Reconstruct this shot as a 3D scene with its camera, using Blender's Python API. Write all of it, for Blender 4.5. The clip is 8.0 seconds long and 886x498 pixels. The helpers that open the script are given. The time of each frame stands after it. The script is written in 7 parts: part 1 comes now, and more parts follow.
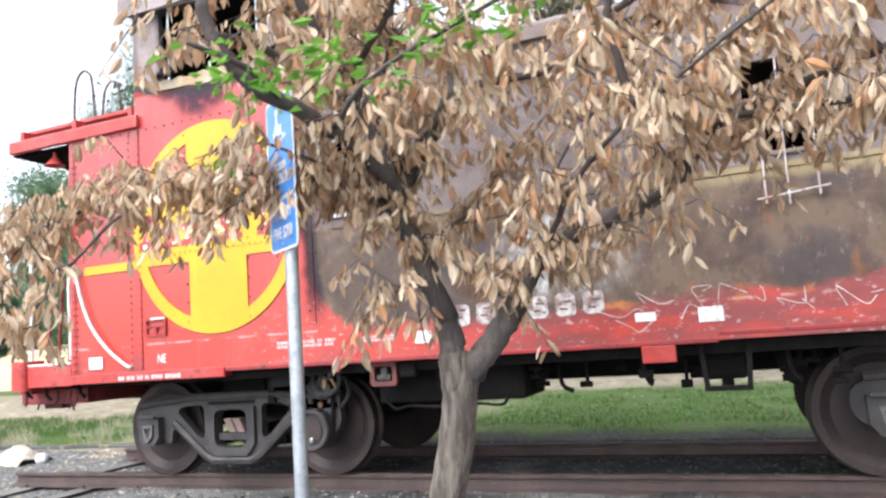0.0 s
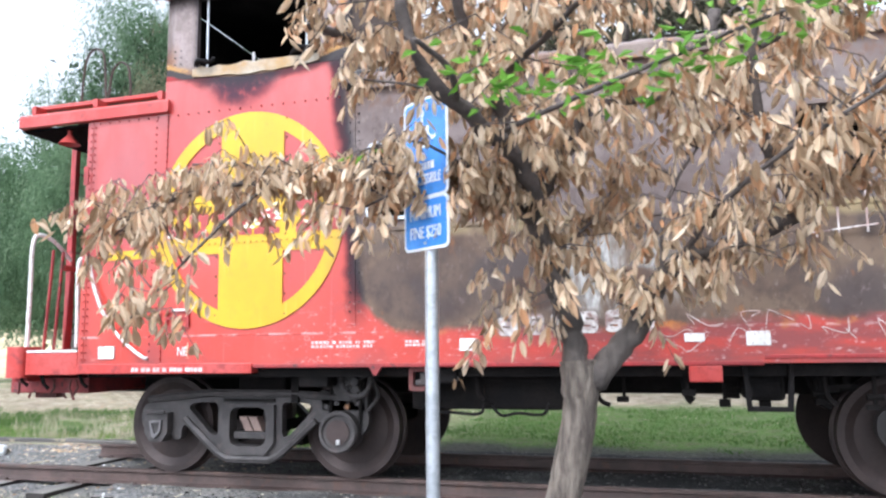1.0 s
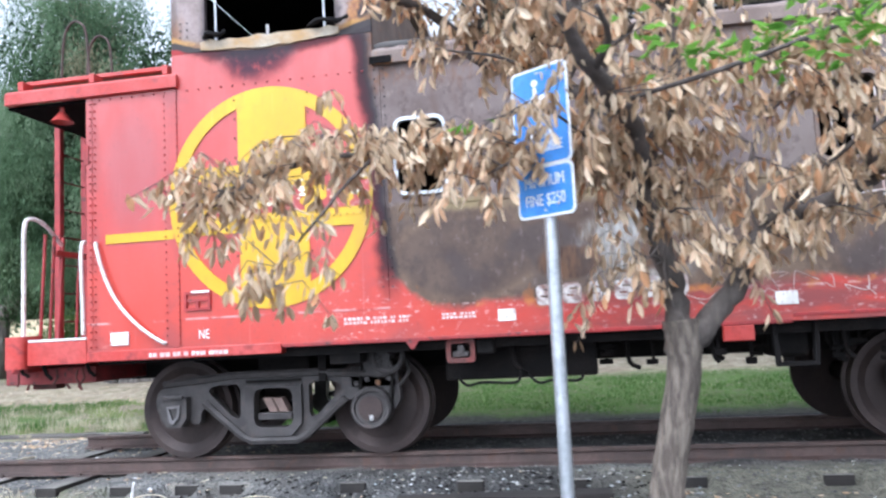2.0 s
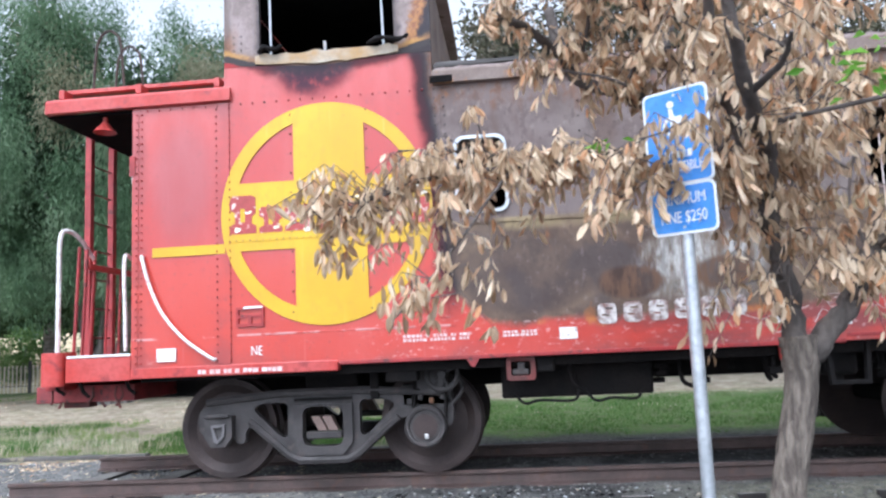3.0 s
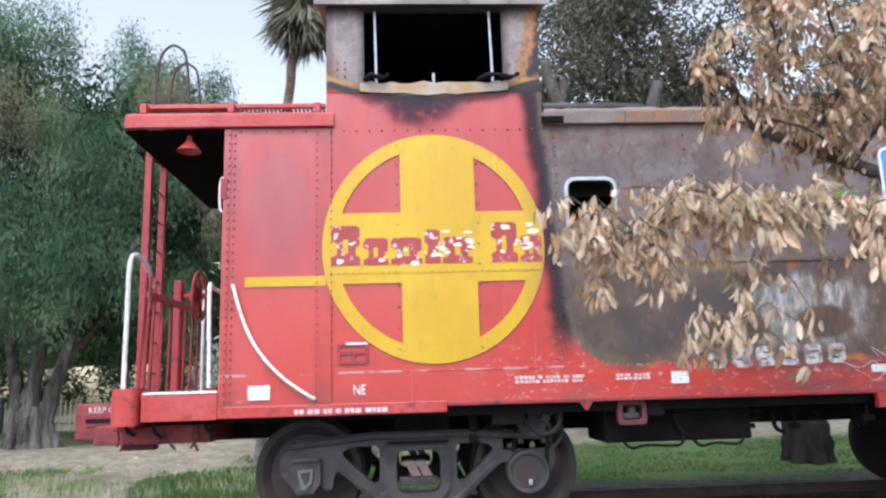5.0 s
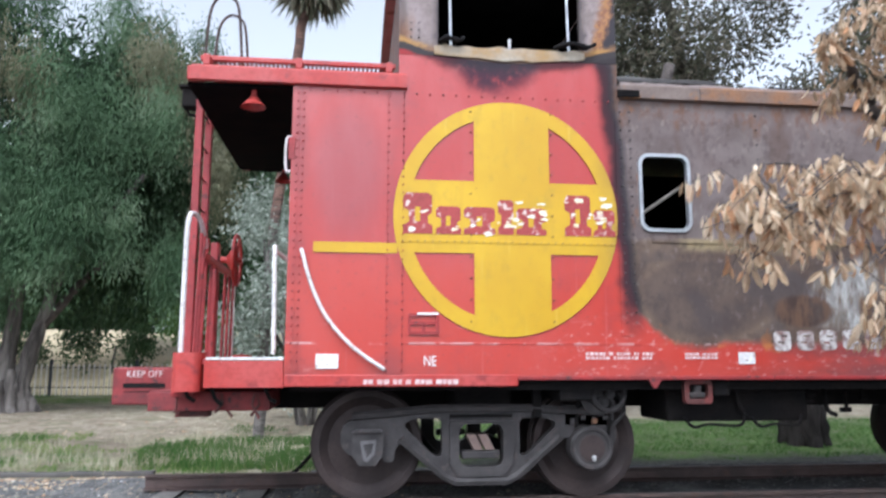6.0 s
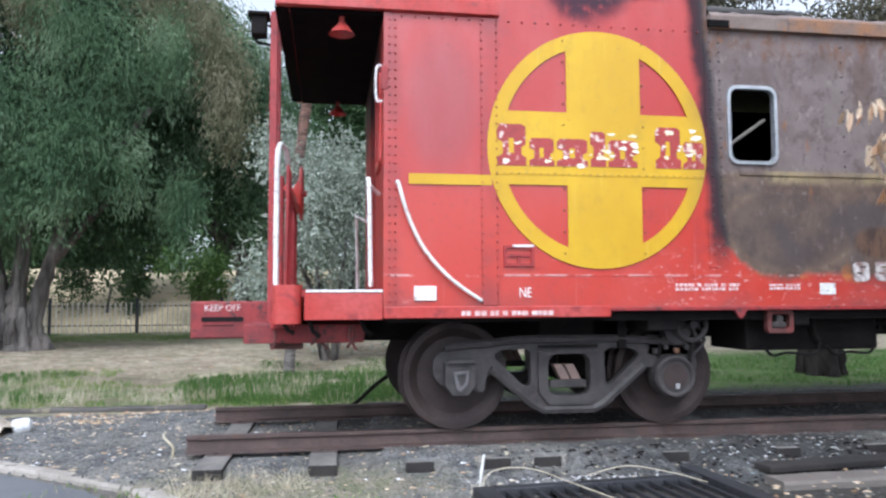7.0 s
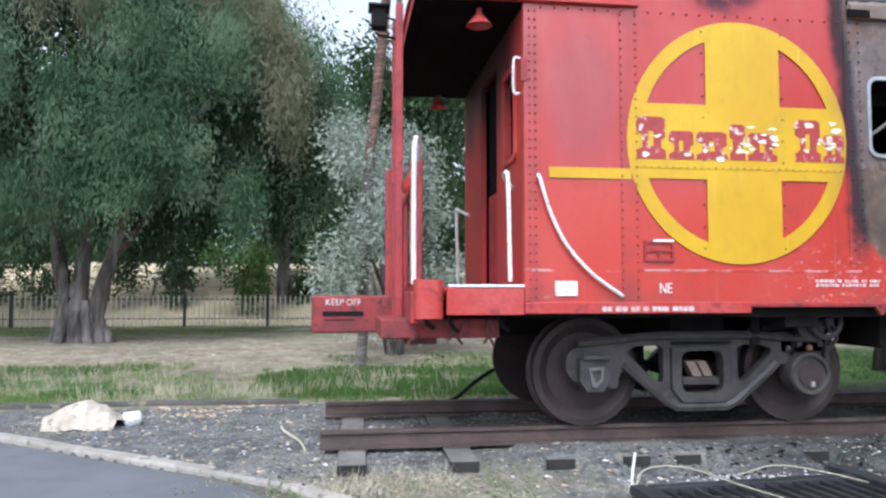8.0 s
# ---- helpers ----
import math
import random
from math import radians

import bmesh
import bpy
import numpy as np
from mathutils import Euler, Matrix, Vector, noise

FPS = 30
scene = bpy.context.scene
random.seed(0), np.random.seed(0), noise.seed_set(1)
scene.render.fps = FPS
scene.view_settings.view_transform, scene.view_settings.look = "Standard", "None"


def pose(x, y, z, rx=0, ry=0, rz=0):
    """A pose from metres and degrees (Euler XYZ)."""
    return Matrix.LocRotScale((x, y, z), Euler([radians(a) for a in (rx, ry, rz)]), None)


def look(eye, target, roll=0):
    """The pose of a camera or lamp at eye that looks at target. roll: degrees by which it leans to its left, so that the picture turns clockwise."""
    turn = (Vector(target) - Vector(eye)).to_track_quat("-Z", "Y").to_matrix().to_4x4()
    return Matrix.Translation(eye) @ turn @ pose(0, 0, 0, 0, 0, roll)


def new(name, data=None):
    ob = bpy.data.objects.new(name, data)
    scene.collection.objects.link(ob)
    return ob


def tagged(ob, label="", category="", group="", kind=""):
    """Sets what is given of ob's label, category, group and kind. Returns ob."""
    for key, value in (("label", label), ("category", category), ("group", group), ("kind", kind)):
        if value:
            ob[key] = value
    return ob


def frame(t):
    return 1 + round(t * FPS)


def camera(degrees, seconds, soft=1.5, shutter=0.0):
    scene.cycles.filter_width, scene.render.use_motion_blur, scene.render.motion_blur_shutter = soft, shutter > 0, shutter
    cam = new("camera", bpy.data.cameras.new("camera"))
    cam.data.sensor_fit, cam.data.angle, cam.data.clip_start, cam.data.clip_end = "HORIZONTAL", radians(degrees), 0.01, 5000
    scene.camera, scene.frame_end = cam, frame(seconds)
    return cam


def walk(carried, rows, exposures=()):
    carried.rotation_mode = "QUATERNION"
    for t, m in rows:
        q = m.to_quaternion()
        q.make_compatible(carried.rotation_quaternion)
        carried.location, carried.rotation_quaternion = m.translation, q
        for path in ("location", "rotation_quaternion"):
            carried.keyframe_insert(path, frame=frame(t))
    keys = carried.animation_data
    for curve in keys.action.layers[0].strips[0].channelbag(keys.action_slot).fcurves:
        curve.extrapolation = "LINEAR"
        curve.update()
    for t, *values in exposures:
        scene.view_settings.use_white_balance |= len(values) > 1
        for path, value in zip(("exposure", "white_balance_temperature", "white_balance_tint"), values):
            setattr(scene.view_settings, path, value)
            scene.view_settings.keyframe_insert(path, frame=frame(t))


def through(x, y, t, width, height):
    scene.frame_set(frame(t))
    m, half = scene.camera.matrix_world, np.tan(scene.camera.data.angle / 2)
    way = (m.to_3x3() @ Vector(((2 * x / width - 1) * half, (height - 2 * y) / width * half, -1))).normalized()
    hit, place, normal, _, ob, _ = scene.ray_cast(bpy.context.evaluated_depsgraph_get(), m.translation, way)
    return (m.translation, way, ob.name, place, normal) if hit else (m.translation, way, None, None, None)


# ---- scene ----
cam = camera(62.1, 8.0, soft=2.4, shutter=0.3)
METRES, EYE, TILT, LEAN, TURN = 7.08, 1.335, 0.0, 0.0, 21.8
ROWS = [
    (0.0, 0.0, 0.0, 0.0, 0.48, 6.73, 4.05),
    (0.5, -0.0622, -0.0101, -0.0002, -3.06, 4.7, 2.33),
    (1.0, -0.1303, -0.0027, 0.0008, -5.81, 7.38, 0.8),
    (1.5, -0.1892, -0.0037, -0.003, -10.15, 5.2, 1.69),
    (2.0, -0.2551, 0.011, -0.0036, -12.05, 5.65, 3.02),
    (3.5, -0.432, 0.055, -0.0023, -16.3, 8.38, 0.96),
    (4.0, -0.492, 0.076, -0.0031, -19.3, 6.36, 1.81),
    (4.5, -0.5385, 0.1081, -0.0016, -24.9, 10.1, 2.81),
]
PATH = [(t, pose(0, 0, EYE, TILT, LEAN, TURN) @ pose(METRES * x, METRES * y, METRES * z, 90 + pitch, roll, yaw)) for t, x, y, z, yaw, pitch, roll in ROWS]
# rows at the edges of the stretches and along the last one, in the world
PATH += [(2.2, pose(-1.904, -0.644, 1.306, 99.47, 1.09, 9.59)), (3.3, pose(-2.803, -0.761, 1.309, 96.74, 2.91, 4.76)),
         (4.7, pose(-3.991, -0.697, 1.330, 100.53, 1.18, -2.11)), (5.8, pose(-4.956, -0.475, 1.326, 99.47, 2.48, -7.53)),
         (6.0, pose(-5.131, -0.442, 1.318, 98.60, -0.07, -6.72)), (6.5, pose(-5.572, -0.400, 1.294, 92.91, 0.97, -5.58)),
         (7.0, pose(-6.014, -0.300, 1.272, 93.85, 0.23, -8.83)), (7.5, pose(-6.456, -0.228, 1.260, 93.38, 0.08, -7.08)),
         (8.0, pose(-6.872, -0.112, 1.277, 93.43, -0.02, -7.54))]
walk(cam, sorted(PATH, key=lambda row: row[0]),
     exposures=[(0.0, 0.66, 5950, 10), (2.0, 0.50, 5450, 10), (4.5, 0.16, 5500, 10), (6.0, 0.06, 5550, 10), (8.0, 0.14, 5500, 10)])

# ---- world and sun: bright overcast ----
world = bpy.data.worlds.new("overcast_sky")
scene.world = world
world.use_nodes = True
wn, wl = world.node_tree.nodes, world.node_tree.links
sky = wn.new("ShaderNodeTexSky")
sky.sky_type, sky.sun_disc = "NISHITA", False
sky.sun_elevation, sky.sun_rotation = radians(52), radians(200)
sky.air_density, sky.dust_density, sky.ozone_density = 1.0, 4.0, 1.0
pale = wn.new("ShaderNodeHueSaturation")
pale.inputs["Saturation"].default_value = 0.13
pale.inputs["Value"].default_value = 2.0
wl.new(sky.outputs[0], pale.inputs["Color"])
wl.new(pale.outputs[0], wn["Background"].inputs["Color"])
wn["Background"].inputs["Strength"].default_value = 0.15
sun = new("sun", bpy.data.lights.new("sun", "SUN"))
sun.data.energy, sun.data.angle, sun.data.color = 1.2, radians(25), (1.0, 0.985, 0.96)
sun.matrix_world = look((-6, -14, 22), (0, 0, 0))

# ---- node helpers ----


class Nodes:
    """A small node builder for one material."""

    def __init__(self, name):
        self.mat = bpy.data.materials.new(name)
        self.mat.use_nodes = True
        self.n, self.l = self.mat.node_tree.nodes, self.mat.node_tree.links
        self.bsdf = self.n["Principled BSDF"]
        geo = self.n.new("ShaderNodeNewGeometry")
        self.pos, self.island = geo.outputs["Position"], geo.outputs["Random Per Island"]
        sep = self.n.new("ShaderNodeSeparateXYZ")
        self.l.new(self.pos, sep.inputs[0])
        self.x, self.y, self.z = sep.outputs

    def put(self, socket, v):
        if isinstance(v, (int, float)):
            socket.default_value = v
        elif isinstance(v, tuple):
            socket.default_value = (*v, 1.0) if len(v) == 3 and socket.type == "RGBA" else v
        else:
            self.l.new(v, socket)

    def m(self, op, a, b=0.0, clamp=False):
        k = self.n.new("ShaderNodeMath")
        k.operation, k.use_clamp = op, clamp
        self.put(k.inputs[0], a)
        self.put(k.inputs[1], b)
        return k.outputs[0]

    def step(self, v, lo, hi):
        k = self.n.new("ShaderNodeMapRange")
        k.interpolation_type = "SMOOTHSTEP"
        self.put(k.inputs[0], v)
        k.inputs[1].default_value, k.inputs[2].default_value = lo, hi
        return k.outputs[0]

    def mix(self, f, a, b):
        k = self.n.new("ShaderNodeMix")
        k.data_type = "RGBA"
        self.put(k.inputs[0], f)
        self.put(k.inputs[6], a)
        self.put(k.inputs[7], b)
        return k.outputs[2]

    def noise(self, scale, detail=4.0, stretch=(1, 1, 1), rough=0.55, local=False):
        k = self.n.new("ShaderNodeTexNoise")
        mp = self.n.new("ShaderNodeMapping")
        mp.inputs["Scale"].default_value = stretch
        if local:
            tc = self.n.new("ShaderNodeTexCoord")
            self.l.new(tc.outputs["Object"], mp.inputs[0])
        else:
            self.l.new(self.pos, mp.inputs[0])
        self.l.new(mp.outputs[0], k.inputs["Vector"])
        k.inputs["Scale"].default_value, k.inputs["Detail"].default_value, k.inputs["Roughness"].default_value = scale, detail, rough
        return k.outputs["Fac"]

    def rand(self):
        return self.n.new("ShaderNodeObjectInfo").outputs["Random"]

    def bump(self, height, strength, dist=0.01):
        k = self.n.new("ShaderNodeBump")
        k.inputs["Strength"].default_value, k.inputs["Distance"].default_value = strength, dist
        self.put(k.inputs["Height"], height)
        self.l.new(k.outputs[0], self.bsdf.inputs["Normal"])

    def done(self, colour, rough=0.6, metal=0.0, spec=None):
        self.put(self.bsdf.inputs["Base Color"], colour)
        self.put(self.bsdf.inputs["Roughness"], rough)
        self.put(self.bsdf.inputs["Metallic"], metal)
        if spec is not None:
            self.put(self.bsdf.inputs["Specular IOR Level"], spec)
        return self.mat


def worn(name, a, b, scale=3.0, rough=0.6, metal=0.0, fine=40.0, bump=0.3, dist=0.004, stretch=(1, 1, 1), spots=None, spec=None):
    """A surface of two mingled colours with fine grain; spots: a third colour in patches."""
    k = Nodes(name)
    n1, n2 = k.noise(scale, stretch=stretch), k.noise(fine, 3.0, stretch=stretch)
    c = k.mix(k.step(n1, 0.35, 0.65), a, b)
    c = k.mix(k.m("MULTIPLY", k.step(n2, 0.4, 0.75), 0.45), c, tuple(v * 0.55 for v in a))
    if spots:
        c = k.mix(k.step(k.noise(scale * 2.7), 0.58, 0.68), c, spots)
    k.bump(n2, bump, dist)
    return k.done(c, k.m("ADD", rough - 0.12, k.m("MULTIPLY", n1, 0.24)), metal, spec)


def sagging_line(k):
    """The height at which the scorched cupola gives way to red paint: a shallow hanging curve."""
    q = k.m("DIVIDE", k.m("ADD", k.x, 4.0), 0.87)
    return k.m("ADD", 3.605, k.m("MULTIPLY", k.m("MULTIPLY", q, q), 0.14))


def cupola_panel():
    """Pinkish-grey scorched sheet: soot round the window and at the corners, rust where it meets the red paint."""
    k = Nodes("scorched_cupola_panel")
    big, mid, fine = k.noise(1.6, 5.0), k.noise(6.0, 6.0, rough=0.7), k.noise(35, 3.0)
    c = k.mix(k.step(mid, 0.35, 0.65), (0.32, 0.255, 0.24), (0.21, 0.165, 0.15))
    c = k.mix(k.m("MULTIPLY", k.step(fine, 0.55, 0.7), 0.35), c, (0.12, 0.085, 0.075))
    c = k.mix(k.m("MULTIPLY", k.step(k.noise(5.0, 5.0, (2.5, 1, 0.4)), 0.55, 0.7), 0.35), c, (0.42, 0.36, 0.34))
    wob = k.m("MULTIPLY", k.m("SUBTRACT", mid, 0.5), 0.22)
    # distance outwards from the window opening
    dx = k.m("SUBTRACT", k.m("ABSOLUTE", k.m("ADD", k.x, 3.975)), 0.565)
    dz = k.m("SUBTRACT", k.m("ABSOLUTE", k.m("SUBTRACT", k.z, 4.035)), 0.32)
    out = k.m("ADD", k.m("MAXIMUM", dx, dz), wob)
    c = k.mix(k.m("MULTIPLY", k.step(out, 0.07, 0.0), 0.75), c, (0.035, 0.030, 0.032))
    c = k.mix(k.m("MULTIPLY", k.step(k.m("ADD", k.z, wob), 4.24, 4.40), 0.75), c, (0.04, 0.034, 0.036))
    # flank of soot with a rust border, and a rusty foot at the other corner
    e = k.m("ADD", k.x, wob)
    e = k.m("ADD", e, k.m("MULTIPLY", k.m("SUBTRACT", 4.0, k.z), 0.16))
    c = k.mix(k.m("MULTIPLY", k.m("MULTIPLY", k.step(e, -3.30, -3.24), k.step(e, -3.13, -3.17)), 0.85), c, k.mix(k.step(fine, 0.4, 0.6), (0.38, 0.17, 0.05), (0.24, 0.10, 0.045)))
    c = k.mix(k.m("MULTIPLY", k.step(e, -3.20, -3.14), 0.93), c, (0.026, 0.024, 0.030))
    c = k.mix(k.m("MULTIPLY", k.m("MULTIPLY", k.step(k.m("ADD", k.x, wob), -4.72, -4.80), k.step(k.z, 4.05, 3.80)), 0.8), c, (0.25, 0.11, 0.05))
    c = k.mix(k.m("MULTIPLY", k.step(k.m("ADD", k.x, wob), -4.76, -4.83), 0.55), c, (0.06, 0.045, 0.04))
    above = k.m("ADD", k.m("SUBTRACT", k.z, sagging_line(k)), k.m("MULTIPLY", wob, 0.3))
    c = k.mix(k.m("MULTIPLY", k.step(above, 0.085, 0.03), 0.9), c, k.mix(k.step(mid, 0.45, 0.6), (0.42, 0.23, 0.07), (0.22, 0.12, 0.06)))
    c = k.mix(k.step(above, 0.025, 0.005), c, (0.045, 0.038, 0.038))
    c = k.mix(k.step(above, -0.035, -0.055), c, k.mix(k.step(e, -3.7, -3.35), (0.30, 0.035, 0.035), (0.035, 0.028, 0.030)))
    k.bump(k.m("ADD", big, k.m("MULTIPLY", fine, 0.2)), 0.3, 0.02)
    return k.done(c, 0.7, 0.0, 0.25)


def end_sheet():
    """Red end wall, nearly black towards the top, except at the near corner."""
    k = Nodes("dark_topped_red_end_wall")
    mid, fine = k.noise(3.0, 5.0), k.noise(26, 4.0)
    c = k.mix(k.step(mid, 0.35, 0.65), (0.40, 0.030, 0.022), (0.33, 0.040, 0.034))
    c = k.mix(k.m("MULTIPLY", k.step(fine, 0.56, 0.70), 0.5), c, (0.17, 0.03, 0.028))
    wob_z = k.m("ADD", k.z, k.m("MULTIPLY", k.m("SUBTRACT", mid, 0.5), 0.9))
    c = k.mix(k.m("MULTIPLY", k.m("MULTIPLY", k.step(wob_z, 2.5, 3.15), k.step(k.y, 5.05, 5.5)), 0.9), c, (0.022, 0.016, 0.017))
    k.bump(fine, 0.3, 0.004)
    return k.done(c, 0.5)


def car_side():
    """Red paint, burnt to bare brown metal beyond the cupola, with soot along the edge of the burn."""
    k = Nodes("burnt_red_paint")
    big, mid, fine = k.noise(0.9, 5.0), k.noise(3.5, 5.0), k.noise(30, 3.0)
    streak = k.noise(2.4, 4.0, (1.6, 1.0, 0.5))
    mottle = k.noise(11.0, 6.0, (1.0, 1.0, 0.7), 0.75)
    runs = k.noise(9.0, 2.0, (4.0, 1.0, 0.12))
    red = k.mix(k.step(k.m("ADD", k.m("MULTIPLY", streak, 0.7), k.m("MULTIPLY", big, 0.5)), 0.45, 0.85), (0.39, 0.024, 0.018), (0.43, 0.066, 0.060))
    red = k.mix(k.m("MULTIPLY", k.step(k.m("ADD", k.z, k.m("MULTIPLY", big, 0.6)), 2.45, 2.2), 0.6), red, (0.48, 0.036, 0.014))
    red = k.mix(k.m("MULTIPLY", k.step(mid, 0.58, 0.75), 0.55), red, (0.30, 0.03, 0.03))
    red = k.mix(k.m("MULTIPLY", k.step(runs, 0.68, 0.80), 0.16), red, (0.62, 0.30, 0.27))
    red = k.mix(k.m("MULTIPLY", k.step(mottle, 0.55, 0.70), 0.22), red, (0.27, 0.030, 0.030))
    red = k.mix(k.m("MULTIPLY", k.step(fine, 0.62, 0.72), 0.35), red, (0.16, 0.03, 0.025))
    # grime along the foot of the side
    red = k.mix(k.m("MULTIPLY", k.m("MULTIPLY", k.step(k.z, 1.36, 1.16), k.step(mid, 0.35, 0.7)), 0.55), red, (0.20, 0.045, 0.04))
    # grime that has run out of the riveted joints
    for jx in (-5.57, -4.855):
        near = k.step(k.m("ABSOLUTE", k.m("ADD", k.m("SUBTRACT", k.x, jx), k.m("MULTIPLY", k.m("SUBTRACT", mottle, 0.5), 0.10))), 0.10, 0.02)
        red = k.mix(k.m("MULTIPLY", k.m("MULTIPLY", near, k.step(mid, 0.35, 0.6)), 0.45), red, (0.20, 0.028, 0.028))
    # chalky scrapes, mostly towards the foot
    chalk = k.m("MULTIPLY", k.step(k.noise(9.0, 7.0, (0.5, 1, 2.0), 0.75), 0.60, 0.70), k.step(k.m("ADD", k.z, k.m("MULTIPLY", big, 0.8)), 2.4, 1.8))
    red = k.mix(k.m("MULTIPLY", chalk, 0.30), red, (0.56, 0.26, 0.24))
    # scuffed, dirtied band below the burn
    dirty = k.m("MULTIPLY", k.m("MULTIPLY", k.step(k.m("ADD", k.x, k.m("MULTIPLY", big, 1.2)), -2.0, -0.6), k.step(k.z, 1.62, 1.50)), k.step(k.noise(4.0, 6.0, (0.5, 1, 1.6), 0.7), 0.32, 0.60))
    red = k.mix(k.m("MULTIPLY", dirty, 0.92), red, (0.20, 0.036, 0.034))
    bare = k.mix(k.step(mid, 0.35, 0.7), (0.185, 0.148, 0.140), (0.125, 0.096, 0.088))
    bare = k.mix(k.m("MULTIPLY", k.step(big, 0.45, 0.62), 0.6), bare, (0.205, 0.17, 0.155))
    lower = k.mix(k.step(mid, 0.35, 0.7), (0.165, 0.118, 0.085), (0.085, 0.060, 0.050))
    lower = k.mix(k.m("MULTIPLY", k.step(k.noise(1.7, 4.0), 0.5, 0.6), 0.7), lower, (0.085, 0.070, 0.068))
    bare = k.mix(k.step(k.m("ADD", k.z, k.m("MULTIPLY", k.m("SUBTRACT", mid, 0.5), 0.1)), 2.27, 2.21), bare, lower)
    bare = k.mix(k.m("MULTIPLY", k.m("MULTIPLY", k.step(k.z, 2.12, 2.2), k.step(k.z, 2.262, 2.24)), k.step(big, 0.4, 0.6)), bare, (0.30, 0.23, 0.13))
    bare = k.mix(k.m("MULTIPLY", k.step(k.noise(4.3, 6.0, rough=0.75), 0.56, 0.66), 0.5), bare, (0.075, 0.055, 0.048))
    bare = k.mix(k.m("MULTIPLY", k.step(streak, 0.55, 0.72), 0.5), bare, (0.10, 0.062, 0.048))
    bare = k.mix(k.m("MULTIPLY", k.step(mottle, 0.52, 0.60), 0.45), bare, (0.075, 0.056, 0.050))
    bare = k.mix(k.m("MULTIPLY", k.step(k.noise(17.0, 6.0, (1, 1, 0.6), 0.75), 0.58, 0.66), 0.4), bare, (0.30, 0.25, 0.225))
    # rust creeping down from the roof edge and along the burn
    drip = k.m("MULTIPLY", k.step(k.m("ADD", k.z, k.m("MULTIPLY", k.noise(6.0, 4.0, (2.2, 1, 0.3)), 0.7)), 3.42, 3.72), k.step(mottle, 0.42, 0.6))
    bare = k.mix(k.m("MULTIPLY", drip, 0.55), bare, (0.20, 0.095, 0.05))
    bare = k.mix(k.m("MULTIPLY", k.step(k.noise(6.0, 5.0, (1, 1, 0.5)), 0.62, 0.72), 0.6), bare, (0.27, 0.115, 0.045))
    # pale flaking ash above the numbers
    dx = k.m("DIVIDE", k.m("ADD", k.x, 1.15), 0.62)
    dz = k.m("DIVIDE", k.m("SUBTRACT", k.z, 1.82), 0.34)
    blob = k.m("ADD", k.m("MULTIPLY", dx, dx), k.m("MULTIPLY", dz, dz))
    flow = k.noise(7.0, 6.0, (1.6, 1.0, 0.45), 0.7)
    ashen = k.m("MULTIPLY", k.step(k.m("ADD", blob, k.m("MULTIPLY", mid, 1.6)), 1.9, 0.9), k.step(flow, 0.36, 0.62))
    bare = k.mix(k.m("MULTIPLY", ashen, 0.9), bare, k.mix(k.step(k.noise(15, 5.0, (1, 1, 0.4)), 0.4, 0.62), (0.27, 0.26, 0.245), (0.55, 0.535, 0.51)))
    # rusty islands scorched through the ash
    for ox, oz, ow, oh in ((-1.68, 1.70, 0.24, 0.13), (-0.98, 1.73, 0.22, 0.13)):
        ux = k.m("DIVIDE", k.m("SUBTRACT", k.x, ox), ow)
        uz = k.m("DIVIDE", k.m("SUBTRACT", k.z, oz), oh)
        od = k.m("ADD", k.m("ADD", k.m("MULTIPLY", ux, ux), k.m("MULTIPLY", uz, uz)), k.m("MULTIPLY", mid, 0.9))
        bare = k.mix(k.m("MULTIPLY", k.step(od, 1.75, 1.1), 0.9), bare, k.mix(k.step(flow, 0.4, 0.6), (0.13, 0.075, 0.048), (0.065, 0.042, 0.034)))
    # wide dark scorched lobe beside the edge of the burn
    vx = k.m("DIVIDE", k.m("ADD", k.x, 2.45), 0.52)
    vz = k.m("DIVIDE", k.m("SUBTRACT", k.z, 1.80), 0.30)
    vd = k.m("ADD", k.m("ADD", k.m("MULTIPLY", vx, vx), k.m("MULTIPLY", vz, vz)), k.m("MULTIPLY", big, 0.8))
    bare = k.mix(k.m("MULTIPLY", k.step(vd, 1.5, 1.2), 0.45), bare, (0.075, 0.058, 0.055))
    edge = k.m("ADD", k.x, k.m("MULTIPLY", k.m("SUBTRACT", mid, 0.5), 0.15))
    edge = k.m("ADD", edge, k.m("MULTIPLY", k.m("SUBTRACT", k.z, 2.3), 0.085))
    foot = k.m("ADD", k.z, k.m("MULTIPLY", k.m("SUBTRACT", mid, 0.5), 0.22))
    foot = k.m("SUBTRACT", foot, k.m("MULTIPLY", k.m("MAXIMUM", k.x, -1.5), 0.03))
    corner = k.m("MULTIPLY", k.step(edge, -2.75, -3.15), 0.22)
    low = k.step(k.m("SUBTRACT", foot, corner), 1.43, 1.52)
    burn = k.m("MULTIPLY", k.step(edge, -3.12, -3.06), low)
    c = k.mix(burn, red, bare)
    # soot on the edge of the burn and below the cupola window
    soot = k.m("MULTIPLY", k.m("MULTIPLY", k.step(edge, -3.22, -3.12), k.step(edge, -3.00, -3.08)), k.step(foot, 1.45, 1.80))
    c = k.mix(k.m("MULTIPLY", soot, 0.93), c, (0.030, 0.027, 0.032))
    sx = k.m("DIVIDE", k.m("ADD", k.m("ADD", k.x, 4.16), k.m("MULTIPLY", k.m("SUBTRACT", big, 0.5), 0.5)), 0.40)
    sz = k.m("DIVIDE", k.m("SUBTRACT", k.z, 3.62), 0.30)
    sd = k.m("ADD", k.m("ADD", k.m("MULTIPLY", sx, sx), k.m("MULTIPLY", sz, sz)), k.m("MULTIPLY", mid, 1.1))
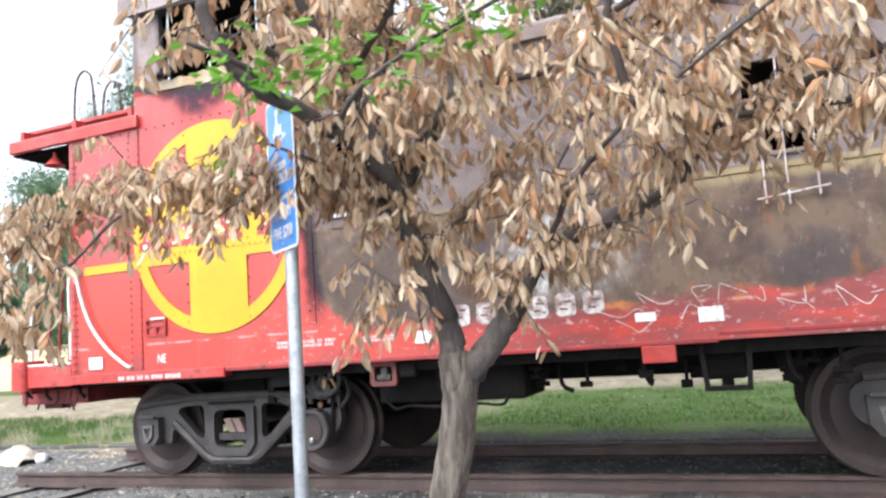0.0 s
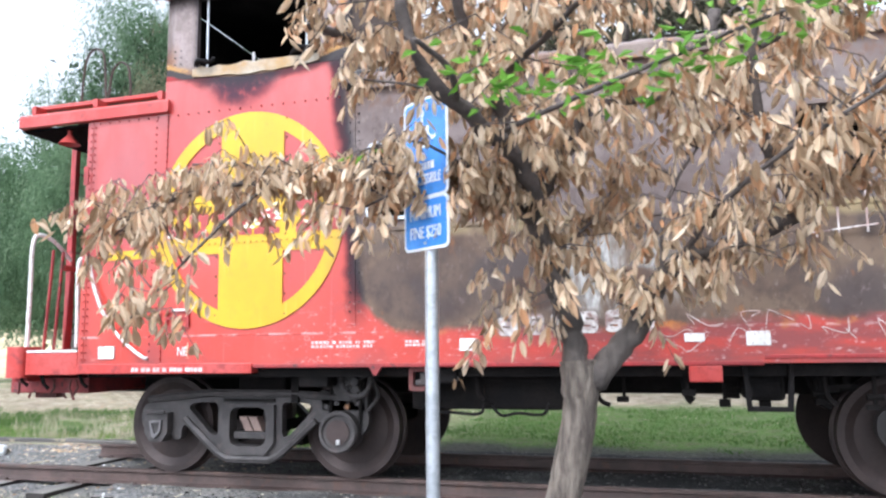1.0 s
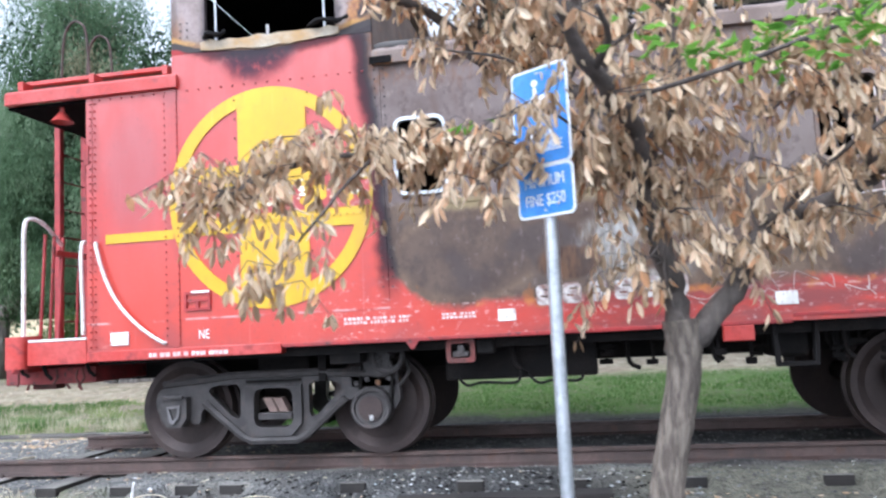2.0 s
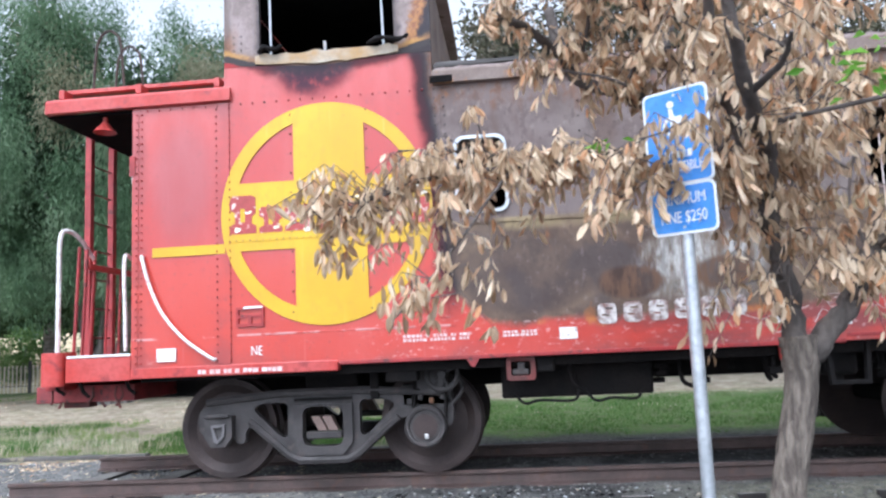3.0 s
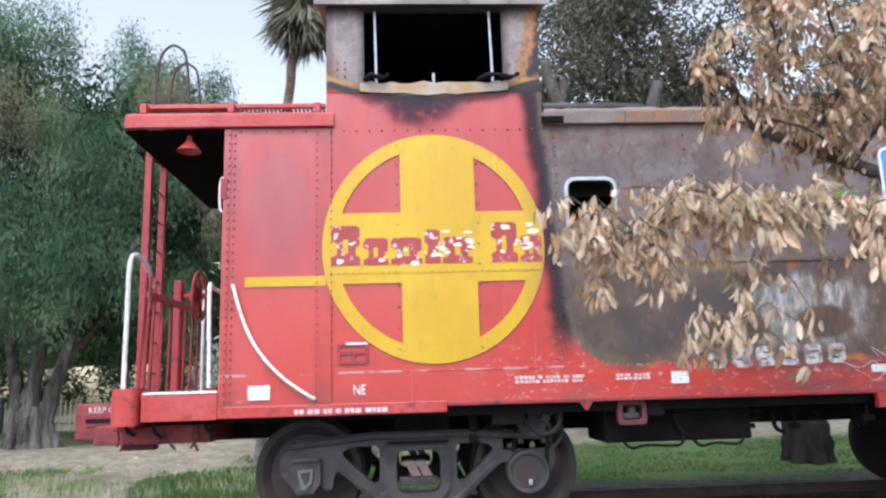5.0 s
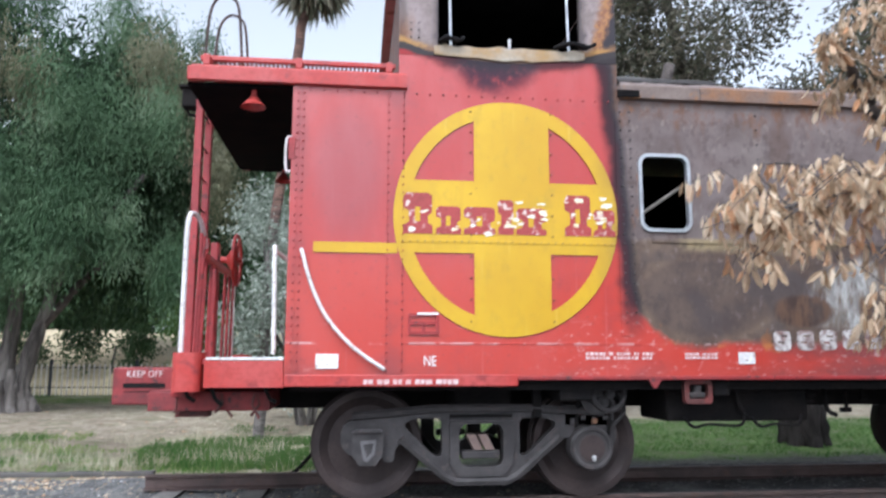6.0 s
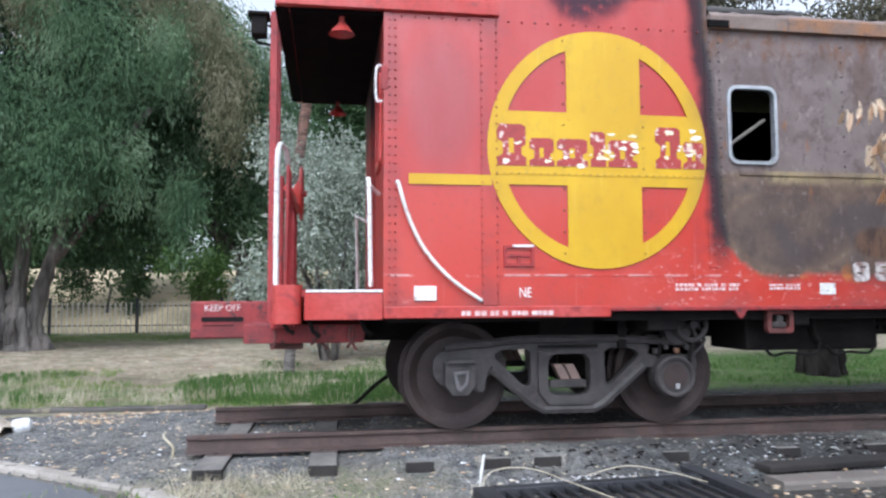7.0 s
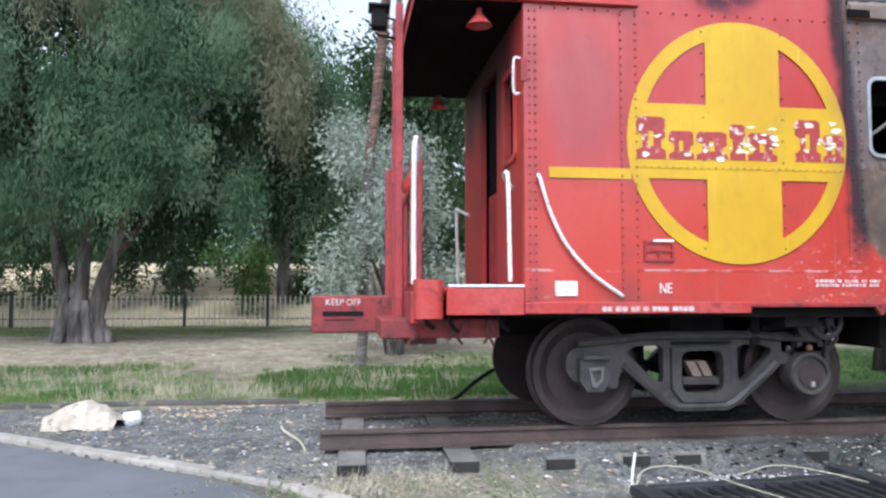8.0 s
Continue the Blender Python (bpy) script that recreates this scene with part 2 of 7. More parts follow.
    smudge = k.m("MULTIPLY", k.step(sd, 1.75, 0.85), k.step(mottle, 0.25, 0.5))
    c = k.mix(k.m("MULTIPLY", smudge, 0.9), c, (0.034, 0.034, 0.048))
    arc_z = sagging_line(k)
    hang = k.m("SUBTRACT", k.m("ADD", k.z, k.m("MULTIPLY", k.m("SUBTRACT", mid, 0.5), 0.20)), arc_z)
    rim = k.step(hang, -0.11, -0.02)
    c = k.mix(k.m("MULTIPLY", rim, 0.85), c, (0.040, 0.036, 0.042))
    c = k.mix(k.step(k.m("SUBTRACT", k.z, arc_z), -0.004, 0.02), c, (0.23, 0.15, 0.10))
    fx = k.m("MULTIPLY", k.step(k.x, -4.0, -3.3), k.step(k.z, 1.75, 1.45))
    scuff = k.m("MULTIPLY", k.step(k.noise(14, 5.0, (1, 1, 1.6), 0.7), 0.56, 0.68), fx)
    c = k.mix(k.m("MULTIPLY", k.m("MULTIPLY", scuff, k.m("SUBTRACT", 1.0, burn)), 0.55), c, (0.66, 0.50, 0.48))
    seam = k.m("MULTIPLY", k.m("MULTIPLY", k.step(k.z, 1.425, 1.435), k.step(k.z, 1.452, 1.442)), k.step(k.noise(7, 4.0), 0.5, 0.6))
    c = k.mix(k.m("MULTIPLY", seam, 0.6), c, (0.62, 0.42, 0.40))
    # faint soot on the end panel
    px = k.m("DIVIDE", k.m("ADD", k.x, 5.2), 0.30)
    pz = k.m("DIVIDE", k.m("SUBTRACT", k.z, 2.70), 0.55)
    pd = k.m("ADD", k.m("MULTIPLY", px, px), k.m("MULTIPLY", pz, pz))
    c = k.mix(k.m("MULTIPLY", k.step(pd, 1.3, 0.2), 0.38), c, (0.20, 0.05, 0.06))
    # orange rust line at the foot of the burn
    rl = k.m("MULTIPLY", k.m("MULTIPLY", k.step(foot, 1.42, 1.46), k.step(foot, 1.52, 1.47)), k.step(k.noise(2.9, 5.0), 0.52, 0.62))
    c = k.mix(k.m("MULTIPLY", k.m("MULTIPLY", rl, k.step(edge, -2.95, -2.7)), 0.8), c, (0.46, 0.17, 0.04))
    k.bump(k.m("ADD", k.m("MULTIPLY", big, 1.0), k.m("MULTIPLY", fine, 0.15)), 0.25, 0.02)
    # soot and bare metal are matt, paint keeps some gloss
    matt = k.m("MAXIMUM", k.m("MAXIMUM", burn, soot), k.m("MAXIMUM", smudge, rim))
    r = k.m("ADD", k.m("ADD", 0.26, k.m("MULTIPLY", mid, 0.16)), k.m("MULTIPLY", matt, 0.48))
    return k.done(c, r, 0.0, k.m("SUBTRACT", 0.75, k.m("MULTIPLY", matt, 0.62)))


def yellow_paint():
    k = Nodes("streaked_yellow_paint")
    broad, runs, chips = k.noise(1.1, 4.0), k.noise(8.0, 3.0, (3.0, 1.0, 0.14)), k.noise(34, 3.0)
    c = k.mix(k.step(broad, 0.35, 0.65), (0.60, 0.37, 0.010), (0.52, 0.30, 0.008))
    c = k.mix(k.m("MULTIPLY", k.step(runs, 0.62, 0.76), 0.22), c, (0.74, 0.55, 0.16))
    c = k.mix(k.m("MULTIPLY", k.step(k.noise(5.5, 6.0, (1, 1, 0.6), 0.75), 0.50, 0.66), 0.35), c, (0.36, 0.24, 0.03))
    c = k.mix(k.m("MULTIPLY", k.step(runs, 0.40, 0.28), 0.30), c, (0.50, 0.27, 0.02))
    c = k.mix(k.m("MULTIPLY", k.step(chips, 0.68, 0.74), 0.5), c, (0.25, 0.12, 0.03))
    # soot drifting in from the burnt end
    c = k.mix(k.m("MULTIPLY", k.step(k.m("ADD", k.x, k.m("MULTIPLY", broad, 0.5)), -3.15, -2.78), 0.6), c, (0.16, 0.11, 0.05))
    k.bump(broad, 0.2, 0.02)
    return k.done(c, k.m("ADD", 0.32, k.m("MULTIPLY", chips, 0.2)), 0.0, 0.45)


RED = worn("red_paint", (0.41, 0.030, 0.022), (0.44, 0.068, 0.058), 2.5, 0.42, fine=28, spots=(0.25, 0.03, 0.03))
DARKRED = worn("grimy_red_paint", (0.36, 0.03, 0.03), (0.22, 0.03, 0.03), 5, 0.6, spots=(0.10, 0.03, 0.03))
DULLRED = worn("dull_stained_red_paint", (0.36, 0.040, 0.040), (0.25, 0.032, 0.034), 4, 0.6, fine=22, spots=(0.13, 0.028, 0.026))
BEAMRED = worn("weathered_shaded_red_paint", (0.27, 0.030, 0.030), (0.15, 0.026, 0.027), 5, 0.65, fine=24, spots=(0.07, 0.024, 0.022))
RUSTRED = worn("rusted_red_steel", (0.17, 0.035, 0.030), (0.085, 0.035, 0.030), 7, 0.7, spots=(0.055, 0.032, 0.028))
SIDE = car_side()
YELLOW = yellow_paint()
LETTER = worn("flaking_letter_paint", (0.36, 0.045, 0.04), (0.30, 0.04, 0.035), 6, 0.5, fine=30, spots=(0.66, 0.50, 0.44))
CREAM = worn("peeled_primer", (0.86, 0.80, 0.70), (0.80, 0.70, 0.45), 14, 0.6)
WHITE = worn("chipped_white_paint", (0.80, 0.79, 0.77), (0.66, 0.63, 0.60), 9, 0.5, spots=(0.42, 0.32, 0.28))
STENCIL = worn("faded_white_stencil", (0.72, 0.62, 0.60), (0.58, 0.36, 0.34), 25, 0.6)
FAINT = worn("nearly_gone_white_paint", (0.62, 0.56, 0.53), (0.45, 0.30, 0.27), 9, 0.65, fine=25, spots=(0.16, 0.10, 0.085))
FLAKED = worn("flaked_number_paint", (0.62, 0.58, 0.55), (0.20, 0.11, 0.095), 13, 0.65, fine=40, spots=(0.13, 0.085, 0.075))
IRON = worn("grey_cast_iron", (0.068, 0.060, 0.058), (0.042, 0.037, 0.036), 6, 0.62, 0.2, spots=(0.075, 0.060, 0.056))
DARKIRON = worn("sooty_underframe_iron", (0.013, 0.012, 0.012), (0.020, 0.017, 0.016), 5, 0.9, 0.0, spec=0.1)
BROWNIRON = worn("dark_brown_rusted_iron", (0.075, 0.045, 0.036), (0.045, 0.030, 0.026), 9, 0.75)
WHEEL = worn("brown_wheel_steel", (0.058, 0.040, 0.036), (0.040, 0.029, 0.027), 4, 0.6, 0.35)
RAILSTEEL = worn("rusty_rail_steel", (0.115, 0.076, 0.066), (0.075, 0.054, 0.048), 4, 0.62, 0.25, fine=30, spots=(0.105, 0.062, 0.048))
RUST = worn("orange_rust", (0.24, 0.115, 0.055), (0.17, 0.115, 0.09), 6, 0.8, spots=(0.12, 0.085, 0.07))
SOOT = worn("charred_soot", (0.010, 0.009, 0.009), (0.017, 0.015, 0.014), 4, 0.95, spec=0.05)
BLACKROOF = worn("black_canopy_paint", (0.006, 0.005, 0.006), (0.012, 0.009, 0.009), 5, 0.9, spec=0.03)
ALU = worn("weathered_aluminium", (0.62, 0.61, 0.60), (0.48, 0.46, 0.44), 14, 0.4, 0.75)
GALV = worn("galvanised_steel", (0.56, 0.58, 0.60), (0.44, 0.46, 0.48), 10, 0.42, 0.7)
BLUE = worn("blue_sign_sheeting", (0.055, 0.235, 0.66), (0.085, 0.285, 0.70), 5, 0.35, bump=0.05)
SIGNWHITE = worn("white_sign_sheeting", (0.82, 0.84, 0.86), (0.78, 0.80, 0.83), 7, 0.35, bump=0.05)
CUPOLA, ENDSHEET = cupola_panel(), end_sheet()
ROOFSHEET = worn("pale_scorched_roof_sheet", (0.33, 0.265, 0.25), (0.20, 0.155, 0.14), 2.2, 0.65, spots=(0.14, 0.09, 0.07))
BURNT = worn("burnt_bare_metal", (0.20, 0.15, 0.125), (0.13, 0.09, 0.075), 2.6, 0.7, spots=(0.25, 0.12, 0.05))
WOODTIE = worn("weathered_tie_wood", (0.030, 0.025, 0.022), (0.018, 0.015, 0.014), 3, 0.9, stretch=(1, 0.12, 1))
DUSTWOOD = worn("dust_covered_tie_wood", (0.20, 0.185, 0.165), (0.13, 0.12, 0.11), 5, 0.95, fine=70, bump=0.8, stretch=(1, 0.5, 1))
OLDWOOD = worn("grey_weathered_timber", (0.21, 0.185, 0.16), (0.14, 0.12, 0.105), 3, 0.85, stretch=(0.3, 0.3, 1))
OLDTIMBER = worn("earthy_old_timber", (0.105, 0.095, 0.085), (0.06, 0.054, 0.05), 2.5, 0.9, fine=20, stretch=(0.3, 1, 1), spots=(0.20, 0.17, 0.12))
BARK = worn("grey_brown_bark", (0.232, 0.192, 0.155), (0.086, 0.068, 0.056), 34, 0.92, fine=75, bump=1.0, dist=0.03, stretch=(1, 1, 0.2))
DARKBARK = worn("dark_branch_bark", (0.105, 0.085, 0.075), (0.065, 0.052, 0.045), 12, 0.9, fine=60, bump=0.8, dist=0.01)
MIDBARK = worn("brown_limb_bark", (0.135, 0.112, 0.097), (0.06, 0.050, 0.044), 10, 0.9, fine=50, bump=0.9, dist=0.015, stretch=(1, 1, 0.3))
FARBARK = worn("rugged_grey_trunk", (0.21, 0.185, 0.165), (0.055, 0.047, 0.042), 5, 0.9, fine=16, bump=1.0, dist=0.08, stretch=(1, 1, 0.2))
def palm_bark():
    """Grey ringed trunk below, red-brown leaf bases higher up."""
    k = Nodes("ringed_palm_bark")
    rings = k.noise(9.0, 4.0, (0.6, 0.6, 2.6), 0.7)
    low = k.mix(k.step(rings, 0.4, 0.6), (0.23, 0.205, 0.185), (0.13, 0.112, 0.10))
    high = k.mix(k.step(rings, 0.4, 0.6), (0.19, 0.105, 0.075), (0.075, 0.042, 0.032))
    c = k.mix(k.step(k.m("ADD", k.z, k.m("MULTIPLY", k.noise(3.0), 1.2)), 3.6, 4.6), low, high)
    k.bump(rings, 1.0, 0.04)
    return k.done(c, 0.9)


PALMBARK = palm_bark()
CONCRETE = worn("pale_concrete", (0.40, 0.36, 0.315), (0.27, 0.24, 0.205), 4, 0.9, fine=45, bump=0.7, spots=(0.17, 0.15, 0.12))
ASPHALT = worn("grey_asphalt", (0.145, 0.147, 0.155), (0.11, 0.112, 0.118), 1.5, 0.85, fine=120, bump=0.6)
CARTON = worn("crumpled_tan_sheet", (0.50, 0.43, 0.35), (0.38, 0.32, 0.25), 5, 0.8, fine=18, spots=(0.24, 0.20, 0.15))
PAPER = worn("white_litter", (0.72, 0.72, 0.72), (0.6, 0.6, 0.6), 20, 0.7)
BLACKGRATE = worn("charred_black_metal", (0.03, 0.031, 0.035), (0.05, 0.05, 0.055), 8, 0.5, 0.3)
CHARWOOD = worn("charred_grey_board", (0.16, 0.15, 0.145), (0.05, 0.046, 0.044), 6, 0.9, stretch=(0.15, 1, 1), spec=0.1)
STRAW = worn("pale_dry_straw", (0.56, 0.50, 0.37), (0.40, 0.345, 0.235), 3, 0.8)


def leaf_mat(name, colours, through=0.35, rough=0.55, drift=None):
    """Leaf colours by island, with some light through the blade; drift: the scale at which whole sprays differ."""
    k = Nodes(name)
    ramp = k.n.new("ShaderNodeValToRGB")
    ramp.color_ramp.interpolation = "LINEAR"
    el = ramp.color_ramp.elements
    while len(el) < len(colours):
        el.new(0.5)
    for i, c in enumerate(colours):
        el[i].position, el[i].color = i / (len(colours) - 1), (*c, 1)
    if drift:
        spray = k.step(k.noise(drift, 3.0), 0.33, 0.67)
        k.l.new(k.m("ADD", k.m("MULTIPLY", spray, 0.72), k.m("MULTIPLY", k.island, 0.28)), ramp.inputs[0])
    else:
        k.l.new(k.island, ramp.inputs[0])
    c = k.mix(k.m("MULTIPLY", k.step(k.noise(2.2, 3.0), 0.4, 0.7), 0.35), ramp.outputs[0], colours[0])
    mat = k.done(c, rough, spec=0.2)
    tr = k.n.new("ShaderNodeBsdfTranslucent")
    k.l.new(c, tr.inputs["Color"])
    ms = k.n.new("ShaderNodeMixShader")
    ms.inputs[0].default_value = through
    k.l.new(k.bsdf.outputs[0], ms.inputs[1])
    k.l.new(tr.outputs[0], ms.inputs[2])
    k.l.new(ms.outputs[0], k.n["Material Output"].inputs["Surface"])
    return mat


DRYLEAF = leaf_mat("dried_brown_leaves", [(0.26, 0.165, 0.09), (0.60, 0.45, 0.30), (0.80, 0.67, 0.50), (0.52, 0.27, 0.13), (0.74, 0.60, 0.43), (0.44, 0.31, 0.185)], 0.35)
GREENLEAF = leaf_mat("fresh_green_leaves", [(0.10, 0.24, 0.03), (0.22, 0.42, 0.06), (0.16, 0.34, 0.05)], 0.45)
PEPPERLEAF = leaf_mat("dusty_green_foliage", [(0.062, 0.115, 0.056), (0.115, 0.19, 0.098), (0.185, 0.28, 0.155), (0.29, 0.37, 0.24)], 0.4, 0.6, 0.9)
BROWNLEAF = leaf_mat("faded_olive_foliage", [(0.12, 0.12, 0.065), (0.20, 0.20, 0.12), (0.28, 0.27, 0.17), (0.34, 0.32, 0.22)], 0.35, 0.6, 1.3)
DARKLEAF = leaf_mat("dark_green_foliage", [(0.03, 0.06, 0.025), (0.06, 0.105, 0.04), (0.085, 0.13, 0.06)], 0.3)
SHADELEAF = leaf_mat("shaded_inner_foliage", [(0.03, 0.055, 0.028), (0.055, 0.095, 0.046), (0.08, 0.125, 0.062)], 0.25)
OAKLEAF = leaf_mat("dull_scorched_oak_leaves", [(0.06, 0.062, 0.042), (0.13, 0.125, 0.085), (0.24, 0.20, 0.15), (0.09, 0.105, 0.055)], 0.3)
OAKBARK = worn("blackened_oak_bark", (0.034, 0.029, 0.026), (0.016, 0.014, 0.013), 7, 0.95, fine=30, bump=1.0, dist=0.03, stretch=(1, 1, 0.25), spec=0.08)
SILVERLEAF = leaf_mat("silver_grey_foliage", [(0.17, 0.20, 0.155), (0.34, 0.38, 0.31), (0.55, 0.58, 0.50)], 0.3)
BRIGHTLEAF = leaf_mat("bright_shrub_foliage", [(0.06, 0.12, 0.03), (0.11, 0.19, 0.05), (0.16, 0.24, 0.08)], 0.3)
PALMLEAF = leaf_mat("palm_fronds", [(0.11, 0.13, 0.07), (0.24, 0.21, 0.15), (0.36, 0.31, 0.23), (0.15, 0.15, 0.09)], 0.2)
GRASS = leaf_mat("grass_blades", [(0.10, 0.20, 0.035), (0.16, 0.27, 0.06), (0.23, 0.28, 0.10), (0.33, 0.32, 0.16)], 0.4)


LAWN = leaf_mat("lawn_blades", [(0.05, 0.125, 0.026), (0.085, 0.175, 0.042), (0.135, 0.205, 0.06), (0.06, 0.115, 0.028)], 0.4)


def ground_mat():
    k = Nodes("dry_park_ground")
    n0, n1, n2 = k.noise(0.22, 4.0), k.noise(1.4, 5.0), k.noise(18, 4.0)
    earth = k.mix(k.step(n1, 0.35, 0.65), (0.38, 0.31, 0.23), (0.25, 0.205, 0.15))
    straw = k.mix(k.step(n1, 0.4, 0.6), (0.52, 0.46, 0.32), (0.34, 0.32, 0.20))
    green = k.mix(k.step(n2, 0.35, 0.65), (0.065, 0.135, 0.026), (0.115, 0.18, 0.045))
    wob = k.m("ADD", k.y, k.m("MULTIPLY", k.m("SUBTRACT", n1, 0.5), 1.6))
    right = k.step(k.x, -6.0, -3.0)
    verge = k.m("MULTIPLY", k.step(wob, 8.3, 8.8), k.step(wob, 11.6, 10.6))
    lawn = k.m("MULTIPLY", k.m("MULTIPLY", k.step(wob, 8.6, 9.2), k.step(wob, 14.2, 13.0)), right)
    far = k.m("MULTIPLY", k.step(wob, 19.0, 20.0), k.step(wob, 25.0, 22.5))
    g = k.m("MAXIMUM", k.m("MULTIPLY", verge, k.step(k.m("ADD", k.noise(0.5, 3.0), k.m("MULTIPLY", k.step(k.x, -9.4, -10.6), 0.2)), 0.46, 0.60)), k.m("MAXIMUM", lawn, k.m("MULTIPLY", far, k.step(n0, 0.4, 0.55))))
    c = k.mix(k.step(n0, 0.45, 0.55), earth, straw)
    # trodden brown earth under the trees
    brown = k.mix(k.step(k.noise(3.1, 5.0, (1, 1.8, 1), 0.7), 0.4, 0.6), (0.56, 0.47, 0.36), (0.36, 0.285, 0.21))
    c = k.mix(k.m("MULTIPLY", k.m("MULTIPLY", k.step(wob, 11.6, 12.6), k.step(wob, 17.6, 16.2)), 0.75), c, brown)
    c = k.mix(k.m("MULTIPLY", k.step(wob, 17.0, 18.5), 0.7), c, straw)
    c = k.mix(g, c, green)
    n3 = k.noise(5.5, 5.0, rough=0.7)
    c = k.mix(k.m("MULTIPLY", k.step(n3, 0.47, 0.60), 0.5), c, (0.14, 0.112, 0.078))
    c = k.mix(k.m("MULTIPLY", k.step(k.noise(9.0, 5.0, (1, 2.5, 1), 0.7), 0.55, 0.70), 0.6), c, (0.42, 0.37, 0.26))
    c = k.mix(k.m("MULTIPLY", k.m("MULTIPLY", k.step(k.noise(2.2, 5.0, rough=0.65), 0.50, 0.62), k.step(k.y, 8.5, 9.5)), 0.28), c, (0.13, 0.17, 0.06))
    dirt = k.mix(k.step(n2, 0.35, 0.65), (0.215, 0.195, 0.17), (0.15, 0.135, 0.118))
    dirt = k.mix(k.m("MULTIPLY", k.step(n1, 0.5, 0.7), 0.6), dirt, (0.28, 0.25, 0.205))
    c = k.mix(k.step(wob, 8.7, 8.2), c, dirt)
    # dark soil beside the burnt half, with the car's shadow put into the colour
    ashen = k.m("MULTIPLY", k.step(k.x, -5.0, -3.4), k.step(wob, 9.9, 9.1))
    c = k.mix(k.m("MULTIPLY", ashen, 0.9), c, k.mix(k.step(n2, 0.35, 0.65), (0.05, 0.047, 0.043), (0.10, 0.095, 0.085)))
    c = k.mix(k.m("MULTIPLY", k.step(k.noise(60, 3.0), 0.5, 0.7), 0.35), c, (0.07, 0.06, 0.045))
    k.bump(k.m("ADD", n2, k.noise(70, 3.0)), 0.9, 0.05)
    return k.done(c, 0.92, spec=0.2)


def gravel_mat():
    k = Nodes("dark_ballast_gravel")
    v = k.n.new("ShaderNodeTexVoronoi")
    v.inputs["Scale"].default_value = 32
    k.l.new(k.pos, v.inputs["Vector"])
    n1 = k.noise(1.2, 4.0)
    g = k.n.new("ShaderNodeRGBToBW")
    k.l.new(v.outputs["Color"], g.inputs[0])
    c = k.mix(g.outputs[0], (0.075, 0.075, 0.077), (0.24, 0.235, 0.225))
    c = k.mix(k.m("MULTIPLY", k.step(n1, 0.42, 0.64), 0.6), c, (0.20, 0.185, 0.16))
    c = k.mix(k.m("MULTIPLY", k.step(k.noise(3.4, 6.0, rough=0.75), 0.47, 0.60), 0.7), c, (0.058, 0.058, 0.060))
    c = k.mix(k.m("MULTIPLY", k.step(k.noise(5.1, 6.0, (1, 1.4, 1), 0.75), 0.57, 0.66), 0.7), c, (0.29, 0.265, 0.22))
    # charred soil at the burnt end; the car's shadow is painted into it
    char_and_shade = k.m("MULTIPLY", k.step(k.m("ADD", k.x, k.m("MULTIPLY", n1, 2.5)), -3.9, -1.7), k.step(k.noise(0.8, 4.0), 0.34, 0.54))
    c = k.mix(k.m("MULTIPLY", char_and_shade, 0.85), c, (0.030, 0.029, 0.029))
    dusty = k.m("MULTIPLY", k.step(k.m("ADD", k.x, k.m("MULTIPLY", n1, 1.5)), -1.2, 0.0), k.step(k.m("ADD", k.y, k.m("MULTIPLY", k.noise(2.1, 4.0), 0.4)), 5.60, 5.35))
    c = k.mix(k.m("MULTIPLY", dusty, 0.75), c, k.mix(k.step(k.noise(9, 5.0, rough=0.7), 0.4, 0.6), (0.23, 0.215, 0.165), (0.13, 0.125, 0.095)))
    soil = k.mix(k.step(k.noise(7, 5.0, rough=0.7), 0.4, 0.6), (0.27, 0.235, 0.175), (0.15, 0.15, 0.085))
    edge = k.m("MULTIPLY", k.step(k.m("ADD", k.y, k.m("MULTIPLY", k.noise(2.6, 5.0), 0.9)), 5.55, 5.25), k.step(k.m("ADD", k.x, k.m("MULTIPLY", n1, 2.0)), -4.2, -5.0))
    c = k.mix(k.m("MULTIPLY", edge, 0.85), c, soil)
    k.bump(v.outputs["Distance"], 0.9, 0.03)
    return k.done(c, 0.9, spec=0.2)


GROUND, GRAVEL = ground_mat(), gravel_mat()
STONE = leaf_mat("loose_ballast_stones", [(0.05, 0.05, 0.05), (0.11, 0.108, 0.106), (0.24, 0.23, 0.215), (0.075, 0.072, 0.068), (0.24, 0.225, 0.20)], 0.0, 0.9)

# ---- mesh helpers ----
PLACE = {}


def thing(name, at, label, category, group="", kind=""):
    ob = new(name)
    ob.empty_display_size = 0.1
    ob.location = at
    PLACE[ob] = Vector(at)
    return tagged(ob, label, category, group, kind)


def part(name, bm, material, parent, label="", kind="", smooth=False):
    """Links a bmesh, drawn in world places, as one mesh object under its parent."""
    me = bpy.data.meshes.new(name)
    bmesh.ops.recalc_face_normals(bm, faces=bm.faces)
    if parent is not None:
        bmesh.ops.translate(bm, vec=-PLACE[parent], verts=bm.verts)
    bm.to_mesh(me)
    bm.free()
    if smooth:
        for p in me.polygons:
            p.use_smooth = True
    me.materials.append(material)
    ob = new(name, me)
    ob.parent = parent
    PLACE[ob] = PLACE[parent] if parent is not None else Vector()
    return tagged(ob, label, kind=kind)


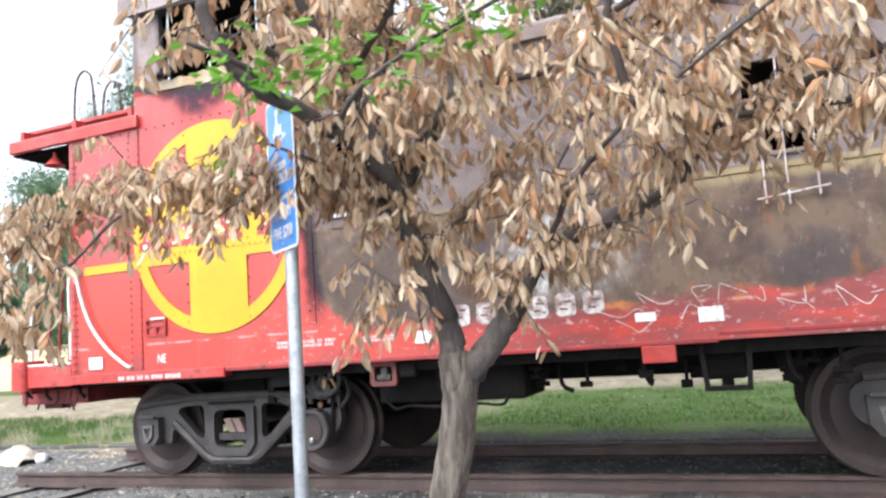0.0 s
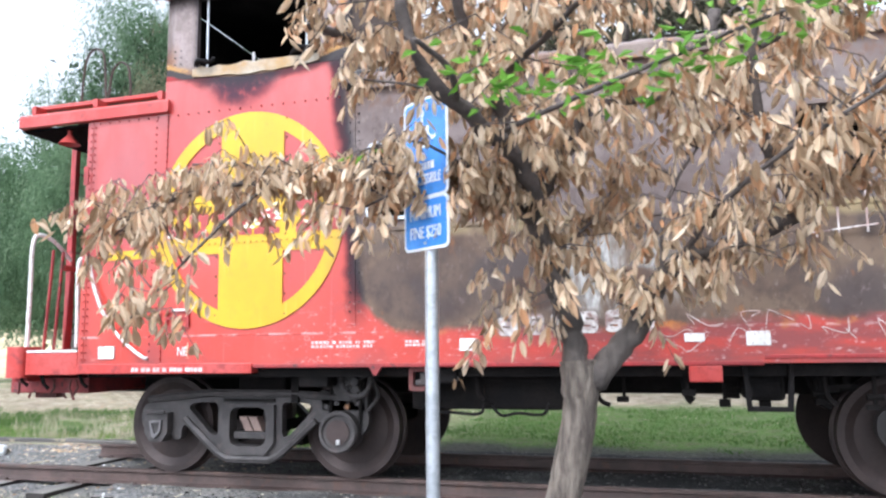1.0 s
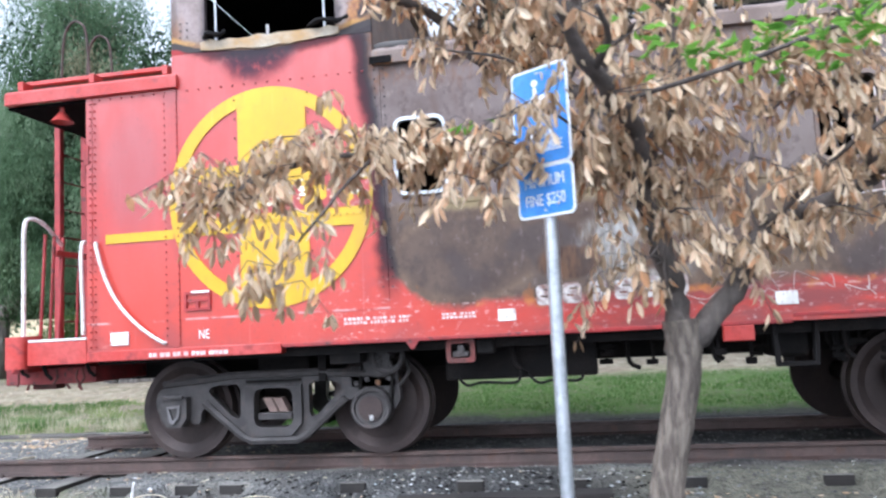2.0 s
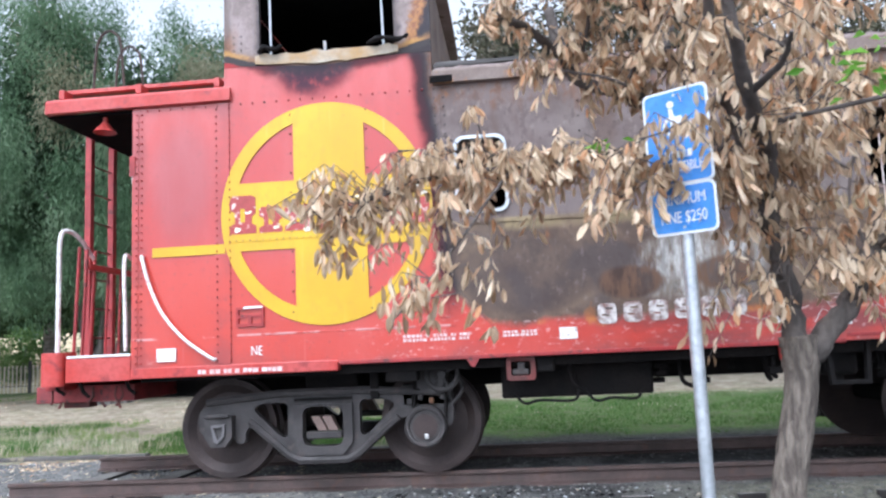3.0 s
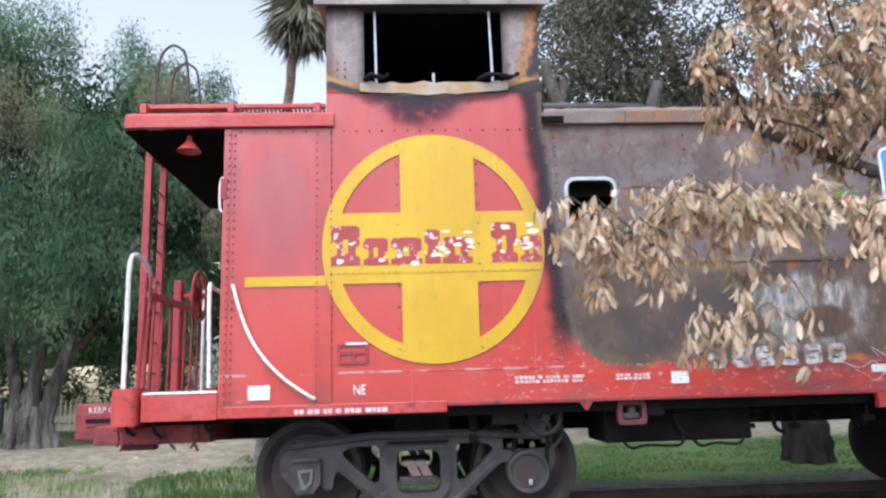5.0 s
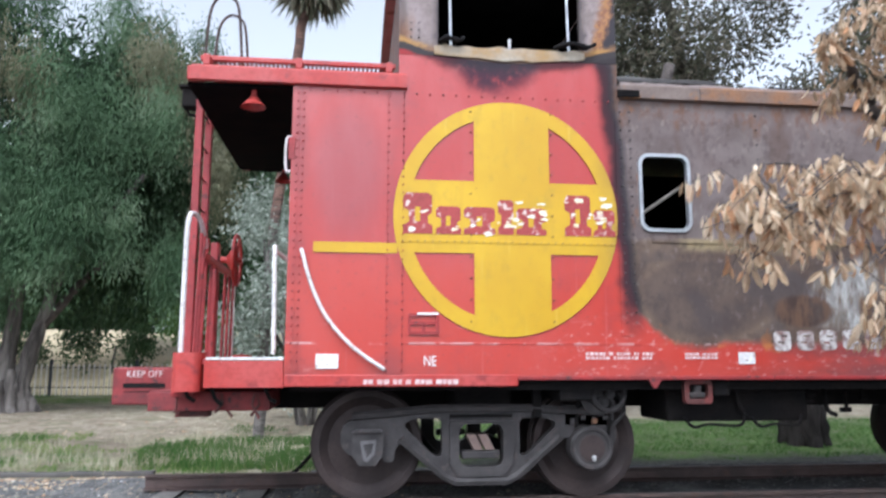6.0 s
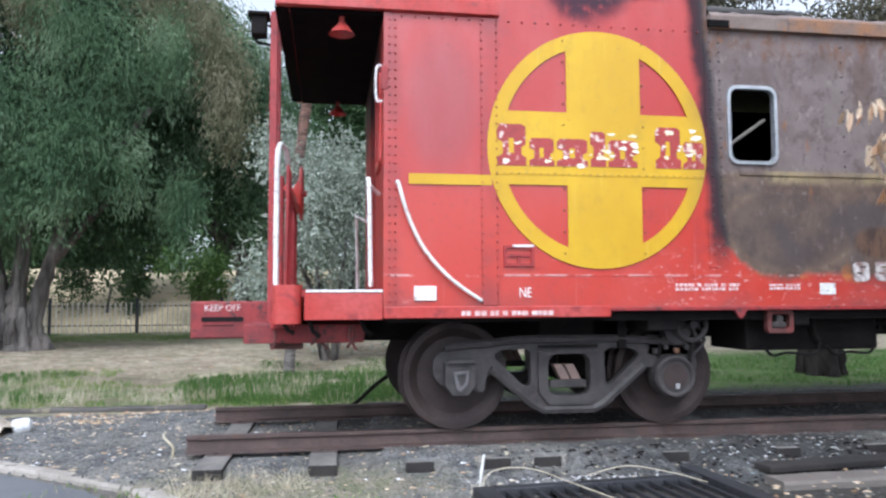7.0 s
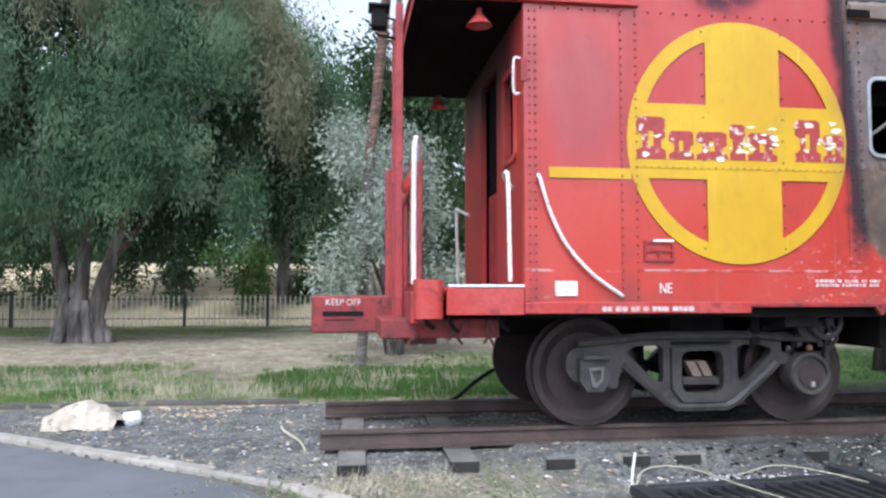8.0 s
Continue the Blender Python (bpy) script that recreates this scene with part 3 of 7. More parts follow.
def raw(name, verts, faces, material, parent=None, label="", kind=""):
    me = bpy.data.meshes.new(name)
    v = np.asarray(verts, dtype=float)
    if parent is not None:
        v = v - np.array(PLACE[parent])
    me.from_pydata(v.tolist(), [], faces if isinstance(faces, list) else faces.tolist())
    me.materials.append(material)
    ob = new(name, me)
    ob.parent = parent
    PLACE[ob] = PLACE[parent] if parent is not None else Vector()
    return tagged(ob, label, kind=kind)


def piece(name, mesh, parent, at, turn=0.0, tip=0.0):
    """One more object on a shared mesh."""
    ob = new(name, mesh)
    ob.parent = parent
    ob.location = Vector(at) - PLACE[parent]
    ob.rotation_euler = (tip, 0, turn)
    return ob


def box(bm, lo, hi, bevel=0.0):
    r = bmesh.ops.create_cube(bm, size=1.0)
    vs = r["verts"]
    lo, hi = Vector(lo), Vector(hi)
    for v in vs:
        v.co = Vector(((v.co[i] + 0.5) * (hi[i] - lo[i]) + lo[i] for i in range(3)))
    if bevel:
        es = list({e for v in vs for e in v.link_edges})
        bmesh.ops.bevel(bm, geom=es, offset=bevel, segments=2, affect="EDGES", profile=0.5)
    return bm


def bbox(lo, hi, bevel=0.0):
    return box(bmesh.new(), lo, hi, bevel)


def cyl(bm, a, b, r, r2=None, n=20):
    """A closed cylinder or cone from a to b."""
    a, b = Vector(a), Vector(b)
    d = b - a
    m = Matrix.Translation((a + b) / 2) @ d.to_track_quat("Z", "Y").to_matrix().to_4x4()
    bmesh.ops.create_cone(bm, cap_ends=True, segments=n, radius1=r, radius2=r if r2 is None else r2, depth=d.length, matrix=m)
    return bm


def smooth_path(pts, per=6):
    """A rounded line through the points."""
    p = [Vector(q) for q in pts]
    p = [p[0] * 2 - p[1]] + p + [p[-1] * 2 - p[-2]]
    out = []
    for i in range(1, len(p) - 2):
        for k in range(per):
            t = k / per
            a, b, c, d = p[i - 1], p[i], p[i + 1], p[i + 2]
            out.append(0.5 * (2 * b + (c - a) * t + (2 * a - 5 * b + 4 * c - d) * t * t + (3 * b - a - 3 * c + d) * t ** 3))
    return out + [p[-2]]


def tube(bm, pts, radii, n=8, lumpy=0.0, rng=None):
    pts = [Vector(p) for p in pts]
    if isinstance(radii, (int, float)):
        radii = [radii] * len(pts)
    rings = []
    side = None
    for i, p in enumerate(pts):
        d = (pts[min(i + 1, len(pts) - 1)] - pts[max(i - 1, 0)]).normalized()
        if side is None:
            side = d.orthogonal().normalized()
        side = (side - d * side.dot(d)).normalized()
        up = d.cross(side)
        ring = []
        for k in range(n):
            a = 2 * math.pi * k / n
            r = radii[i] * (1 + (rng.uniform(-lumpy, lumpy) if rng else 0))
            ring.append(bm.verts.new(p + (side * math.cos(a) + up * math.sin(a)) * r))
        rings.append(ring)
    for a, b in zip(rings, rings[1:]):
        for k in range(n):
            bm.faces.new((a[k], a[(k + 1) % n], b[(k + 1) % n], b[k]))
    bm.faces.new(rings[0][::-1])
    bm.faces.new(rings[-1])
    return bm


def plate(bm, outer, holes, put, depth):
    """A flat shape with holes, given by loops of (u, v); put(u, v) gives its place, depth is the vector of its thickness."""
    edges = []
    for loop in [outer, *holes]:
        vs = [bm.verts.new(put(u, v)) for u, v in loop]
        edges += [bm.edges.new((vs[i], vs[(i + 1) % len(vs)])) for i in range(len(vs))]
    r = bmesh.ops.triangle_fill(bm, use_beauty=True, use_dissolve=False, edges=edges)
    faces = [g for g in r["geom"] if isinstance(g, bmesh.types.BMFace)]
    ex = bmesh.ops.extrude_face_region(bm, geom=faces)
    bmesh.ops.translate(bm, vec=Vector(depth), verts=[g for g in ex["geom"] if isinstance(g, bmesh.types.BMVert)])
    return bm


def round_rect(u0, v0, u1, v1, r, n=5):
    out = []
    for cu, cv, a0 in ((u1 - r, v1 - r, 0), (u0 + r, v1 - r, 90), (u0 + r, v0 + r, 180), (u1 - r, v0 + r, 270)):
        out += [(cu + r * math.cos(radians(a0 + 90 * i / n)), cv + r * math.sin(radians(a0 + 90 * i / n))) for i in range(n + 1)]
    return out


def lettering(name, text, size, m, material, parent, label=""):
    cu = bpy.data.curves.new(name, "FONT")
    cu.body, cu.size, cu.extrude, cu.align_x = text, size, 0.0015, "CENTER"
    tmp = new("lettering_curve", cu)
    me = bpy.data.meshes.new_from_object(tmp)
    bpy.data.objects.remove(tmp)
    me.transform(Matrix.Translation(-PLACE[parent]) @ m)
    me.materials.clear()
    me.materials.append(material)
    ob = new(name, me)
    ob.parent = parent
    PLACE[ob] = PLACE[parent]
    return tagged(ob, label)


# ---- ground ----
def rise(x, y):
    """The height of the ground."""
    t = min(max((y - 8.5) / 8.0, 0.0), 1.0)
    h = 0.27 * t * t * (3 - 2 * t)
    if y > 26:
        h += min((y - 26) * 0.11, 2.6)
    return h + (0.02 if y > 8 else 0.008) * noise.noise(Vector((x * 0.5, y * 0.5, 0)))


def ground():
    xs = sorted({*np.linspace(-30, 20, 101).tolist(), *[-600, -300, -150, -80, -50, -40, 30, 40, 60, 100, 200, 400, 600]})
    ys = sorted({*np.linspace(-6, 40, 93).tolist(), *[-400, -200, -100, -50, -20, 50, 60, 80, 120, 250, 700]})
    bm = bmesh.new()
    g = [[bm.verts.new((x, y, rise(x, y))) for x in xs] for y in ys]
    for a, b in zip(g, g[1:]):
        for i in range(len(xs) - 1):
            bm.faces.new((a[i], a[i + 1], b[i + 1], b[i]))
    ob = part("ground", bm, GROUND, None, smooth=True)
    return tagged(ob, "dry trampled park ground with patches of green grass", "ground", kind="structure")


ground()


def flat(name, loop, z, material, label, category, edge=0.02):
    bm = bmesh.new()
    plate(bm, loop, [], lambda u, v: Vector((u, v, z)), (0, 0, -edge))
    return tagged(part(name, bm, material, None), label, category, kind="structure")


flat("road", [(-40, 29.2), (-9.9, 6.70), (-7.62, 4.99), (-7.36, 4.62), (-7.15, 4.1), (-6.8, 3.4), (-6.1, 2.6), (-4.5, 1.9), (30, 1.9), (30, -40), (-40, -40)], 0.018, ASPHALT, "grey worn asphalt of the parking lot beside the kerb", "road")


TIES = [-6.80, -6.03, -5.36, -4.82, -4.41, -3.42, -2.5, -1.78, -0.94, 0.06, 0.8, 1.5, 2.2, 2.9, 3.6, 4.3]


def bed(x, y):
    """The height of the gravel bed."""
    e = min((8.35 - y) / 0.4, (x + 10.5) / 1.0, 1.0)
    near = min(max((y - 4.42) / (0.58 if x > -5.6 else 0.68), 0.0), 1.0)
    e = min(e, near)
    if x < -7.2:
        e = min(e, 1.0 - 0.7 * min((-7.2 - x) / 0.8, 1.0))
    e = max(e, 0.0)
    top = 0.128 if x > -5.6 else 0.088
    h = 0.006 + top * e + 0.016 * noise.noise(Vector((x * 2.1, y * 2.1, 3))) * (0.3 + e)
    # nothing lies beyond the kerb
    if x < -6.6 and y < 4.84 - 0.7475 * (x + 7.25):
        h = -0.04
    # hollows before the sawn ends of the ties
    if y < 4.99 and min(abs(x - q) for q in TIES) < 0.125:
        h = min(h, 0.045)
    return h


def ballast():
    """The gravel bed of the track, low and uneven."""
    bm = bmesh.new()
    xs, ys = np.concatenate([np.linspace(-10.5, 4.5, 330), np.linspace(4.6, 14, 40)]), np.concatenate([np.linspace(4.40, 4.85, 7), (4.93, 4.985, 5.0), np.linspace(5.05, 8.35, 34)])
    g = [[bm.verts.new((x, y, bed(x, y) - (0.05 if y < 4.45 or y > 8.3 or x < -10.4 else 0))) for x in xs] for y in ys]
    for a, b in zip(g, g[1:]):
        for i in range(len(xs) - 1):
            bm.faces.new((a[i], a[i + 1], b[i + 1], b[i]))
    ob = part("ballast_bed", bm, GRAVEL, None, smooth=True)
    return tagged(ob, "dark grey gravel ballast strewn with debris under the track", "gravel", kind="structure")


ballast()


def kerb(name, a, b, w, h, material, label):
    a, b = Vector((*a, 0)), Vector((*b, 0))
    d = (b - a).normalized()
    s = Vector((-d.y, d.x, 0)) * w / 2
    bm = bmesh.new()
    n = 60
    rings = []
    for i in range(n + 1):
        p = a.lerp(b, i / n)
        j = 0.016 * noise.noise(p * 2) + 0.006 * noise.noise(p * 7)
        rings.append([bm.verts.new(p + s * k + Vector((0, 0, z + j))) for k, z in ((-1, -0.05), (-1, h - 0.02), (-0.85, h), (0.85, h), (1, h - 0.02), (1, -0.05))])
    for p, q in zip(rings, rings[1:]):
        for k in range(5):
            bm.faces.new((p[k], p[k + 1], q[k + 1], q[k]))
    bm.faces.new(rings[0])
    bm.faces.new(rings[-1][::-1])
    return tagged(part(name, bm, material, None), label, "kerb", kind="structure")


kerb("kerb", (-24.0, 17.42), (-7.25, 4.90), 0.12, 0.050, CONCRETE, "pale low concrete kerb along the asphalt")
kerb("kerb", (-7.22, 4.87), (-6.72, 4.20), 0.13, 0.05, CONCRETE, "half-buried broken end of the concrete kerb")
kerb("kerb", (-3.05, 4.33), (3.0, 4.40), 0.22, 0.06, OLDWOOD, "grey timber edging in the dirt before the track")
kerb("kerb", (-24.0, 8.62), (-7.4, 8.62), 0.13, 0.06, OLDTIMBER, "dark timber edging between gravel and grass")

# ---- track ----
RAIL_TOP, NEAR_RAIL, FAR_RAIL = 0.258, 5.50, 6.93


def rail(y):
    prof = [(-0.07, 0), (0.07, 0), (0.07, 0.012), (0.012, 0.032), (0.010, 0.115), (0.034, 0.128), (0.034, 0.155), (0.028, 0.16), (-0.028, 0.16), (-0.034, 0.155), (-0.034, 0.128), (-0.010, 0.115), (-0.012, 0.032), (-0.07, 0.012)]
    ob = thing("rail", (-7.05, y, 0.126), "rusty brown steel rail ending at the gravel, spiked to wooden ties", "rail", "track rails")
    bm = bmesh.new()
    plate(bm, prof, [], lambda u, v: Vector((-7.05, y + u, 0.126 + v * 0.825)), (24, 0, 0))
    bar = part("rail_bar", bm, RAILSTEEL, ob)
    for tx in TIES:
        part("tie_plate", bbox((tx - 0.09, y - 0.11, 0.120), (tx + 0.09, y + 0.11, 0.1285), 0.003), RAILSTEEL, ob)
        for q in (-0.085, 0.085):
            part("spike", bbox((tx - 0.012 + q * 0.4, y + q - 0.012, 0.11), (tx + 0.012 + q * 0.4, y + q + 0.012, 0.150), 0.003), RAILSTEEL, ob)
    return ob


for ry in (NEAR_RAIL, FAR_RAIL):
    rail(ry)

tie_mesh = bpy.data.meshes.new("railroad_tie")
tb = bbox((-0.10, -1.255, -0.17), (0.10, 1.255, 0), 0.008)
tb.to_mesh(tie_mesh)
tb.free()
tie_mesh.materials.append(WOODTIE)
tie_mesh.materials.append(DUSTWOOD)
for q in tie_mesh.polygons:
    q.material_index = 1 if q.normal.z > 0.5 else 0
rt = random.Random(4)
for tx in TIES:
    t_ob = new("railroad_tie", tie_mesh)
    t_ob.location, t_ob.rotation_euler = (tx, 6.215 + rt.uniform(-0.012, 0.012), 0.122), (0, 0, rt.uniform(-0.02, 0.02))
    tagged(t_ob, "dark creosoted wooden tie half buried in gravel", "railroad tie", "track ties")

# ---- caboose ----
NEAR, FAR, MID = 4.92, 7.51, 6.215
X0, X1, SILL, EAVE = -5.63, 3.09, 1.19, 3.37
caboose = thing("caboose", (-1.27, MID, RAIL_TOP), "red railway caboose half burnt to brown metal, on rusty rails", "caboose")


def side_at(y):
    return lambda u, v: Vector((u, y, v))


W1, W2 = (-2.955, 2.315, -2.57, 2.902), (0.12, 2.315, 0.55, 2.915)
CX0, CX1, CTOP = -4.84, -3.115, 4.40
CW = (-4.54, 3.715, -3.41, 4.355)

# near side, with the cupola rising flush from it
bm = bmesh.new()
plate(bm, [(X0, SILL), (X1, SILL), (X1, EAVE), (CX1, EAVE), (CX1, 3.64), (CX0, 3.64), (CX0, EAVE), (X0, EAVE)], [round_rect(*W1, 0.07), round_rect(*W2, 0.07)], side_at(NEAR), (0, 0.05, 0))
part("side_wall", bm, SIDE, caboose, "red painted steel side burnt brown and sooty past the emblem")
bm = bmesh.new()
plate(bm, [(X0, SILL), (X1, SILL), (X1, EAVE), (X0, EAVE)], [], side_at(FAR - 0.05), (0, 0.05, 0))
part("side_wall", bm, SIDE, caboose)
# step in the sill under the end panels
part("side_sill", bbox((X0, NEAR - 0.012, 1.132), (-3.945, NEAR + 0.09, 1.215), 0.006), RED, caboose)
part("side_sill", bbox((-3.94, NEAR - 0.004, 1.175), (-0.17, NEAR + 0.08, 1.205), 0.006), DARKRED, caboose)
part("side_sill", bbox((-0.165, NEAR - 0.004, 1.215), (X1, NEAR + 0.08, 1.245), 0.006), DARKRED, caboose)


def end_wall(x, d, door):
    bm = bmesh.new()
    arch = [(NEAR + 0.05 + (FAR - NEAR - 0.1) * i / 12, EAVE + 0.30 * math.sin(math.pi * i / 12)) for i in range(13)]
    loop = [(NEAR + 0.05, 1.2), (FAR - 0.05, 1.2)] + arch[::-1]
    plate(bm, loop, [[(MID - 0.36, 1.34), (MID + 0.36, 1.34), (MID + 0.36, 3.18), (MID - 0.36, 3.18)], [(NEAR + 0.25, 2.3), (NEAR + 0.62, 2.3), (NEAR + 0.62, 2.95), (NEAR + 0.25, 2.95)]], lambda u, v: Vector((x, u, v)), (d, 0, 0))
    part("end_wall", bm, ENDSHEET, caboose)
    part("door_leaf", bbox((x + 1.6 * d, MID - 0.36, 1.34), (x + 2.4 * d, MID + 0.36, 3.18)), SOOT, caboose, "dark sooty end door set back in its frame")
    part("door_panel", bbox((min(x + 1.35 * d, x + 1.55 * d), MID - 0.34, 1.36), (max(x + 1.35 * d, x + 1.55 * d), MID + 0.34, 2.16), 0.004), DARKRED, caboose)
    bm = bmesh.new()
    plate(bm, round_rect(NEAR + 0.21, 2.26, NEAR + 0.66, 2.99, 0.06), [round_rect(NEAR + 0.26, 2.31, NEAR + 0.61, 2.94, 0.04)], lambda u, v: Vector((x - d * 0.4, u, v)), (d * 0.4, 0, 0))
    part("window_frame", bm, RED, caboose)


end_wall(X0, 0.05, True)
end_wall(X1, -0.05, True)
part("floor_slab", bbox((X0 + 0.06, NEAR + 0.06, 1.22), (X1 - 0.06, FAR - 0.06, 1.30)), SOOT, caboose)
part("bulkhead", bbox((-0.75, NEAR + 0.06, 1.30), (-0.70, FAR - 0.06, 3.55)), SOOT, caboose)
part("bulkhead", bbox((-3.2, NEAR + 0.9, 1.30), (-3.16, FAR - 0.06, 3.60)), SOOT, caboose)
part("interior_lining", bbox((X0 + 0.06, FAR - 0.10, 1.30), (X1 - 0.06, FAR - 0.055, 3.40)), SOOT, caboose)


def roof(x0, x1, lift, material, name="roof", lip=0.02, crown=0.30, under=None):
    """A shallow arched roof sheet."""
    bm = bmesh.new()
    n = 18
    up = [(NEAR - lip + (FAR - NEAR + 2 * lip) * i / n, EAVE + lift + crown * math.sin(math.pi * i / n)) for i in range(n + 1)]
    dn = [(y, z - 0.035) for y, z in up[::-1]]
    plate(bm, up + dn, [], lambda u, v: Vector((x0, u, v)), (x1 - x0, 0, 0))
    return part(name, bm, material, caboose)


roof(-6.37, CX0, 0.09, RED, lip=0.03)
roof(CX1, X1 + 0.75, 0.09, BURNT)
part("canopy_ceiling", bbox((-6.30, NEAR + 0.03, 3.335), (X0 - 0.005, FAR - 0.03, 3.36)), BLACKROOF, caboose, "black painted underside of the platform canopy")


def fascia(x0, x1, y, material):
    bm = bmesh.new()
    plate(bm, [(0, 3.355), (0.03, 3.355), (0.03, 3.40), (0.018, 3.455), (0.0, 3.475), (-0.012, 3.455), (-0.012, 3.36)], [], lambda u, v: Vector((x0, y + u, v)), (x1 - x0, 0, 0))
    part("eave_trim", bm, material, caboose)


fascia(-6.37, CX0 + 0.06, NEAR - 0.03, RED)
fascia(-6.37, CX0 + 0.06, FAR + 0.01, RED)
fascia(CX1 + 0.01, -2.45, NEAR - 0.03, BURNT)
fascia(-2.445, -1.3, NEAR - 0.03, RUST)
fascia(-1.295, X1 + 0.7, NEAR - 0.03, BURNT)
# the roof sheet is torn up along the burnt eave, with charred boards lying on it
re_ = random.Random(77)
xs = np.arange(CX1 + 0.02, 1.2, 0.07)
bm = bmesh.new()
plate(bm, [(x, 3.468) for x in xs] + [(x, 3.497 + 0.02 * noise.noise(Vector((x * 3.1, 2, 5))) + re_.uniform(-0.006, 0.008)) for x in xs[::-1]], [], lambda u, v: Vector((u, NEAR - 0.004, v)), (0, 0.012, 0))
part("torn_roof_edge", bm, ROOFSHEET, caboose, "ragged pale edge of the scorched roof sheet")
for x0, x1, y, z, tilt in ((-3.10, -2.27, NEAR + 0.02, 3.512, 0.012), (-3.09, -2.52, NEAR + 0.09, 3.552, -0.006), (-2.05, -1.25, NEAR + 0.06, 3.500, -0.01)):
    bm = bmesh.new()
    n = 9
    for i in range(n):
        a, b = x0 + (x1 - x0) * i / n, x0 + (x1 - x0) * (i + 1) / n
        ends = []
        for x in (a, b):
            w, h = 0.018 * noise.noise(Vector((x * 7, y * 9, 3))), 0.006 * noise.noise(Vector((x * 9, 4, y)))
            lift = z + tilt * (x - x0) / (x1 - x0)
            ends.append([bm.verts.new(c) for c in ((x, y + w, lift), (x, y + 0.14, lift), (x, y + 0.14, lift + 0.032 + h), (x, y + w, lift + 0.030 + h))])
        for k in range(4):
            bm.faces.new((ends[0][k], ends[0][(k + 1) % 4], ends[1][(k + 1) % 4], ends[1][k]))
        if i == 0:
            bm.faces.new(ends[0][::-1])
        if i == n - 1:
            bm.faces.new(ends[1])
    bmesh.ops.remove_doubles(bm, verts=bm.verts[:], dist=0.0005)
    bmesh.ops.recalc_face_normals(bm, faces=bm.faces[:])
    part("roof_board", bm, CHARWOOD, caboose, "charred grey roof board")
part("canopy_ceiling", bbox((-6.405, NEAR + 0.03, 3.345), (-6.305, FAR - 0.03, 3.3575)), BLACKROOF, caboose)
part("canopy_beam", bbox((-6.40, NEAR - 0.02, 3.36), (-6.335, FAR + 0.02, 3.47), 0.008), RED, caboose)

# cupola
bm = bmesh.new()
plate(bm, [(CX0, 3.645), (CX1, 3.645), (CX1, CTOP), (CX0, CTOP)], [[(CW[0], CW[1]), (CW[2], CW[1]), (CW[2], CW[3]), (CW[0], CW[3])]], side_at(NEAR + 0.004), (0, 0.045, 0))
part("cupola_wall", bm, CUPOLA, caboose, "scorched grey-brown cupola panel with a gaping window")
bm = bmesh.new()
plate(bm, [(CX0, 3.4), (CX1, 3.4), (CX1, CTOP), (CX0, CTOP)], [], side_at(FAR - 0.05), (0, 0.045, 0))
part("cupola_wall", bm, SOOT, caboose)
for cx, d in ((CX0, 0.04), (CX1, -0.04)):
    bm = bmesh.new()
    plate(bm, [(NEAR + 0.052, 3.38), (FAR - 0.055, 3.38), (FAR - 0.055, CTOP), (NEAR + 0.052, CTOP)], [], lambda u, v: Vector((cx, u, v)), (d, 0, 0))
    part("cupola_wall", bm, BURNT, caboose)
    lx = cx + 1.3 * d
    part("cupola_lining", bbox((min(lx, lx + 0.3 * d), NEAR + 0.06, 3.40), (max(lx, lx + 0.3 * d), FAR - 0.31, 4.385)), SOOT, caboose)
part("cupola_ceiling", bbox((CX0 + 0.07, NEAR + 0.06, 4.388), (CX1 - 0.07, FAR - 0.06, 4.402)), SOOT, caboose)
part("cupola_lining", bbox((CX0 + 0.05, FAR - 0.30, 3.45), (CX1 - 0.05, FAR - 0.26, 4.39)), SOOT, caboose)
bm = bmesh.new()
up = [(NEAR - 0.06 + (FAR - NEAR + 0.12) * i / 16, 4.405 + 0.17 * math.sin(math.pi * i / 16)) for i in range(17)]
plate(bm, up + [(y, z + 0.045) for y, z in up[::-1]], [], lambda u, v: Vector((CX0 - 0.08, u, v)), (CX1 - CX0 + 0.16, 0, 0))
part("cupola_roof", bm, ROOFSHEET, caboose, "pale scorched cupola roof sheet")
bm = bmesh.new()
plate(bm, [(0, 4.37), (0.02, 4.37), (0.02, 4.52), (0.008, 4.55), (0, 4.52)], [], lambda u, v: Vector((CX0 - 0.09, NEAR - 0.085 + u, v)), (CX1 - CX0 + 0.18, 0, 0))
part("cupola_gutter", bm, ROOFSHEET, caboose)
# ragged sill, mullions and bent brackets of the burnt cupola window
bm = bmesh.new()
rs = random.Random(8)
top = [(CW[0] - 0.03 + (CW[2] - CW[0] + 0.06) * i / 14, 3.725 + rs.uniform(-0.012, 0.015)) for i in range(15)]
bot = [(x, 3.66 - 0.035 * math.sin(math.pi * i / 14) + rs.uniform(-0.01, 0.01)) for i, (x, z) in enumerate(top)]
plate(bm, top + bot[::-1], [], side_at(NEAR - 0.014), (0, 0.03, 0))
part("window_sill", bm, worn("rust_stained_ash", (0.42, 0.36, 0.28), (0.36, 0.22, 0.09), 4, 0.8), caboose, "ash-white and rusty burnt window sill")
for mx in (-4.44, -3.50):
    bm = bmesh.new()
    cyl(bm, (mx, NEAR + 0.01, 3.73), (mx - 0.01, NEAR + 0.02, 4.36), 0.010, n=8)
    part("window_bar", bm, GALV, caboose)
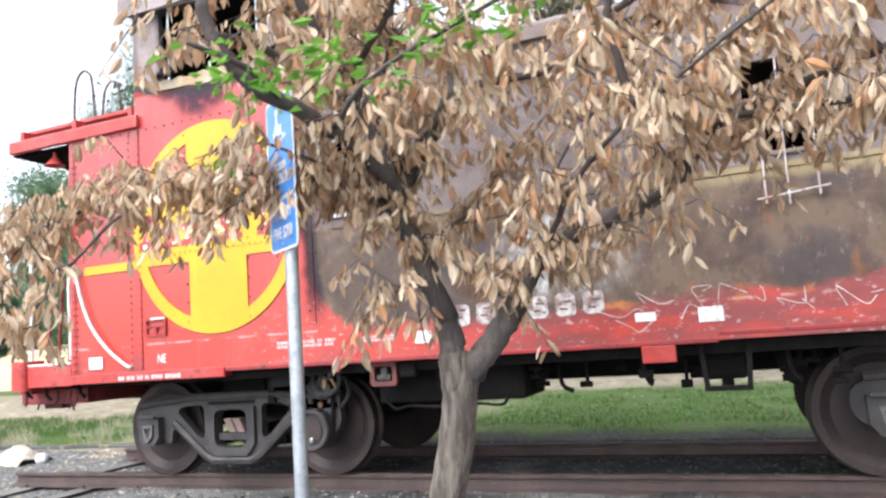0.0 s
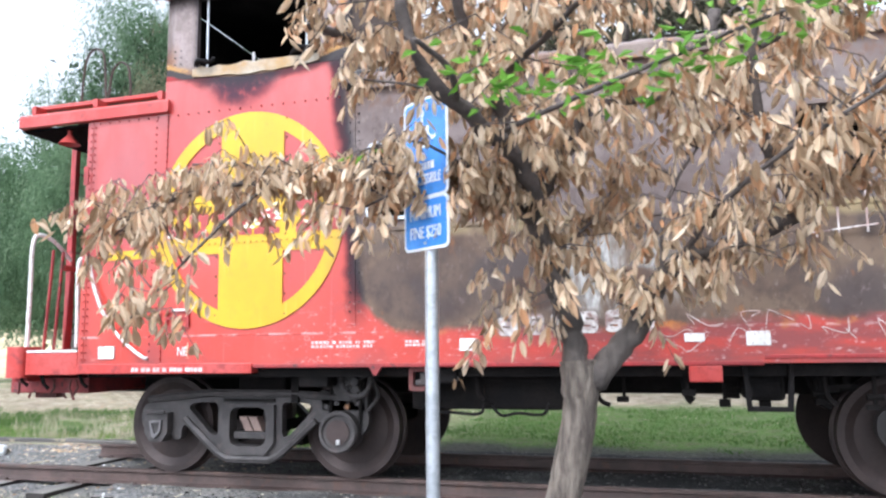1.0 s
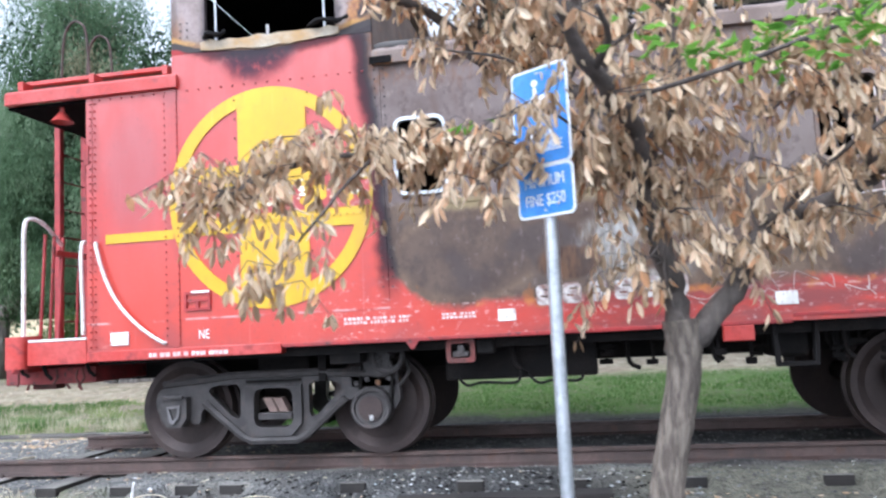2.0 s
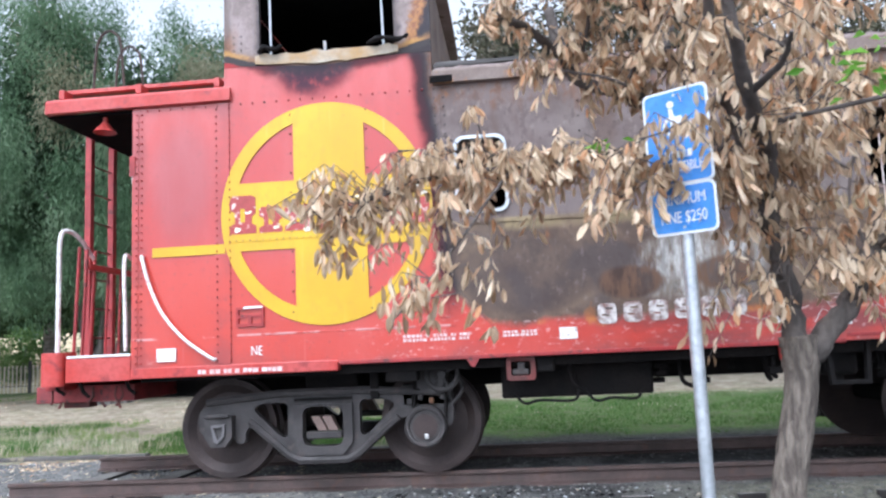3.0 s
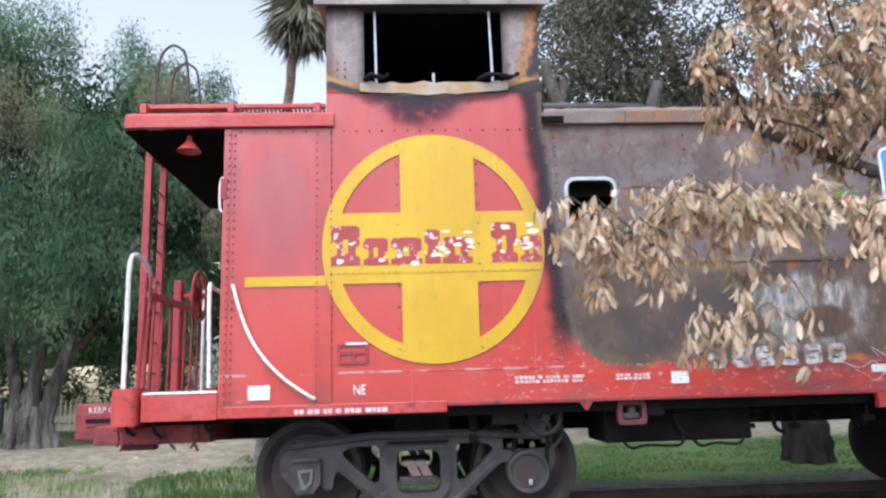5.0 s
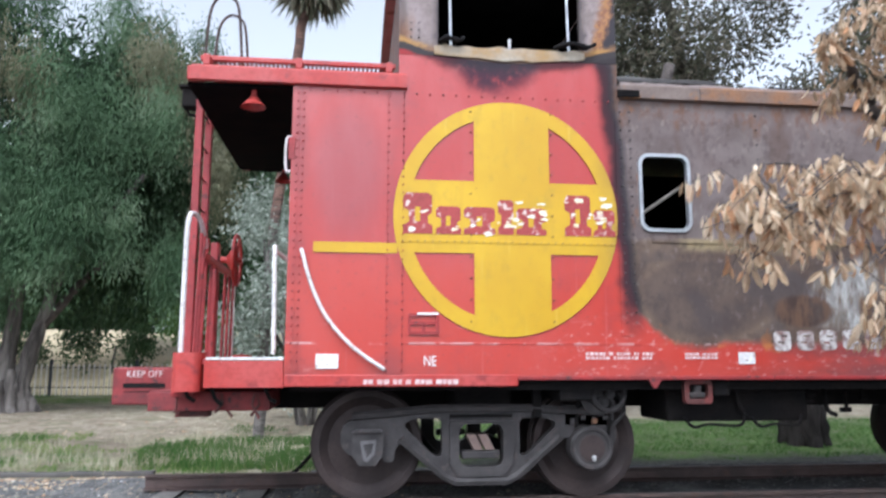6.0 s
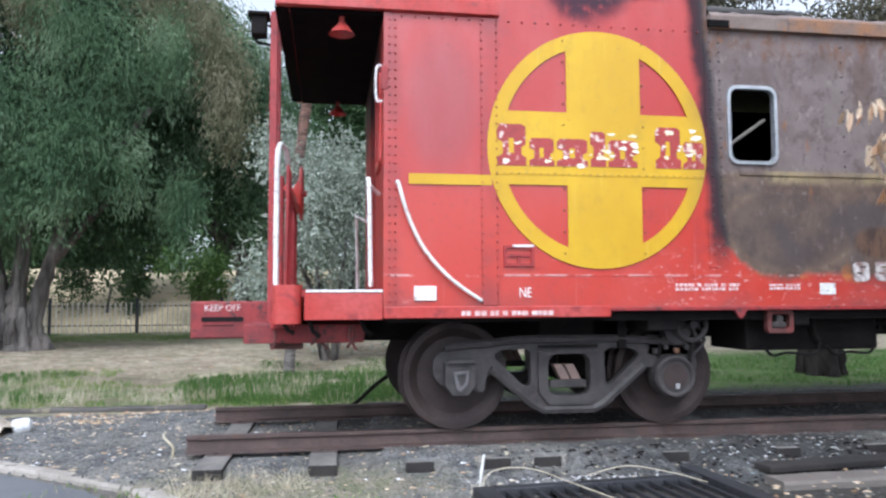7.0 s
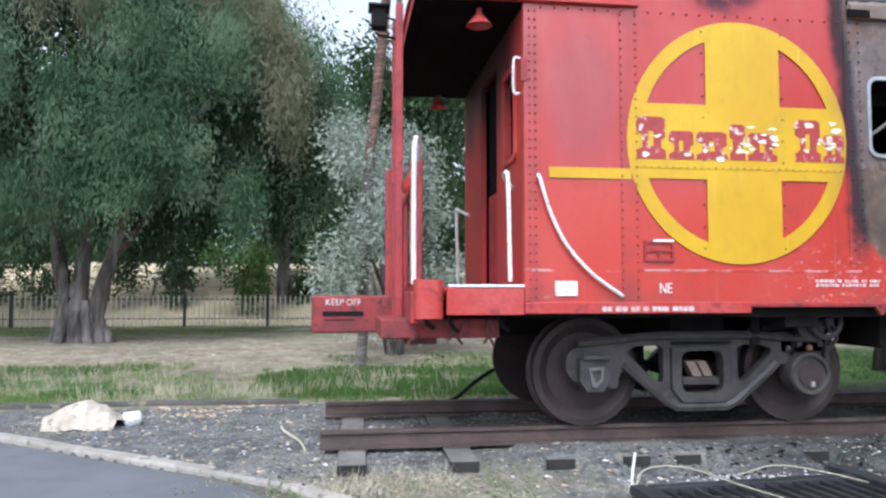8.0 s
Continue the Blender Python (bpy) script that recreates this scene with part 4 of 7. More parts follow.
for mx, w in ((-4.44, 0.10), (-3.46, 0.17)):
    bm = bmesh.new()
    tube(bm, smooth_path([(mx - w, NEAR - 0.02, 3.745), (mx - w * 0.3, NEAR - 0.07, 3.765), (mx + w * 0.5, NEAR - 0.05, 3.75), (mx + w, NEAR - 0.03, 3.79)], 4), [0.012, 0.016, 0.022, 0.026, 0.020, 0.016, 0.022, 0.026, 0.022, 0.018, 0.014, 0.018, 0.012], 7, 0.2, rs)
    part("bracket", bm, DARKIRON, caboose, "charred bent window bracket")
bm = bmesh.new()
cyl(bm, (-3.98, NEAR - 0.01, 3.72), (-3.98, NEAR - 0.01, 3.80), 0.012, n=6)
part("bracket", bm, ALU, caboose)

def window_rim(w, material, bar=False):
    bm = bmesh.new()
    u0, v0, u1, v1 = w
    plate(bm, round_rect(u0 - 0.017, v0 - 0.017, u1 + 0.017, v1 + 0.017, 0.085), [round_rect(u0 + 0.009, v0 + 0.009, u1 - 0.009, v1 - 0.009, 0.065)], side_at(NEAR - 0.018), (0, 0.05, 0))
    rim = part("window_frame", bm, material, caboose, "bare aluminium window rim with rounded corners")
    if bar:
        bm = bmesh.new()
        cyl(bm, (u0 + 0.02, NEAR + 0.10, v0 + 0.13), (u1 - 0.01, NEAR + 0.12, v0 + 0.37), 0.013, n=6)
        part("fallen_bar", bm, OLDWOOD, rim)


window_rim(W1, GALV, True)
window_rim(W2, BURNT)
for wx, wz0, wz1 in ((0.20, 2.0, 2.75), (0.33, 1.98, 2.9), (0.50, 2.02, 2.8)):
    bm = bmesh.new()
    cyl(bm, (wx, NEAR - 0.03, wz0), (wx + 0.01, NEAR - 0.03, wz1), 0.0065, n=6)
    part("bent_rod", bm, FAINT, caboose)
bm = bmesh.new()
cyl(bm, (0.15, NEAR - 0.035, 2.03), (0.56, NEAR - 0.035, 2.07), 0.006, n=6)
part("bent_rod", bm, FAINT, caboose)

# panel joints of the side: raised cover strips
for sx, w in ((-5.60, 0.055), (-4.86, 0.12)):
    part("cover_strip", bbox((sx - w / 2, NEAR - 0.007, 1.22), (sx + w / 2, NEAR - 0.001, EAVE - 0.02), 0.002), SIDE, caboose)
part("cover_strip", bbox((-3.15, NEAR - 0.008, 1.5), (-3.06, NEAR - 0.001, EAVE - 0.02), 0.002), SIDE, caboose)
part("cover_strip", bbox((-2.88, NEAR - 0.009, 2.215), (X1, NEAR - 0.001, 2.25), 0.002), SIDE, caboose)
part("cover_strip", bbox((CX0 + 0.02, NEAR - 0.0135, 2.178), (-3.18, NEAR - 0.0107, 2.202), 0.001), YELLOW, caboose)
part("cover_strip", bbox((-4.78, NEAR - 0.005, 1.435), (-3.0, NEAR - 0.001, 1.447), 0.001), SIDE, caboose)


def rivets(name, spots, material, r=0.011):
    bm = bmesh.new()
    for x, z in spots:
        bmesh.ops.create_cone(bm, cap_ends=True, segments=6, radius1=r, radius2=r * 0.5, depth=0.012, matrix=Matrix.Translation((x, NEAR - 0.014, z)) @ Euler((radians(90), 0, 0)).to_matrix().to_4x4())
    return part(name, bm, material, caboose, kind="stuff")


cols = [(x, z) for x in (-5.59, -5.545) for z in np.arange(1.25, 3.34, 0.062)] + [(x, z) for x in (-4.91, -4.80) for z in np.arange(1.25, 3.34, 0.062)]
rows = [(x, 3.325) for x in np.arange(-5.5, -3.15, 0.10)]
rivets("rivets", cols + rows, DARKRED, 0.0085)
rivets("rivets", [(x, 2.19) for x in np.arange(-4.8, -3.2, 0.055)], worn("dull_yellow_rivets", (0.45, 0.28, 0.03), (0.3, 0.2, 0.04), 9))
rivets("rivets", [(x, z) for x in (-4.29, -3.665) for z in np.arange(1.6, 3.3, 0.16)], worn("rust_brown_rivets", (0.16, 0.09, 0.035), (0.10, 0.06, 0.03), 9), 0.0085)
rivets("rivets", [(x, z) for x in (-3.105, -3.03) for z in np.arange(1.6, 3.34, 0.075)] + [(-1.98, z) for z in np.arange(2.3, 3.3, 0.12)] + [(-4.75 + i * 0.06, 3.78 + j * 0.06) for i in range(2) for j in range(3)], IRON, 0.0075)

# emblem: a ring with a cross, and blocks for its worn name
EX, EZ, ER, RW = -4.013, 2.385, 0.898, 0.112
SQ = 0.858 / 0.898


def arc(r, a0, a1, n):
    return [(EX + SQ * r * math.cos(radians(a0 + (a1 - a0) * i / n)), EZ + r * math.sin(radians(a0 + (a1 - a0) * i / n))) for i in range(n + 1)]


VX0, VX1, HZ0, HZ1 = -4.265, -3.685, 2.105, 2.655
ri = ER - RW


def quadrant(u0, v0, u1, v1):
    """A gap of the emblem between the cross and the ring."""
    su, sv = (1 if u1 > EX + 0.4 else -1), (1 if v1 > EZ + 0.4 else -1)
    u, v = (u0 if su > 0 else u1), (v0 if sv > 0 else v1)
    u = EX + (u - EX) / SQ
    end_u = EX + su * math.sqrt(ri ** 2 - (v - EZ) ** 2)
    end_v = EZ + sv * math.sqrt(ri ** 2 - (u - EX) ** 2)
    a0, a1 = math.atan2(v - EZ, end_u - EX), math.atan2(end_v - EZ, u - EX)
    d = (a1 - a0 + math.pi) % (2 * math.pi) - math.pi
    return [(EX + (u - EX) * SQ, v)] + [(EX + SQ * ri * math.cos(a0 + d * i / 12), EZ + ri * math.sin(a0 + d * i / 12)) for i in range(13)]


bm = bmesh.new()
plate(bm, arc(ER, 0, 360, 96)[:-1], [quadrant(VX1, HZ1, 9, 9), quadrant(-9, HZ1, VX0, 9), quadrant(-9, -9, VX0, HZ0), quadrant(VX1, -9, 9, HZ0)], side_at(NEAR - 0.0105), (0, 0.003, 0))
part("emblem", bm, YELLOW, caboose, "large yellow ring and cross emblem, chipped and soot-stained")
part("paint_stripe", bbox((-5.45, NEAR - 0.0105, 2.095), (-4.84, NEAR - 0.0076, 2.172)), YELLOW, caboose, "narrow yellow paint stripe")
# worn wording reduced to plain blocks
BLOCKS = [(-4.80, -4.58, 2.245, 2.555), (-4.555, -4.365, 2.245, 2.455), (-4.345, -4.105, 2.248, 2.455), (-4.085, -3.965, 2.25, 2.515), (-3.945, -3.715, 2.25, 2.455), (-3.57, -3.365, 2.25, 2.565), (-3.345, -3.175, 2.25, 2.455)]
rf = random.Random(23)
for i, (u0, u1, v0, v1) in enumerate(BLOCKS):
    w, h = u1 - u0, v1 - v0
    # broad head and foot, a waist that is notched on both flanks
    n1, n2 = 0.20 * w, 0.16 * w
    loop = [(u0, v0), (u1, v0), (u1, v0 + 0.2 * h), (u1 - n2, v0 + 0.26 * h), (u1 - n2, v0 + 0.44 * h), (u1 - 0.02 * w, v0 + 0.52 * h), (u1 - 0.02 * w, v1 - 0.06 * h), (u1 - 0.16 * w, v1), (u0 + 0.10 * w, v1), (u0, v1 - 0.12 * h), (u0, v1 - 0.36 * h), (u0 + n1, v1 - 0.44 * h), (u0 + n1, v0 + 0.28 * h), (u0, v0 + 0.2 * h)]
    slot = [(u0 + 0.40 * w, v0 + 0.30 * h), (u0 + 0.58 * w, v0 + 0.30 * h), (u0 + 0.58 * w, v0 + 0.66 * h), (u0 + 0.40 * w, v0 + 0.66 * h)]
    bm = bmesh.new()
    plate(bm, loop, [slot] if w > 0.15 else [], side_at(NEAR - 0.0140), (0, 0.003, 0))
    part("worn_block", bm, LETTER, caboose, "flaking dark red paint block")
# ragged flakes where the paint has come off to white
for i in range(38):
    if i % 8 < 3:
        fx, fz = rf.uniform(-4.12, -3.72), rf.uniform(2.30, 2.50)
    elif i % 8 < 6:
        fx, fz = rf.uniform(-3.60, -3.19), rf.uniform(2.25, 2.56)
    else:
        fx, fz = rf.uniform(-4.83, -4.15), rf.uniform(2.25, 2.44)
    r0, st = rf.uniform(0.009, 0.027), rf.uniform(0.5, 1.0)
    ring = [(fx + math.cos(a) * r0 * rf.uniform(0.5, 1.3) * 1.5, fz + math.sin(a) * r0 * rf.uniform(0.5, 1.3) * st) for a in np.linspace(0, 2 * math.pi, 11)[:-1]]
    bm = bmesh.new()
    plate(bm, ring, [], side_at(NEAR - 0.0148 - 0.00004 * i), (0, 0.0006, 0))
    part("paint_flake", bm, CREAM, caboose)
# white details of the side
part("white_panel", bbox((-5.412, NEAR - 0.014, 1.258), (-5.252, NEAR - 0.002, 1.362), 0.002), WHITE, caboose)
part("white_panel", bbox((-2.235, NEAR - 0.006, 1.292), (-2.10, NEAR - 0.001, 1.382), 0.001), WHITE, caboose)
part("white_panel", bbox((-0.66, NEAR - 0.006, 1.335), (-0.53, NEAR - 0.001, 1.392), 0.001), WHITE, caboose)
part("white_panel", bbox((-0.27, NEAR - 0.006, 1.305), (-0.12, NEAR - 0.001, 1.40), 0.001), WHITE, caboose)
bm = bmesh.new()
tube(bm, smooth_path([(-5.535, NEAR, 2.10), (-5.525, NEAR - 0.035, 2.09), (-5.46, NEAR - 0.04, 1.87), (-5.345, NEAR - 0.04, 1.63), (-5.16, NEAR - 0.04, 1.42), (-4.95, NEAR - 0.035, 1.27), (-4.93, NEAR, 1.262)], 6), 0.0135, 8)
part("grab_iron", bm, WHITE, caboose, "curved white grab iron")
lettering("stencil_letters", "NE", 0.105, Matrix.Translation((-4.595, NEAR - 0.003, 1.278)) @ pose(0, 0, 0, 90) @ Matrix.Diagonal((0.72, 1, 1, 1)), WHITE, caboose)


def bars(x0, x1, z0, z1, material, seed, lines=1, y=NEAR - 0.004, w=(0.02, 0.05), depth=0.002):
    """Unreadable wording as small plain bars, joined line by line."""
    r = random.Random(seed)
    h = (z1 - z0) / (lines * 1.35 - 0.35)
    bm = bmesh.new()
    for i in range(lines):
        x, z = x0, z1 - h - i * h * 1.35
        while x < x1:
            e = min(x + r.uniform(*w), x1)
            if e - x > 0.008:
                box(bm, (x, y, z), (e, y + depth, z + h))
            x = e + r.choice((0.008, 0.008, 0.01, 0.03))
    return part("worn_stencil", bm, material, caboose, "small white stencilled wording, too worn to read", "stuff")


bars(-5.07, -4.39, 1.148, 1.182, STENCIL, 3, 1, NEAR - 0.0155)
bars(-3.43, -2.92, 1.325, 1.378, STENCIL, 5, 2, w=(0.012, 0.03))
bars(-2.66, -2.40, 1.33, 1.375, STENCIL, 6, 2, w=(0.012, 0.03))
for i in range(6):
    bm = bmesh.new()
    bx0 = -1.94 + i * 0.19
    plate(bm, round_rect(bx0, 1.392 + 0.004 * i, bx0 + 0.14, 1.545 + 0.004 * i, 0.035, 3), [[(bx0 + 0.03, 1.452), (bx0 + 0.085, 1.447), (bx0 + 0.085, 1.462), (bx0 + 0.03, 1.467)], [(bx0 + 0.055, 1.50), (bx0 + 0.115, 1.497), (bx0 + 0.115, 1.512), (bx0 + 0.055, 1.515)]], side_at(NEAR - 0.004), (0, 0.003, 0))
    part("number_block", bm, FLAKED, caboose, "flaked white block where a number was")
# scratched pale scrawl low on the burnt end
rg = random.Random(17)
for i in range(13):
    x, z = -0.9 + i * 0.16 + rg.uniform(-0.05, 0.05), rg.uniform(1.30, 1.45)
    pts = [(x, NEAR - 0.002, z)]
    for j in range(3):
        x, z = x + rg.uniform(-0.06, 0.16), min(max(z + rg.uniform(-0.12, 0.12), 1.27), 1.53)
        pts.append((x, NEAR - 0.002, z))
    bm = bmesh.new()
    tube(bm, smooth_path(pts, 4), 0.0035, 4)
    part("scrawl", bm, FAINT, caboose, "pale scratched scrawl")
# card holder
bm = bmesh.new()
plate(bm, [(-4.755, 1.505), (-4.53, 1.505), (-4.53, 1.655), (-4.755, 1.655)], [[(-4.735, 1.525), (-4.655, 1.525), (-4.655, 1.575), (-4.735, 1.575)], [(-4.63, 1.525), (-4.55, 1.525), (-4.55, 1.575), (-4.63, 1.575)], [(-4.735, 1.595), (-4.55, 1.595), (-4.55, 1.635), (-4.735, 1.635)]], side_at(NEAR - 0.02), (0, 0.018, 0))
holder = part("card_holder", bm, DARKRED, caboose)
part("chipped_edge", bbox((-4.69, NEAR - 0.024, 1.645), (-4.535, NEAR - 0.0205, 1.662)), WHITE, holder)

# ---- end platform ----
part("platform_deck", bbox((-6.36, NEAR + 0.03, 1.285), (X0 - 0.004, FAR - 0.03, 1.325), 0.004), DARKRED, caboose)
part("platform_sill", bbox((-6.18, NEAR - 0.005, 1.125), (X0 - 0.004, NEAR + 0.025, 1.315), 0.004), RED, caboose)
part("platform_sill", bbox((-6.18, FAR - 0.025, 1.125), (X0 - 0.004, FAR + 0.005, 1.315), 0.004), RED, caboose)
part("sill_edge", bbox((-6.17, NEAR - 0.012, 1.318), (X0 - 0.004, NEAR + 0.028, 1.337), 0.003), WHITE, caboose, "chipped white edge strip of the deck")
bm = bmesh.new()
plate(bm, round_rect(-6.40, NEAR - 0.03, -6.20, NEAR + 0.22, 0.06), [], lambda u, v: Vector((u, v, 1.10)), (0, 0, 0.27))
part("corner_casting", bm, RED, caboose)
bm = bmesh.new()
plate(bm, round_rect(-6.40, FAR - 0.22, -6.20, FAR + 0.03, 0.06), [], lambda u, v: Vector((u, v, 1.10)), (0, 0, 0.27))
part("corner_casting", bm, RED, caboose)
part("end_beam", bbox((-6.42, NEAR + 0.1, 1.06), (-6.26, FAR - 0.1, 1.29), 0.01), DARKRED, caboose)
# coupler pocket beam that juts out, with the warning on its near face
beam = part("coupler_beam", bbox((-7.15, 6.10, 0.945), (-6.42, 6.66, 1.255), 0.015), BEAMRED, caboose, "red jutting buffer beam with white warning letters")
lettering("warning_letters", "KEEP OFF", 0.078, Matrix.Translation((-6.89, 6.0965, 1.175)) @ pose(0, 0, 0, 90) @ Matrix.Diagonal((0.9, 1, 1, 1)), STENCIL, beam)
# thin dark plates stand in for the shade inside the slots
part("slot", bbox((-7.06, 6.0955, 1.085), (-6.72, 6.0985, 1.125)), DARKIRON, beam)
part("slot", bbox((-7.05, 6.0955, 1.05), (-6.80, 6.0985, 1.058)), DARKIRON, beam)
# the platform's shadow on this plate is put into its darker red
part("side_plate", bbox((-6.62, 5.2, 0.95), (-5.75, 6.095, 1.09), 0.01), BEAMRED, caboose)
part("step_bracket", bbox((-6.44, 5.30, 0.90), (-6.20, 5.42, 1.10), 0.012), RUSTRED, caboose, "rusty broken step bracket")
rb = random.Random(77)
for i in range(7):
    hx, hy = rb.uniform(-6.45, -5.7), rb.uniform(NEAR + 0.1, NEAR + 0.35)
    bm = bmesh.new()
    tube(bm, [(hx, hy, 1.08), (hx + rb.uniform(-0.03, 0.03), hy, 1.0), (hx + rb.uniform(-0.06, 0.06), hy, rb.uniform(0.89, 0.97))], 0.011, 5)
    part("hanging_strap", bm, RUSTRED, caboose)
for hx, hy, d in ((-6.15, NEAR + 0.15, 0.10), (-6.33, NEAR + 0.1, 0.07), (-5.78, NEAR + 0.2, 0.09)):
    bm = bmesh.new()
    tube(bm, [(hx, hy, 1.12), (hx + 0.03, hy, 1.10 - d * 0.6), (hx + 0.08, hy, 1.10 - d)], 0.016, 6)
    part("hanging_bolt", bm, DARKIRON, caboose)

# posts, ladder and rails at the end
for py in (5.68, 6.07):
    part("ladder_post", bbox((-6.49, py - 0.03, 1.05), (-6.43, py + 0.03, 3.60), 0.006), DULLRED, caboose)
for k in range(8):
    bm = bmesh.new()
    cyl(bm, (-6.46, 5.71, 1.50 + k * 0.27), (-6.46, 6.04, 1.50 + k * 0.27), 0.008, n=8)
    part("ladder_rung", bm, RUSTRED, caboose)
for y0, y1 in ((NEAR + 0.02, NEAR + 0.52), (FAR - 0.02, FAR - 0.52)):
    bm = bmesh.new()
    sg = 1 if y1 > y0 else -1
    yr = y0 + 0.19 * sg
    tube(bm, smooth_path([(-6.39, yr, 1.34), (-6.39, yr, 1.9), (-6.385, yr, 2.33), (-6.36, yr + 0.06 * sg, 2.41), (-6.33, yr + 0.2 * sg, 2.36), (-6.33, yr + 0.42 * sg, 2.20)], 6), 0.019, 8)
    part("handrail", bm, WHITE, caboose, "white pipe handrail bent over at the top")
    bm = bmesh.new()
    tube(bm, smooth_path([(X0 - 0.085, y0 + 0.05 * sg, 1.36), (X0 - 0.09, y0 + 0.05 * sg, 1.6), (X0 - 0.10, y0 + 0.05 * sg, 2.10), (X0 - 0.10, y0 + (y1 - y0) * 0.35, 2.12), (X0 - 0.01, y0 + (y1 - y0) * 0.6, 2.06)], 6), 0.016, 8)
    part("handrail", bm, WHITE, caboose)
for y0, z0, z1 in ((NEAR + 0.10, 2.72, 2.98),):
    bm = bmesh.new()
    tube(bm, smooth_path([(X0, y0, z0), (X0 - 0.045, y0, z0 + 0.015), (X0 - 0.045, y0, z1 - 0.015), (X0, y0, z1)], 4), 0.010, 6)
    part("grab_iron", bm, WHITE, caboose)
part("latch_plate", bbox((X0 - 0.02, NEAR - 0.014, 2.78), (X0 + 0.03, NEAR - 0.002, 2.95), 0.003), DARKRED, caboose)
# end railing panel and gate bars
for gy in np.linspace(NEAR + 0.62, FAR - 0.62, 7):
    if abs(gy - MID) > 0.2:
        bm = bmesh.new()
        cyl(bm, (-6.33, gy - 0.02, 1.33), (-6.33, gy + 0.02, 2.10), 0.013, n=8)
        part("railing_bar", bm, DULLRED, caboose)
part("railing_top", bbox((-6.36, NEAR + 0.52, 2.10), (-6.30, FAR - 0.52, 2.15), 0.006), RED, caboose)
for py in (NEAR + 0.34, NEAR + 0.46, NEAR + 0.58):
    bm = bmesh.new()
    cyl(bm, (-6.33, py, 1.33), (-6.32, py + 0.05, 2.28), 0.014, n=8)
    part("railing_bar", bm, DULLRED, caboose)
# brake stand with hand wheel
part("brake_stand", bbox((-6.51, 6.63, 1.10), (-6.43, 6.75, 2.42), 0.02), DULLRED, caboose)
bm = bmesh.new()
wc = Vector((-6.27, 6.69, 2.26))
tube(bm, [wc + Vector((0, math.cos(a) * 0.24, math.sin(a) * 0.24)) for a in np.linspace(0, 2 * math.pi, 29)], 0.016, 8)
for a in range(5):
    cyl(bm, wc, wc + Vector((0, math.cos(a * 1.2566) * 0.24, math.sin(a * 1.2566) * 0.24)), 0.011, n=6)
cyl(bm, wc + Vector((-0.15, 0, 0)), wc + Vector((0.05, 0, 0)), 0.03, n=10)
cyl(bm, wc + Vector((-0.09, 0, 0)), wc + Vector((-0.01, 0, 0)), 0.04, 0.16, n=20)
part("brake_wheel", bm, RED, caboose, "red spoked brake hand wheel")
# canopy lamps
for ly in (NEAR + 0.10, FAR - 0.12):
    bm = bmesh.new()
    cyl(bm, (-5.93, ly, 3.345), (-5.93, ly, 3.29), 0.02, n=10)
    bmesh.ops.create_cone(bm, cap_ends=False, segments=20, radius1=0.095, radius2=0.022, depth=0.09, matrix=Matrix.Translation((-5.93, ly, 3.25)))
    part("lamp_shade", bm, RED, caboose, "red conical lamp shade", smooth=False)
# roof walk over the canopy, its hoops
walk_frame = part("roof_walk", bbox((-6.34, NEAR + 0.12, 3.575), (-4.86, NEAR + 0.16, 3.61), 0.003), RED, caboose, "red slatted roof walk")
for wy in (NEAR + 0.42, NEAR + 0.72):
    part("runner", bbox((-6.34, wy, 3.60), (-4.86, wy + 0.04, 3.635), 0.003), RED, walk_frame)
slat = bpy.data.meshes.new("slat")
sb = bbox((-0.008, -0.3, -0.02), (0.008, 0.3, 0.0))
sb.to_mesh(slat)
sb.free()
slat.materials.append(RUST)
for i in range(44):
    piece("slat", slat, walk_frame, (-6.30 + i * 0.033, NEAR + 0.45, 3.598 + 0.0))
for i in range(3):
    part("walk_bracket", bbox((-6.3 + i * 0.68, NEAR + 0.02, 3.50), (-6.25 + i * 0.68, NEAR + 0.15, 3.58), 0.004), RED, caboose)
for hy in (5.70, 6.08):
    bm = bmesh.new()
    tube(bm, smooth_path([(-6.45, hy, 3.55), (-6.44, hy, 4.05), (-6.41, hy, 4.32), (-6.33, hy, 4.43), (-6.24, hy, 4.41), (-6.18, hy, 4.28), (-6.13, hy, 3.70)], 6), 0.0125, 7)
    part("roof_hoop", bm, BROWNIRON, caboose, "thin rusty hooped grab rail")
# burnt boards and pipe on the far roof
for i, (bx0, bx1, by) in enumerate(((-3.05, -2.2, 0.5), (-2.3, -1.2, 0.75), (-1.5, 0.4, 0.55))):
    bm = bmesh.new()
    box(bm, (bx0, NEAR + by, 3.66 + 0.02 * i), (bx1, NEAR + by + 0.3, 3.70 + 0.02 * i), 0.006)
    part("roof_board", bm, SOOT if i % 2 == 0 else BURNT, caboose, "charred roof walk board")
part("roof_clamp", bbox((-3.13, NEAR - 0.05, 3.36), (-2.95, NEAR - 0.028, 3.42), 0.005), SOOT, caboose)
# marker lamp on a bracket at the roof corner
bm = bmesh.new()
box(bm, (-6.675, 5.92, 3.50), (-6.545, 6.06, 3.67), 0.012)
box(bm, (-6.70, 5.89, 3.665), (-6.52, 6.09, 3.69), 0.006)
lamp_case = part("marker_lamp", bm, DARKIRON, caboose, "black box marker lamp on a roof bracket")
bm = bmesh.new()
tube(bm, smooth_path([(-6.64, 5.99, 3.50), (-6.62, 5.99, 3.45), (-6.56, 5.99, 3.44), (-6.46, 5.99, 3.42)], 4), 0.012, 6)
tube(bm, [(-6.545, 5.99, 3.60), (-6.45, 5.99, 3.58)], 0.010, 6)
part("bracket", bm, DARKIRON, lamp_case)

